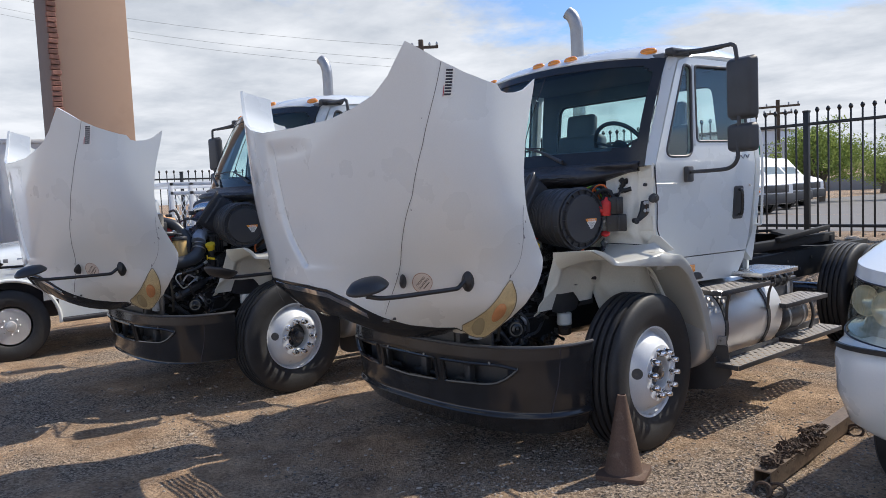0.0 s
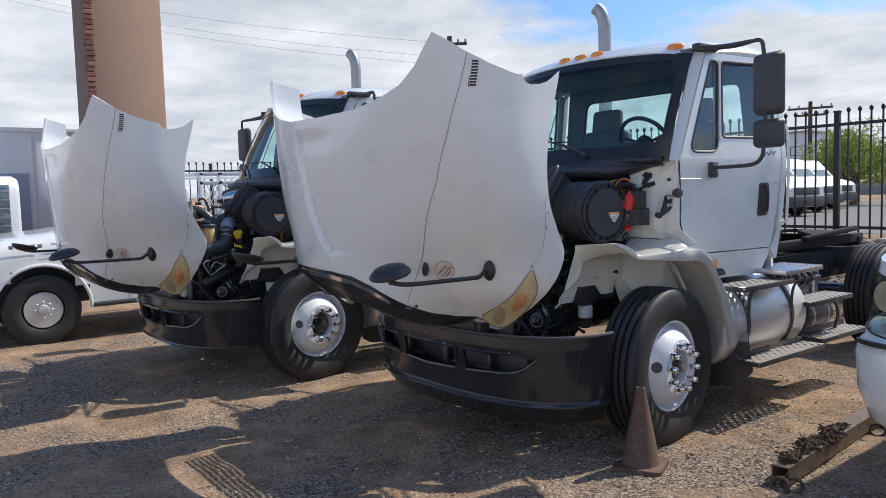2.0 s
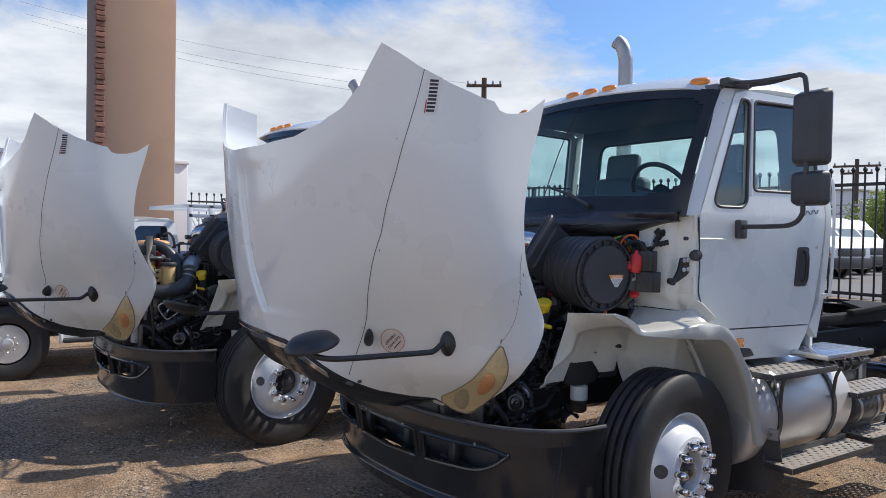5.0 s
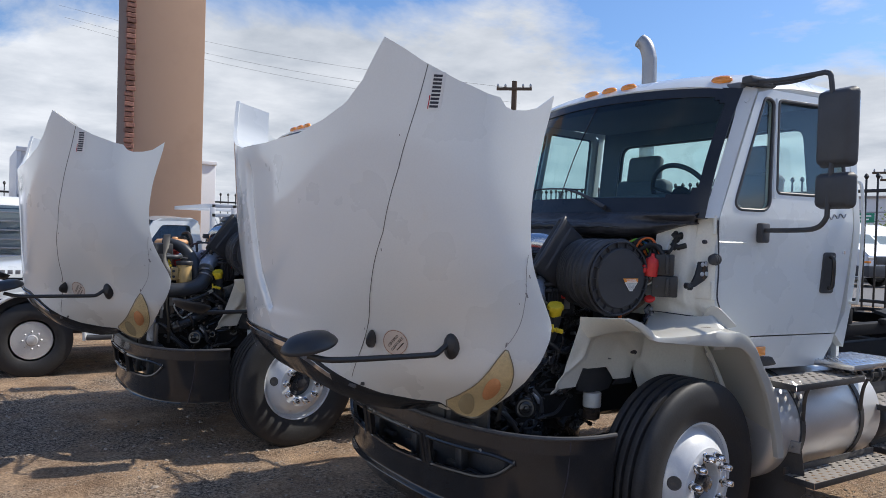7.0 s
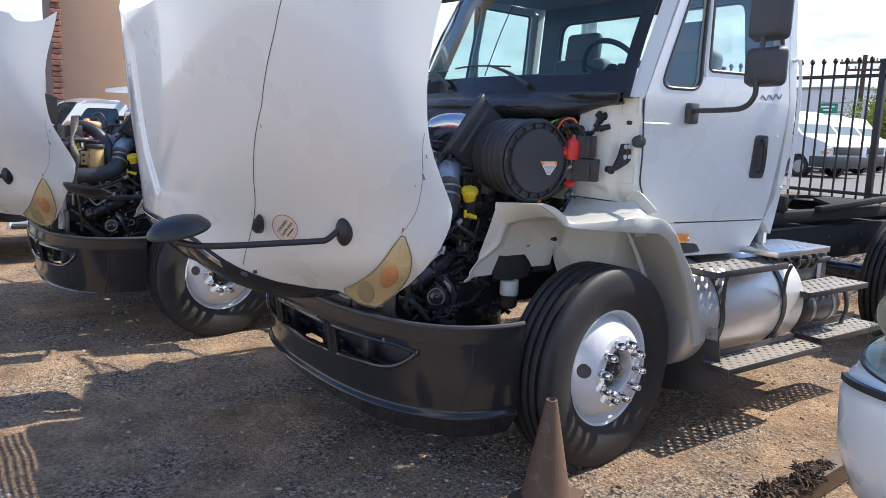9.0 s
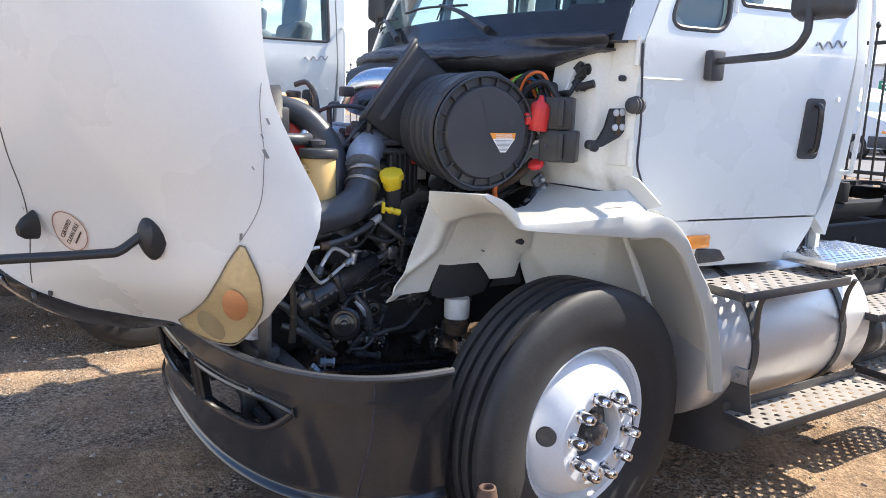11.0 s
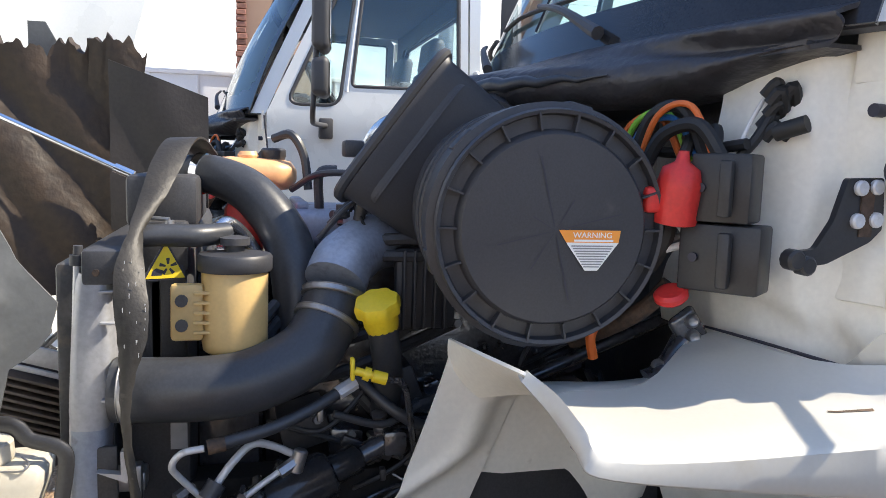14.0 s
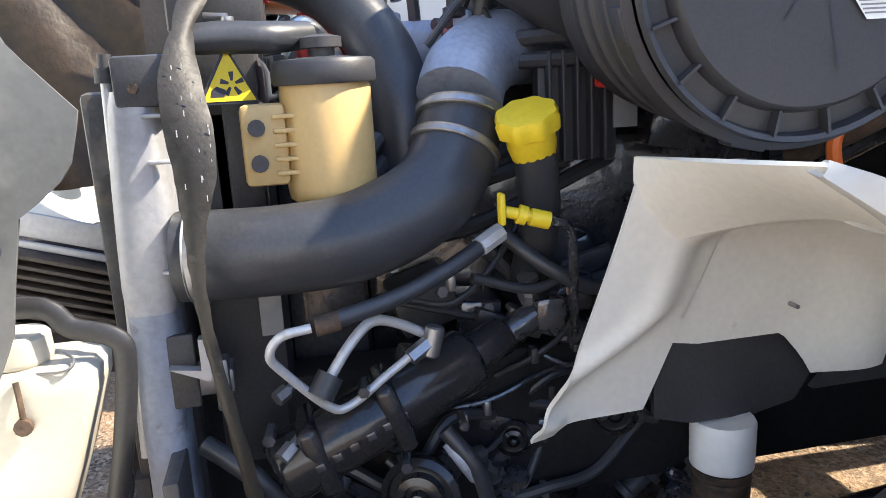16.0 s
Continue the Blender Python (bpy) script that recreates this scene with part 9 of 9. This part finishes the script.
def front_corner_truck(at):
    """White light truck of which the front corner shows: bumper, wide headlamp, wheel."""
    t = thing("light_truck", "white light truck with a cloudy headlamp, parked on the dirt", "truck", at=at)
    # local: left front corner near x = 0, y = 0, running back and towards +x
    bm = bmesh.new()
    rows = []
    for z, off, back in ((0.47, 0.12, 0.08), (0.53, 0.05, 0.02), (0.68, 0.01, -0.02), (0.86, 0.0, -0.02), (0.915, 0.012, 0.0), (0.955, 0.05, 0.03), (0.968, 0.09, 0.07)):
        row = []
        for k in range(25):
            f = k / 24
            ang = f * math.pi / 2
            x = off + 1.0 - 1.0 * math.cos(ang) ** 0.32 if k < 24 else off + 1.0
            y = back + 0.55 - 0.55 * math.sin(ang) ** 0.55
            row.append((x, y, z))
        rows.append(row)
    grid(bm, rows)
    shell(bm, 0.03)
    part("bumper", bm, WHITE, t, "white painted bumper", smooth=60)
    bm = bmesh.new()
    grid(bm, [[(0.998 - 1.0 * math.cos(f * math.pi / 2) ** 0.32, 0.523 - 0.55 * math.sin(f * math.pi / 2) ** 0.55, z) for f in np.linspace(0.42, 0.98, 20)] for z in (0.908, 0.918, 0.930)])
    shell(bm, 0.02)
    part("lower_grille", bm, DARK, t, "black slot in the bumper", smooth=60)
    def skin(f, z, inset=0.0):
        ang = f * math.pi / 2
        lean = 0.05 * max(0, z - 0.9) / 0.5
        return Vector((0.0 + lean + inset + 1.0 - 1.0 * math.cos(ang) ** 0.40, 0.0 + lean * 2.2 + 0.75 - 0.75 * math.sin(ang) ** 0.5, z))
    def drop(f, z):
        return skin(f, z - 0.075 * f)
    bm = bmesh.new()
    grid(bm, [[drop(0.02 + 0.90 * i / 24, z) for i in range(25)] for z in np.linspace(0.995, 1.262, 10)])
    lens = part("headlamp", bm, CLOUDY_LENS, t, "cloudy wraparound headlamp", smooth=60)
    bm = bmesh.new()
    rows = [[drop(0.03 + 0.88 * i / 24, z) + Vector((0.05, 0.06, 0)) * w for i in range(25)] for z, w in ((1.000, 0.2), (1.02, 1.1), (1.08, 1.5), (1.16, 1.5), (1.23, 1.1), (1.258, 0.2))]
    grid(bm, rows)
    part("lamp_housing", bm, CLOUDY, lens, "hazy grey lamp housing", smooth=60)
    for f, z, r in ((0.42, 1.150, 0.075), (0.66, 1.150, 0.085)):
        p = drop(f, z) + Vector((0.035, 0.045, 0))
        aim = (drop(f, z) + Vector((-0.25, -0.9, 0.0))) - p
        bm = bmesh.new()
        lathe(bm, [(0.012, 0.055), (r * 0.5, 0.045), (r * 0.85, 0.02), (r, -0.012), (r * 1.06, -0.012)], along(p + aim.normalized() * -0.02, p - aim), 24)
        part("reflector", bm, LAMP_BOWL, lens, "dull reflector bowl", smooth=60)
    bm = bmesh.new()
    grid(bm, [[drop(i / 24, z) for i in range(25)] for z in np.linspace(1.266, 1.330, 6)])
    grid(bm, [[drop(i / 24, z) for i in range(25)] for z in np.linspace(0.945, 0.991, 4)])
    grid(bm, [[drop(i / 24, 1.330) + Vector((0.015 * k, 0.18 * k, 0.060 * k - 0.006 * k * k)) for i in range(25)] for k in range(8)])
    grid(bm, [[drop(0.925 + 0.075 * i / 5, z) for i in range(6)] for z in np.linspace(0.985, 1.268, 6)])
    part("front_body", bm, WHITE, t, "white front body", smooth=60)
    bm = bmesh.new()
    tube(bm, [drop(0.02 + 0.90 * i / 30, 1.265) for i in range(31)], 0.004, 6, 1)
    tube(bm, [drop(0.02 + 0.90 * i / 30, 0.992) for i in range(31)], 0.005, 6, 1)
    part("lamp_gap", bm, INK, t)
    bm = bmesh.new()
    rows = []
    for y in np.linspace(0.80, 3.6, 12):
        rows.append([(0.05, y, 0.55), (0.03, y, 0.9), (0.05, y, 1.2), (0.10, y, 1.40), (0.2, y, 1.46)])
    grid(bm, rows)
    bmesh.ops.subdivide_edges(bm, edges=bm.edges[:], cuts=3, use_grid_fill=True)
    bmesh.ops.delete(bm, geom=[f for f in bm.faces if math.hypot(f.calc_center_median().y - 0.98, f.calc_center_median().z - 0.40) < 0.50], context="FACES")
    shell(bm, 0.02)
    part("side_body", bm, WHITE, t, smooth=60)
    bm = bmesh.new()
    box(bm, (0.95, 2.2, 1.0), (1.6, 2.4, 0.8), 0.02)
    box(bm, (0.95, 0.9, 0.95), (1.5, 0.9, 0.5), 0.02)
    part("engine_bay", bm, CHASSIS, t)
    bm = bmesh.new()
    box(bm, (0.95, 2.6, 1.75), (1.75, 1.8, 0.75), 0.12, seg=4)
    part("cab", bm, WHITE, t)
    road_wheel(t, 0.16, 0.98, 0.40, 0.21, 0.24, -1, metal=STEEL)
    road_wheel(t, 1.75, 0.98, 0.40, 0.21, 0.24, 1, metal=STEEL)
    road_wheel(t, 0.16, 3.4, 0.40, 0.21, 0.24, -1, metal=STEEL)


front_corner_truck(pose(2.375, -0.44, 0, 0, 0, 0))


# ---- behind the lot ----
def picket_fence(name, a, b, z_of, height, spacing, post_every, first_post=0):
    """Black steel fence with round-tipped pickets between square posts."""
    f = thing(name, "black steel picket fence with ball-tipped pickets", "fence")
    a, b = Vector((*a, 0)), Vector((*b, 0))
    d = (b - a).normalized()
    yaw = Matrix.Rotation(math.atan2(d.y, d.x), 4, "Z")
    n = int((b - a).length / spacing)
    bm = bmesh.new()
    box(bm, (0, 0, height / 2), (0.022, 0.022, height), 0.002)
    lathe(bm, [(0.012, height), (0.02, height + 0.012), (0.034, height + 0.04), (0.02, height + 0.075), (0.004, height + 0.085)], None, 8, caps=True)
    tmp = part("picket", bm, FENCE, f)
    bm = bmesh.new()
    box(bm, (0, 0, height / 2 - 0.03), (0.075, 0.075, height + 0.10), 0.004)
    box(bm, (0, 0, height + 0.03), (0.09, 0.09, 0.03), 0.004)
    post = part("post", bm, FENCE, f)
    used = [False, False]
    for i in range(n + 1):
        p = a + d * spacing * i
        is_post = (i - first_post) % post_every == 0
        src = post if is_post else tmp
        mm = Matrix.Translation((p.x, p.y, z_of(p))) @ yaw
        if not used[is_post]:
            used[is_post] = True
            src.matrix_local = mm
        else:
            o = new(src.name.split(".")[0], src.data)
            o.parent = f
            o.matrix_local = mm
    for h in (0.16, height - 0.16):
        bm = bmesh.new()
        mid = (a + b) / 2
        box(bm, (mid.x, mid.y, z_of(mid) + h), ((b - a).length, 0.04, 0.045), 0.003, m=yaw)
        part("rail", bm, FENCE, f)


picket_fence("fence", (-12.26, 7.35), (4.5, 7.35), lambda p: 0.84, 1.84, 0.158, 15, 10)
picket_fence("fence", (-16.5, -6.0), (-16.5, 12.0), lambda p: 0.75, 1.85, 0.20, 12, 0)


def sign_pillar():
    """Tall stuccoed pillar with a brick edge."""
    t = thing("sign_pillar", "tall tan stucco sign pillar with a brick edge", "pillar")
    bm = bmesh.new()
    box(bm, (-10.95, -0.15, 4.6), (1.3, 1.23, 9.2), 0.02)
    part("shaft", bm, STUCCO, t, "smooth tan stucco shaft")
    bm = bmesh.new()
    box(bm, (-10.75, -0.815, 3.2), (0.85, 0.10, 6.4), 0.01)
    edge = part("brick_edge", bm, MORTAR, t, "weathered brick edge")
    rnd = random.Random(2)
    bm = bmesh.new()
    box(bm, (0, 0, 0), (0.10, 0.15, 0.075), 0.008, seg=1)
    first = part("brick", bm, BRICK, edge, smooth=0)
    done = False
    for k in range(64):
        z = 0.6 + k * 0.09
        mm = pose(-10.315 + rnd.uniform(-.012, .012), -0.80 + rnd.uniform(-0.016, 0.016), z, rnd.uniform(-2, 2), 0, rnd.uniform(-3, 3))
        if not done:
            first.matrix_local, done = mm, True
        else:
            o = new("brick", first.data)
            o.parent = edge
            o.matrix_local = mm


sign_pillar()


def box_trailer():
    t = thing("box_trailer", "long white box trailer with a grey-blue lower panel", "trailer")
    bm = bmesh.new()
    box(bm, (-13.2, -0.6, 2.05), (2.4, 3.6, 2.1), 0.03)
    body = part("box", bm, PANEL, t, "white trailer box")
    bm = bmesh.new()
    box(bm, (-11.985, -2.0, 1.65), (0.03, 0.75, 1.2), 0.004)
    part("side_panel", bm, BLUEGREY, t)
    bm = bmesh.new()
    for y in (-2.35, -1.55, -0.75, 0.05, 0.85):
        box(bm, (-11.985, y, 2.05), (0.03, 0.05, 2.08), 0.004)
    box(bm, (-11.98, -0.6, 3.07), (0.04, 3.62, 0.08), 0.01)
    part("trim", bm, PANEL, t)
    for y in (-1.6, 0.4):
        road_wheel(t, -12.2, y, 0.5, 0.29, 0.28, 1, metal=STEEL)
    bm = bmesh.new()
    box(bm, (-13.2, -0.6, 0.85), (1.0, 3.4, 0.3), 0.02)
    part("underframe", bm, CHASSIS, t)


box_trailer()


def white_bus():
    """White van front seen past the parked pickup: rounded roof and louvred dark window."""
    t = thing("white_van", "white step van with a dark louvred window", "van")
    bm = bmesh.new()
    body_from_sections(bm, ((-4.6, 0.85, 0.55, 1.7), (-4.5, 0.95, 0.5, 2.0), (-4.2, 1.0, 0.5, 2.12), (-2.32, 1.0, 0.5, 2.12), (-2.25, 0.96, 0.55, 2.08)), 0.25)
    bmesh.ops.translate(bm, vec=(-9.9, 0, 0), verts=bm.verts)
    part("body", bm, PANEL, t, smooth=50)
    bm = bmesh.new()
    box(bm, (-8.92, -2.75, 1.62), (0.06, 0.72, 0.72), 0.02)
    part("window", bm, DARK_GLASS, t)
    bm = bmesh.new()
    box(bm, (-8.93, -2.75, 1.62), (0.03, 0.66, 0.66), 0.02)
    part("window_back", bm, INTERIOR, t)
    for k in range(5):
        bm = bmesh.new()
        box(bm, (-8.875, -2.75, 1.36 + k * 0.13), (0.02, 0.70, 0.02), 0.003)
        part("louvre", bm, STEEL, t)
    for y in (-3.9, -2.7):
        road_wheel(t, -9.05, y, 0.36, 0.2, 0.22, 1, metal=STEEL)


white_bus()


def cargo_van(at, group):
    t = thing("cargo_van", "white cargo van parked on the street lot", "van", group, at=at)
    # local: faces +x, its right side towards -y
    bm = bmesh.new()
    prof = [(-4.2, 0.35), (-4.25, 1.0), (-4.15, 1.95), (-3.9, 2.08), (-1.9, 2.08), (-1.65, 2.02), (-0.95, 1.32), (-0.15, 1.12), (0.0, 1.0), (0.03, 0.42), (-0.1, 0.33), (-0.48, 0.33)]
    arch = [(-0.95 + 0.40 * math.cos(a), 0.33 + 0.40 * math.sin(a)) for a in np.linspace(0, math.pi, 10)]
    arch2 = [(-3.5 + 0.40 * math.cos(a), 0.33 + 0.40 * math.sin(a)) for a in np.linspace(0, math.pi, 10)]
    loop = prof[:-1] + arch + arch2
    sheet(bm, loop, (), 1.95, to=lambda a, b: Vector((a, -1.0, b)), push=Vector((0, 1, 0)))
    bmesh.ops.bevel(bm, geom=[e for e in bm.edges if len(e.link_faces) == 2 and e.calc_face_angle(0) > 1.0 and e.verts[0].co.z > 0.9 and abs(e.verts[0].co.y - e.verts[1].co.y) < 0.01], offset=0.05, segments=2, affect="EDGES")
    part("body", bm, PANEL, t, "white van body", smooth=35)
    bm = bmesh.new()
    sheet(bm, [(-2.05, 1.35), (-1.22, 1.33), (-1.66, 1.88), (-2.05, 1.9)], (), 0.01, to=lambda a, b: Vector((a, -1.003, b)), push=Vector((0, -1, 0)))
    grid(bm, [[(-1.60, y, 1.96), (-0.99, y, 1.37)] for y in (-0.85, 0.8)])
    part("window", bm, DARK_GLASS, t, "dark van window")
    bm = bmesh.new()
    box(bm, (-0.25, -0.02, 0.52), (0.62, 2.0, 0.34), 0.04)
    part("bumper", bm, BLACK, t, "black bumper")
    bm = bmesh.new()
    box(bm, (0.02, -0.02, 0.85), (0.05, 1.3, 0.24), 0.01)
    part("grille", bm, CHASSIS, t)
    bm = bmesh.new()
    box(bm, (-0.06, -0.96, 0.80), (0.20, 0.10, 0.07), 0.01)
    part("turn_lamp", bm, AMBER, t)
    bm = bmesh.new()
    box(bm, (-0.03, -0.86, 0.93), (0.10, 0.2, 0.14), 0.02)
    part("headlamp", bm, CHROME, t)
    for x in (-0.95, -3.5):
        for y, s in ((-0.87, -90), (0.8, 90)):
            bm = bmesh.new()
            m = Matrix.Translation((x, y, 0.34)) @ Matrix.Rotation(radians(-s), 4, "X")
            lathe(bm, [(0.2, 0.06), (0.22, 0.11), (0.30, 0.12), (0.34, 0.09), (0.34, -0.1)], m, 28)
            w = part("wheel", bm, TYRE, t)
            bm = bmesh.new()
            lathe(bm, [(0.2, 0.08), (0.16, 0.04), (0.08, 0.07), (0.02, 0.09)], m, 20, caps=True)
            part("rim", bm, STEEL, w)


YAW_V = -8
for i, (x, y) in enumerate(((-8.35, 20.75), (-9.4, 24.4), (-10.4, 27.8))):
    cargo_van(pose(x, y, 0.50, 0, 0, YAW_V), "vans on the street lot")


def leafy_tree(at, height, spread, seed, leaves=9000):
    t = thing("tree", "airy green desert tree beyond the fence", "tree", at=at)
    rnd = random.Random(seed)
    bm = bmesh.new()
    tips = []
    tube(bm, [(0, 0, -0.2), (0.1, 0, height * 0.2), (0.0, 0.1, height * 0.35)], [0.2, 0.15, 0.12], 10, 5)
    for k in range(11):
        a = 2 * math.pi * k / 11 + rnd.uniform(-0.3, 0.3)
        r = spread * rnd.uniform(0.45, 0.95)
        h = height * rnd.uniform(0.5, 0.92)
        p = [(0, 0, height * 0.25), (r * 0.4 * math.cos(a), r * 0.4 * math.sin(a), height * 0.25 + (h - height * 0.25) * 0.6), (r * math.cos(a), r * math.sin(a), h)]
        tube(bm, p, [0.09, 0.05, 0.015], 6, 5)
        for _ in range(7):
            f = rnd.uniform(0.5, 1.05)
            tips.append(Vector(p[1]).lerp(Vector(p[2]), f) + Vector((rnd.gauss(0, .35), rnd.gauss(0, .35), rnd.gauss(0, .3))))
    part("trunk", bm, BARK, t, "grey-brown trunk and limbs")
    verts, faces = [], []
    for _ in range(leaves):
        c = rnd.choice(tips)
        p = c + Vector((rnd.uniform(-0.6, 0.6), rnd.uniform(-0.6, 0.6), rnd.uniform(-0.45, 0.45)))
        s = rnd.uniform(0.04, 0.10)
        u = Vector((rnd.uniform(-1, 1), rnd.uniform(-1, 1), rnd.uniform(-1, 1))).normalized()
        w = u.orthogonal().normalized()
        k = len(verts)
        verts += [p - u * s, p + w * s * 0.45, p + u * s, p - w * s * 0.45]
        faces.append((k, k + 1, k + 2, k + 3))
    me = bpy.data.meshes.new("crown")
    me.from_pydata([tuple(v) for v in verts], [], faces)
    me.materials.append(LEAF)
    c = new("crown", me)
    c.parent = t
    c["label"] = "airy yellow-green foliage"


leafy_tree(pose(-12.3, 33.0, 0.4), 3.5, 1.9, 1, 12000)
leafy_tree(pose(-8.2, 35.5, 0.4), 3.3, 1.9, 2, 9000)
leafy_tree(pose(-15.6, 37.5, 0.4), 3.0, 1.7, 3, 5000)
leafy_tree(pose(-14.7, 47.0, 0.4), 2.3, 1.2, 4, 4000)


def utility_pole(at, height, arms, wires_to=None):
    t = thing("utility_pole", "dark wooden utility pole with cross arms", "pole", at=at)
    bm = bmesh.new()
    rod(bm, (0, 0, 0), (0, 0, height), 0.15, 12, 0.11)
    part("pole", bm, WOOD, t)
    for z, w in arms:
        bm = bmesh.new()
        box(bm, (0, -0.12, z), (w, 0.10, 0.12), 0.01)
        part("cross_arm", bm, WOOD, t)
        for k in (-0.46, -0.25, 0.25, 0.46):
            bm = bmesh.new()
            lathe(bm, [(0.03, 0), (0.05, 0.04), (0.05, 0.10), (0.02, 0.16)], Matrix.Translation((w * k, -0.12, z + 0.06)), 8, caps=True)
            part("insulator", bm, STEEL, t)


utility_pole(pose(-22.0, 16.6, 0.4, 0, 0, 50), 8.0, ((7.65, 1.5),))
utility_pole(pose(-17.8, 40.0, 0.4, 0, 0, 20), 5.9, ((5.5, 2.4), (5.1, 1.6)))


def wires():
    for k, (z, y0) in enumerate(((9.3, 0.0), (8.7, 0.3), (8.35, 0.6))):
        bm = bmesh.new()
        a, b = Vector((-42.0, 1.0 + y0, z + 4.2)), Vector((-22.0, 16.6 + y0, z - 1.2))
        tube(bm, [a.lerp(b, i / 16) - Vector((0, 0, 0.5 * math.sin(math.pi * i / 16))) for i in range(17)], 0.005, 5, 1)
        ob = part("overhead_wire", bm, WIRE)
        tagged(ob, "thin black overhead wire against the sky", "wire", "overhead wires")


wires()


def street():
    bm = bmesh.new()
    grid(bm, [[(x, y, float(np.interp(y, (9.5, 20, 60), (0.745, 0.505, 0.425))) + 0.012) for x in np.linspace(-60, 40, 30)] for y in np.linspace(9.8, 60, 30)])
    tagged(part("road", bm, ASPHALT), "sun-bleached grey street lot", "road", kind="structure")
    bm = bmesh.new()
    box(bm, (-8, 58, 0.95), (90, 0.3, 1.1), 0.02)
    tagged(part("block_wall", bm, WALLGREY), "low grey block wall across the street", "wall", kind="structure")
    bm = bmesh.new()
    rnd = random.Random(6)
    rows = [[(x, y, 0.3 + h * (1 + 0.5 * noise.noise((x * 0.02, h, 2)))) for x in np.linspace(-400, 300, 60)] for y, h in ((380, 0), (410, 7), (460, 10), (520, 0))]
    grid(bm, rows)
    tagged(part("backdrop", bm, STUCCO), "low bare brown hill on the horizon", "hill", kind="structure")
    bm = bmesh.new()
    box(bm, (-23.5, 46, 2.6), (7.0, 4, 4.4), 0.05)
    b = thing("warehouse", "plain white warehouse beyond the street", "building")
    part("wall", bm, PANEL, b)
    bm = bmesh.new()
    box(bm, (-23.5, 46, 4.86), (7.2, 4.2, 0.14), 0.02)
    part("roof", bm, CONCRETE, b)
    g = thing("road_sign", "green road sign on a steel gantry", "sign")
    bm = bmesh.new()
    box(bm, (-14.4, 30.5, 3.05), (0.85, 0.04, 0.42), 0.01)
    part("panel", bm, GREEN_SIGN, g, "green sign panel")
    bm = bmesh.new()
    for k in range(2):
        box(bm, (-14.4, 30.475, 3.13 - 0.15 * k), (0.6 - 0.2 * k, 0.006, 0.07), 0.001)
    part("sign_mark", bm, PAPER, g)
    bm = bmesh.new()
    for x in (-14.7, -12.9):
        rod(bm, (x, 30.6, 0.4), (x, 30.6, 3.4), 0.06, 10)
    box(bm, (-13.8, 30.6, 3.3), (2.0, 0.06, 0.06), 0.01)
    box(bm, (-13.8, 30.6, 2.9), (2.0, 0.06, 0.06), 0.01)
    part("gantry", bm, STEEL, g)


street()
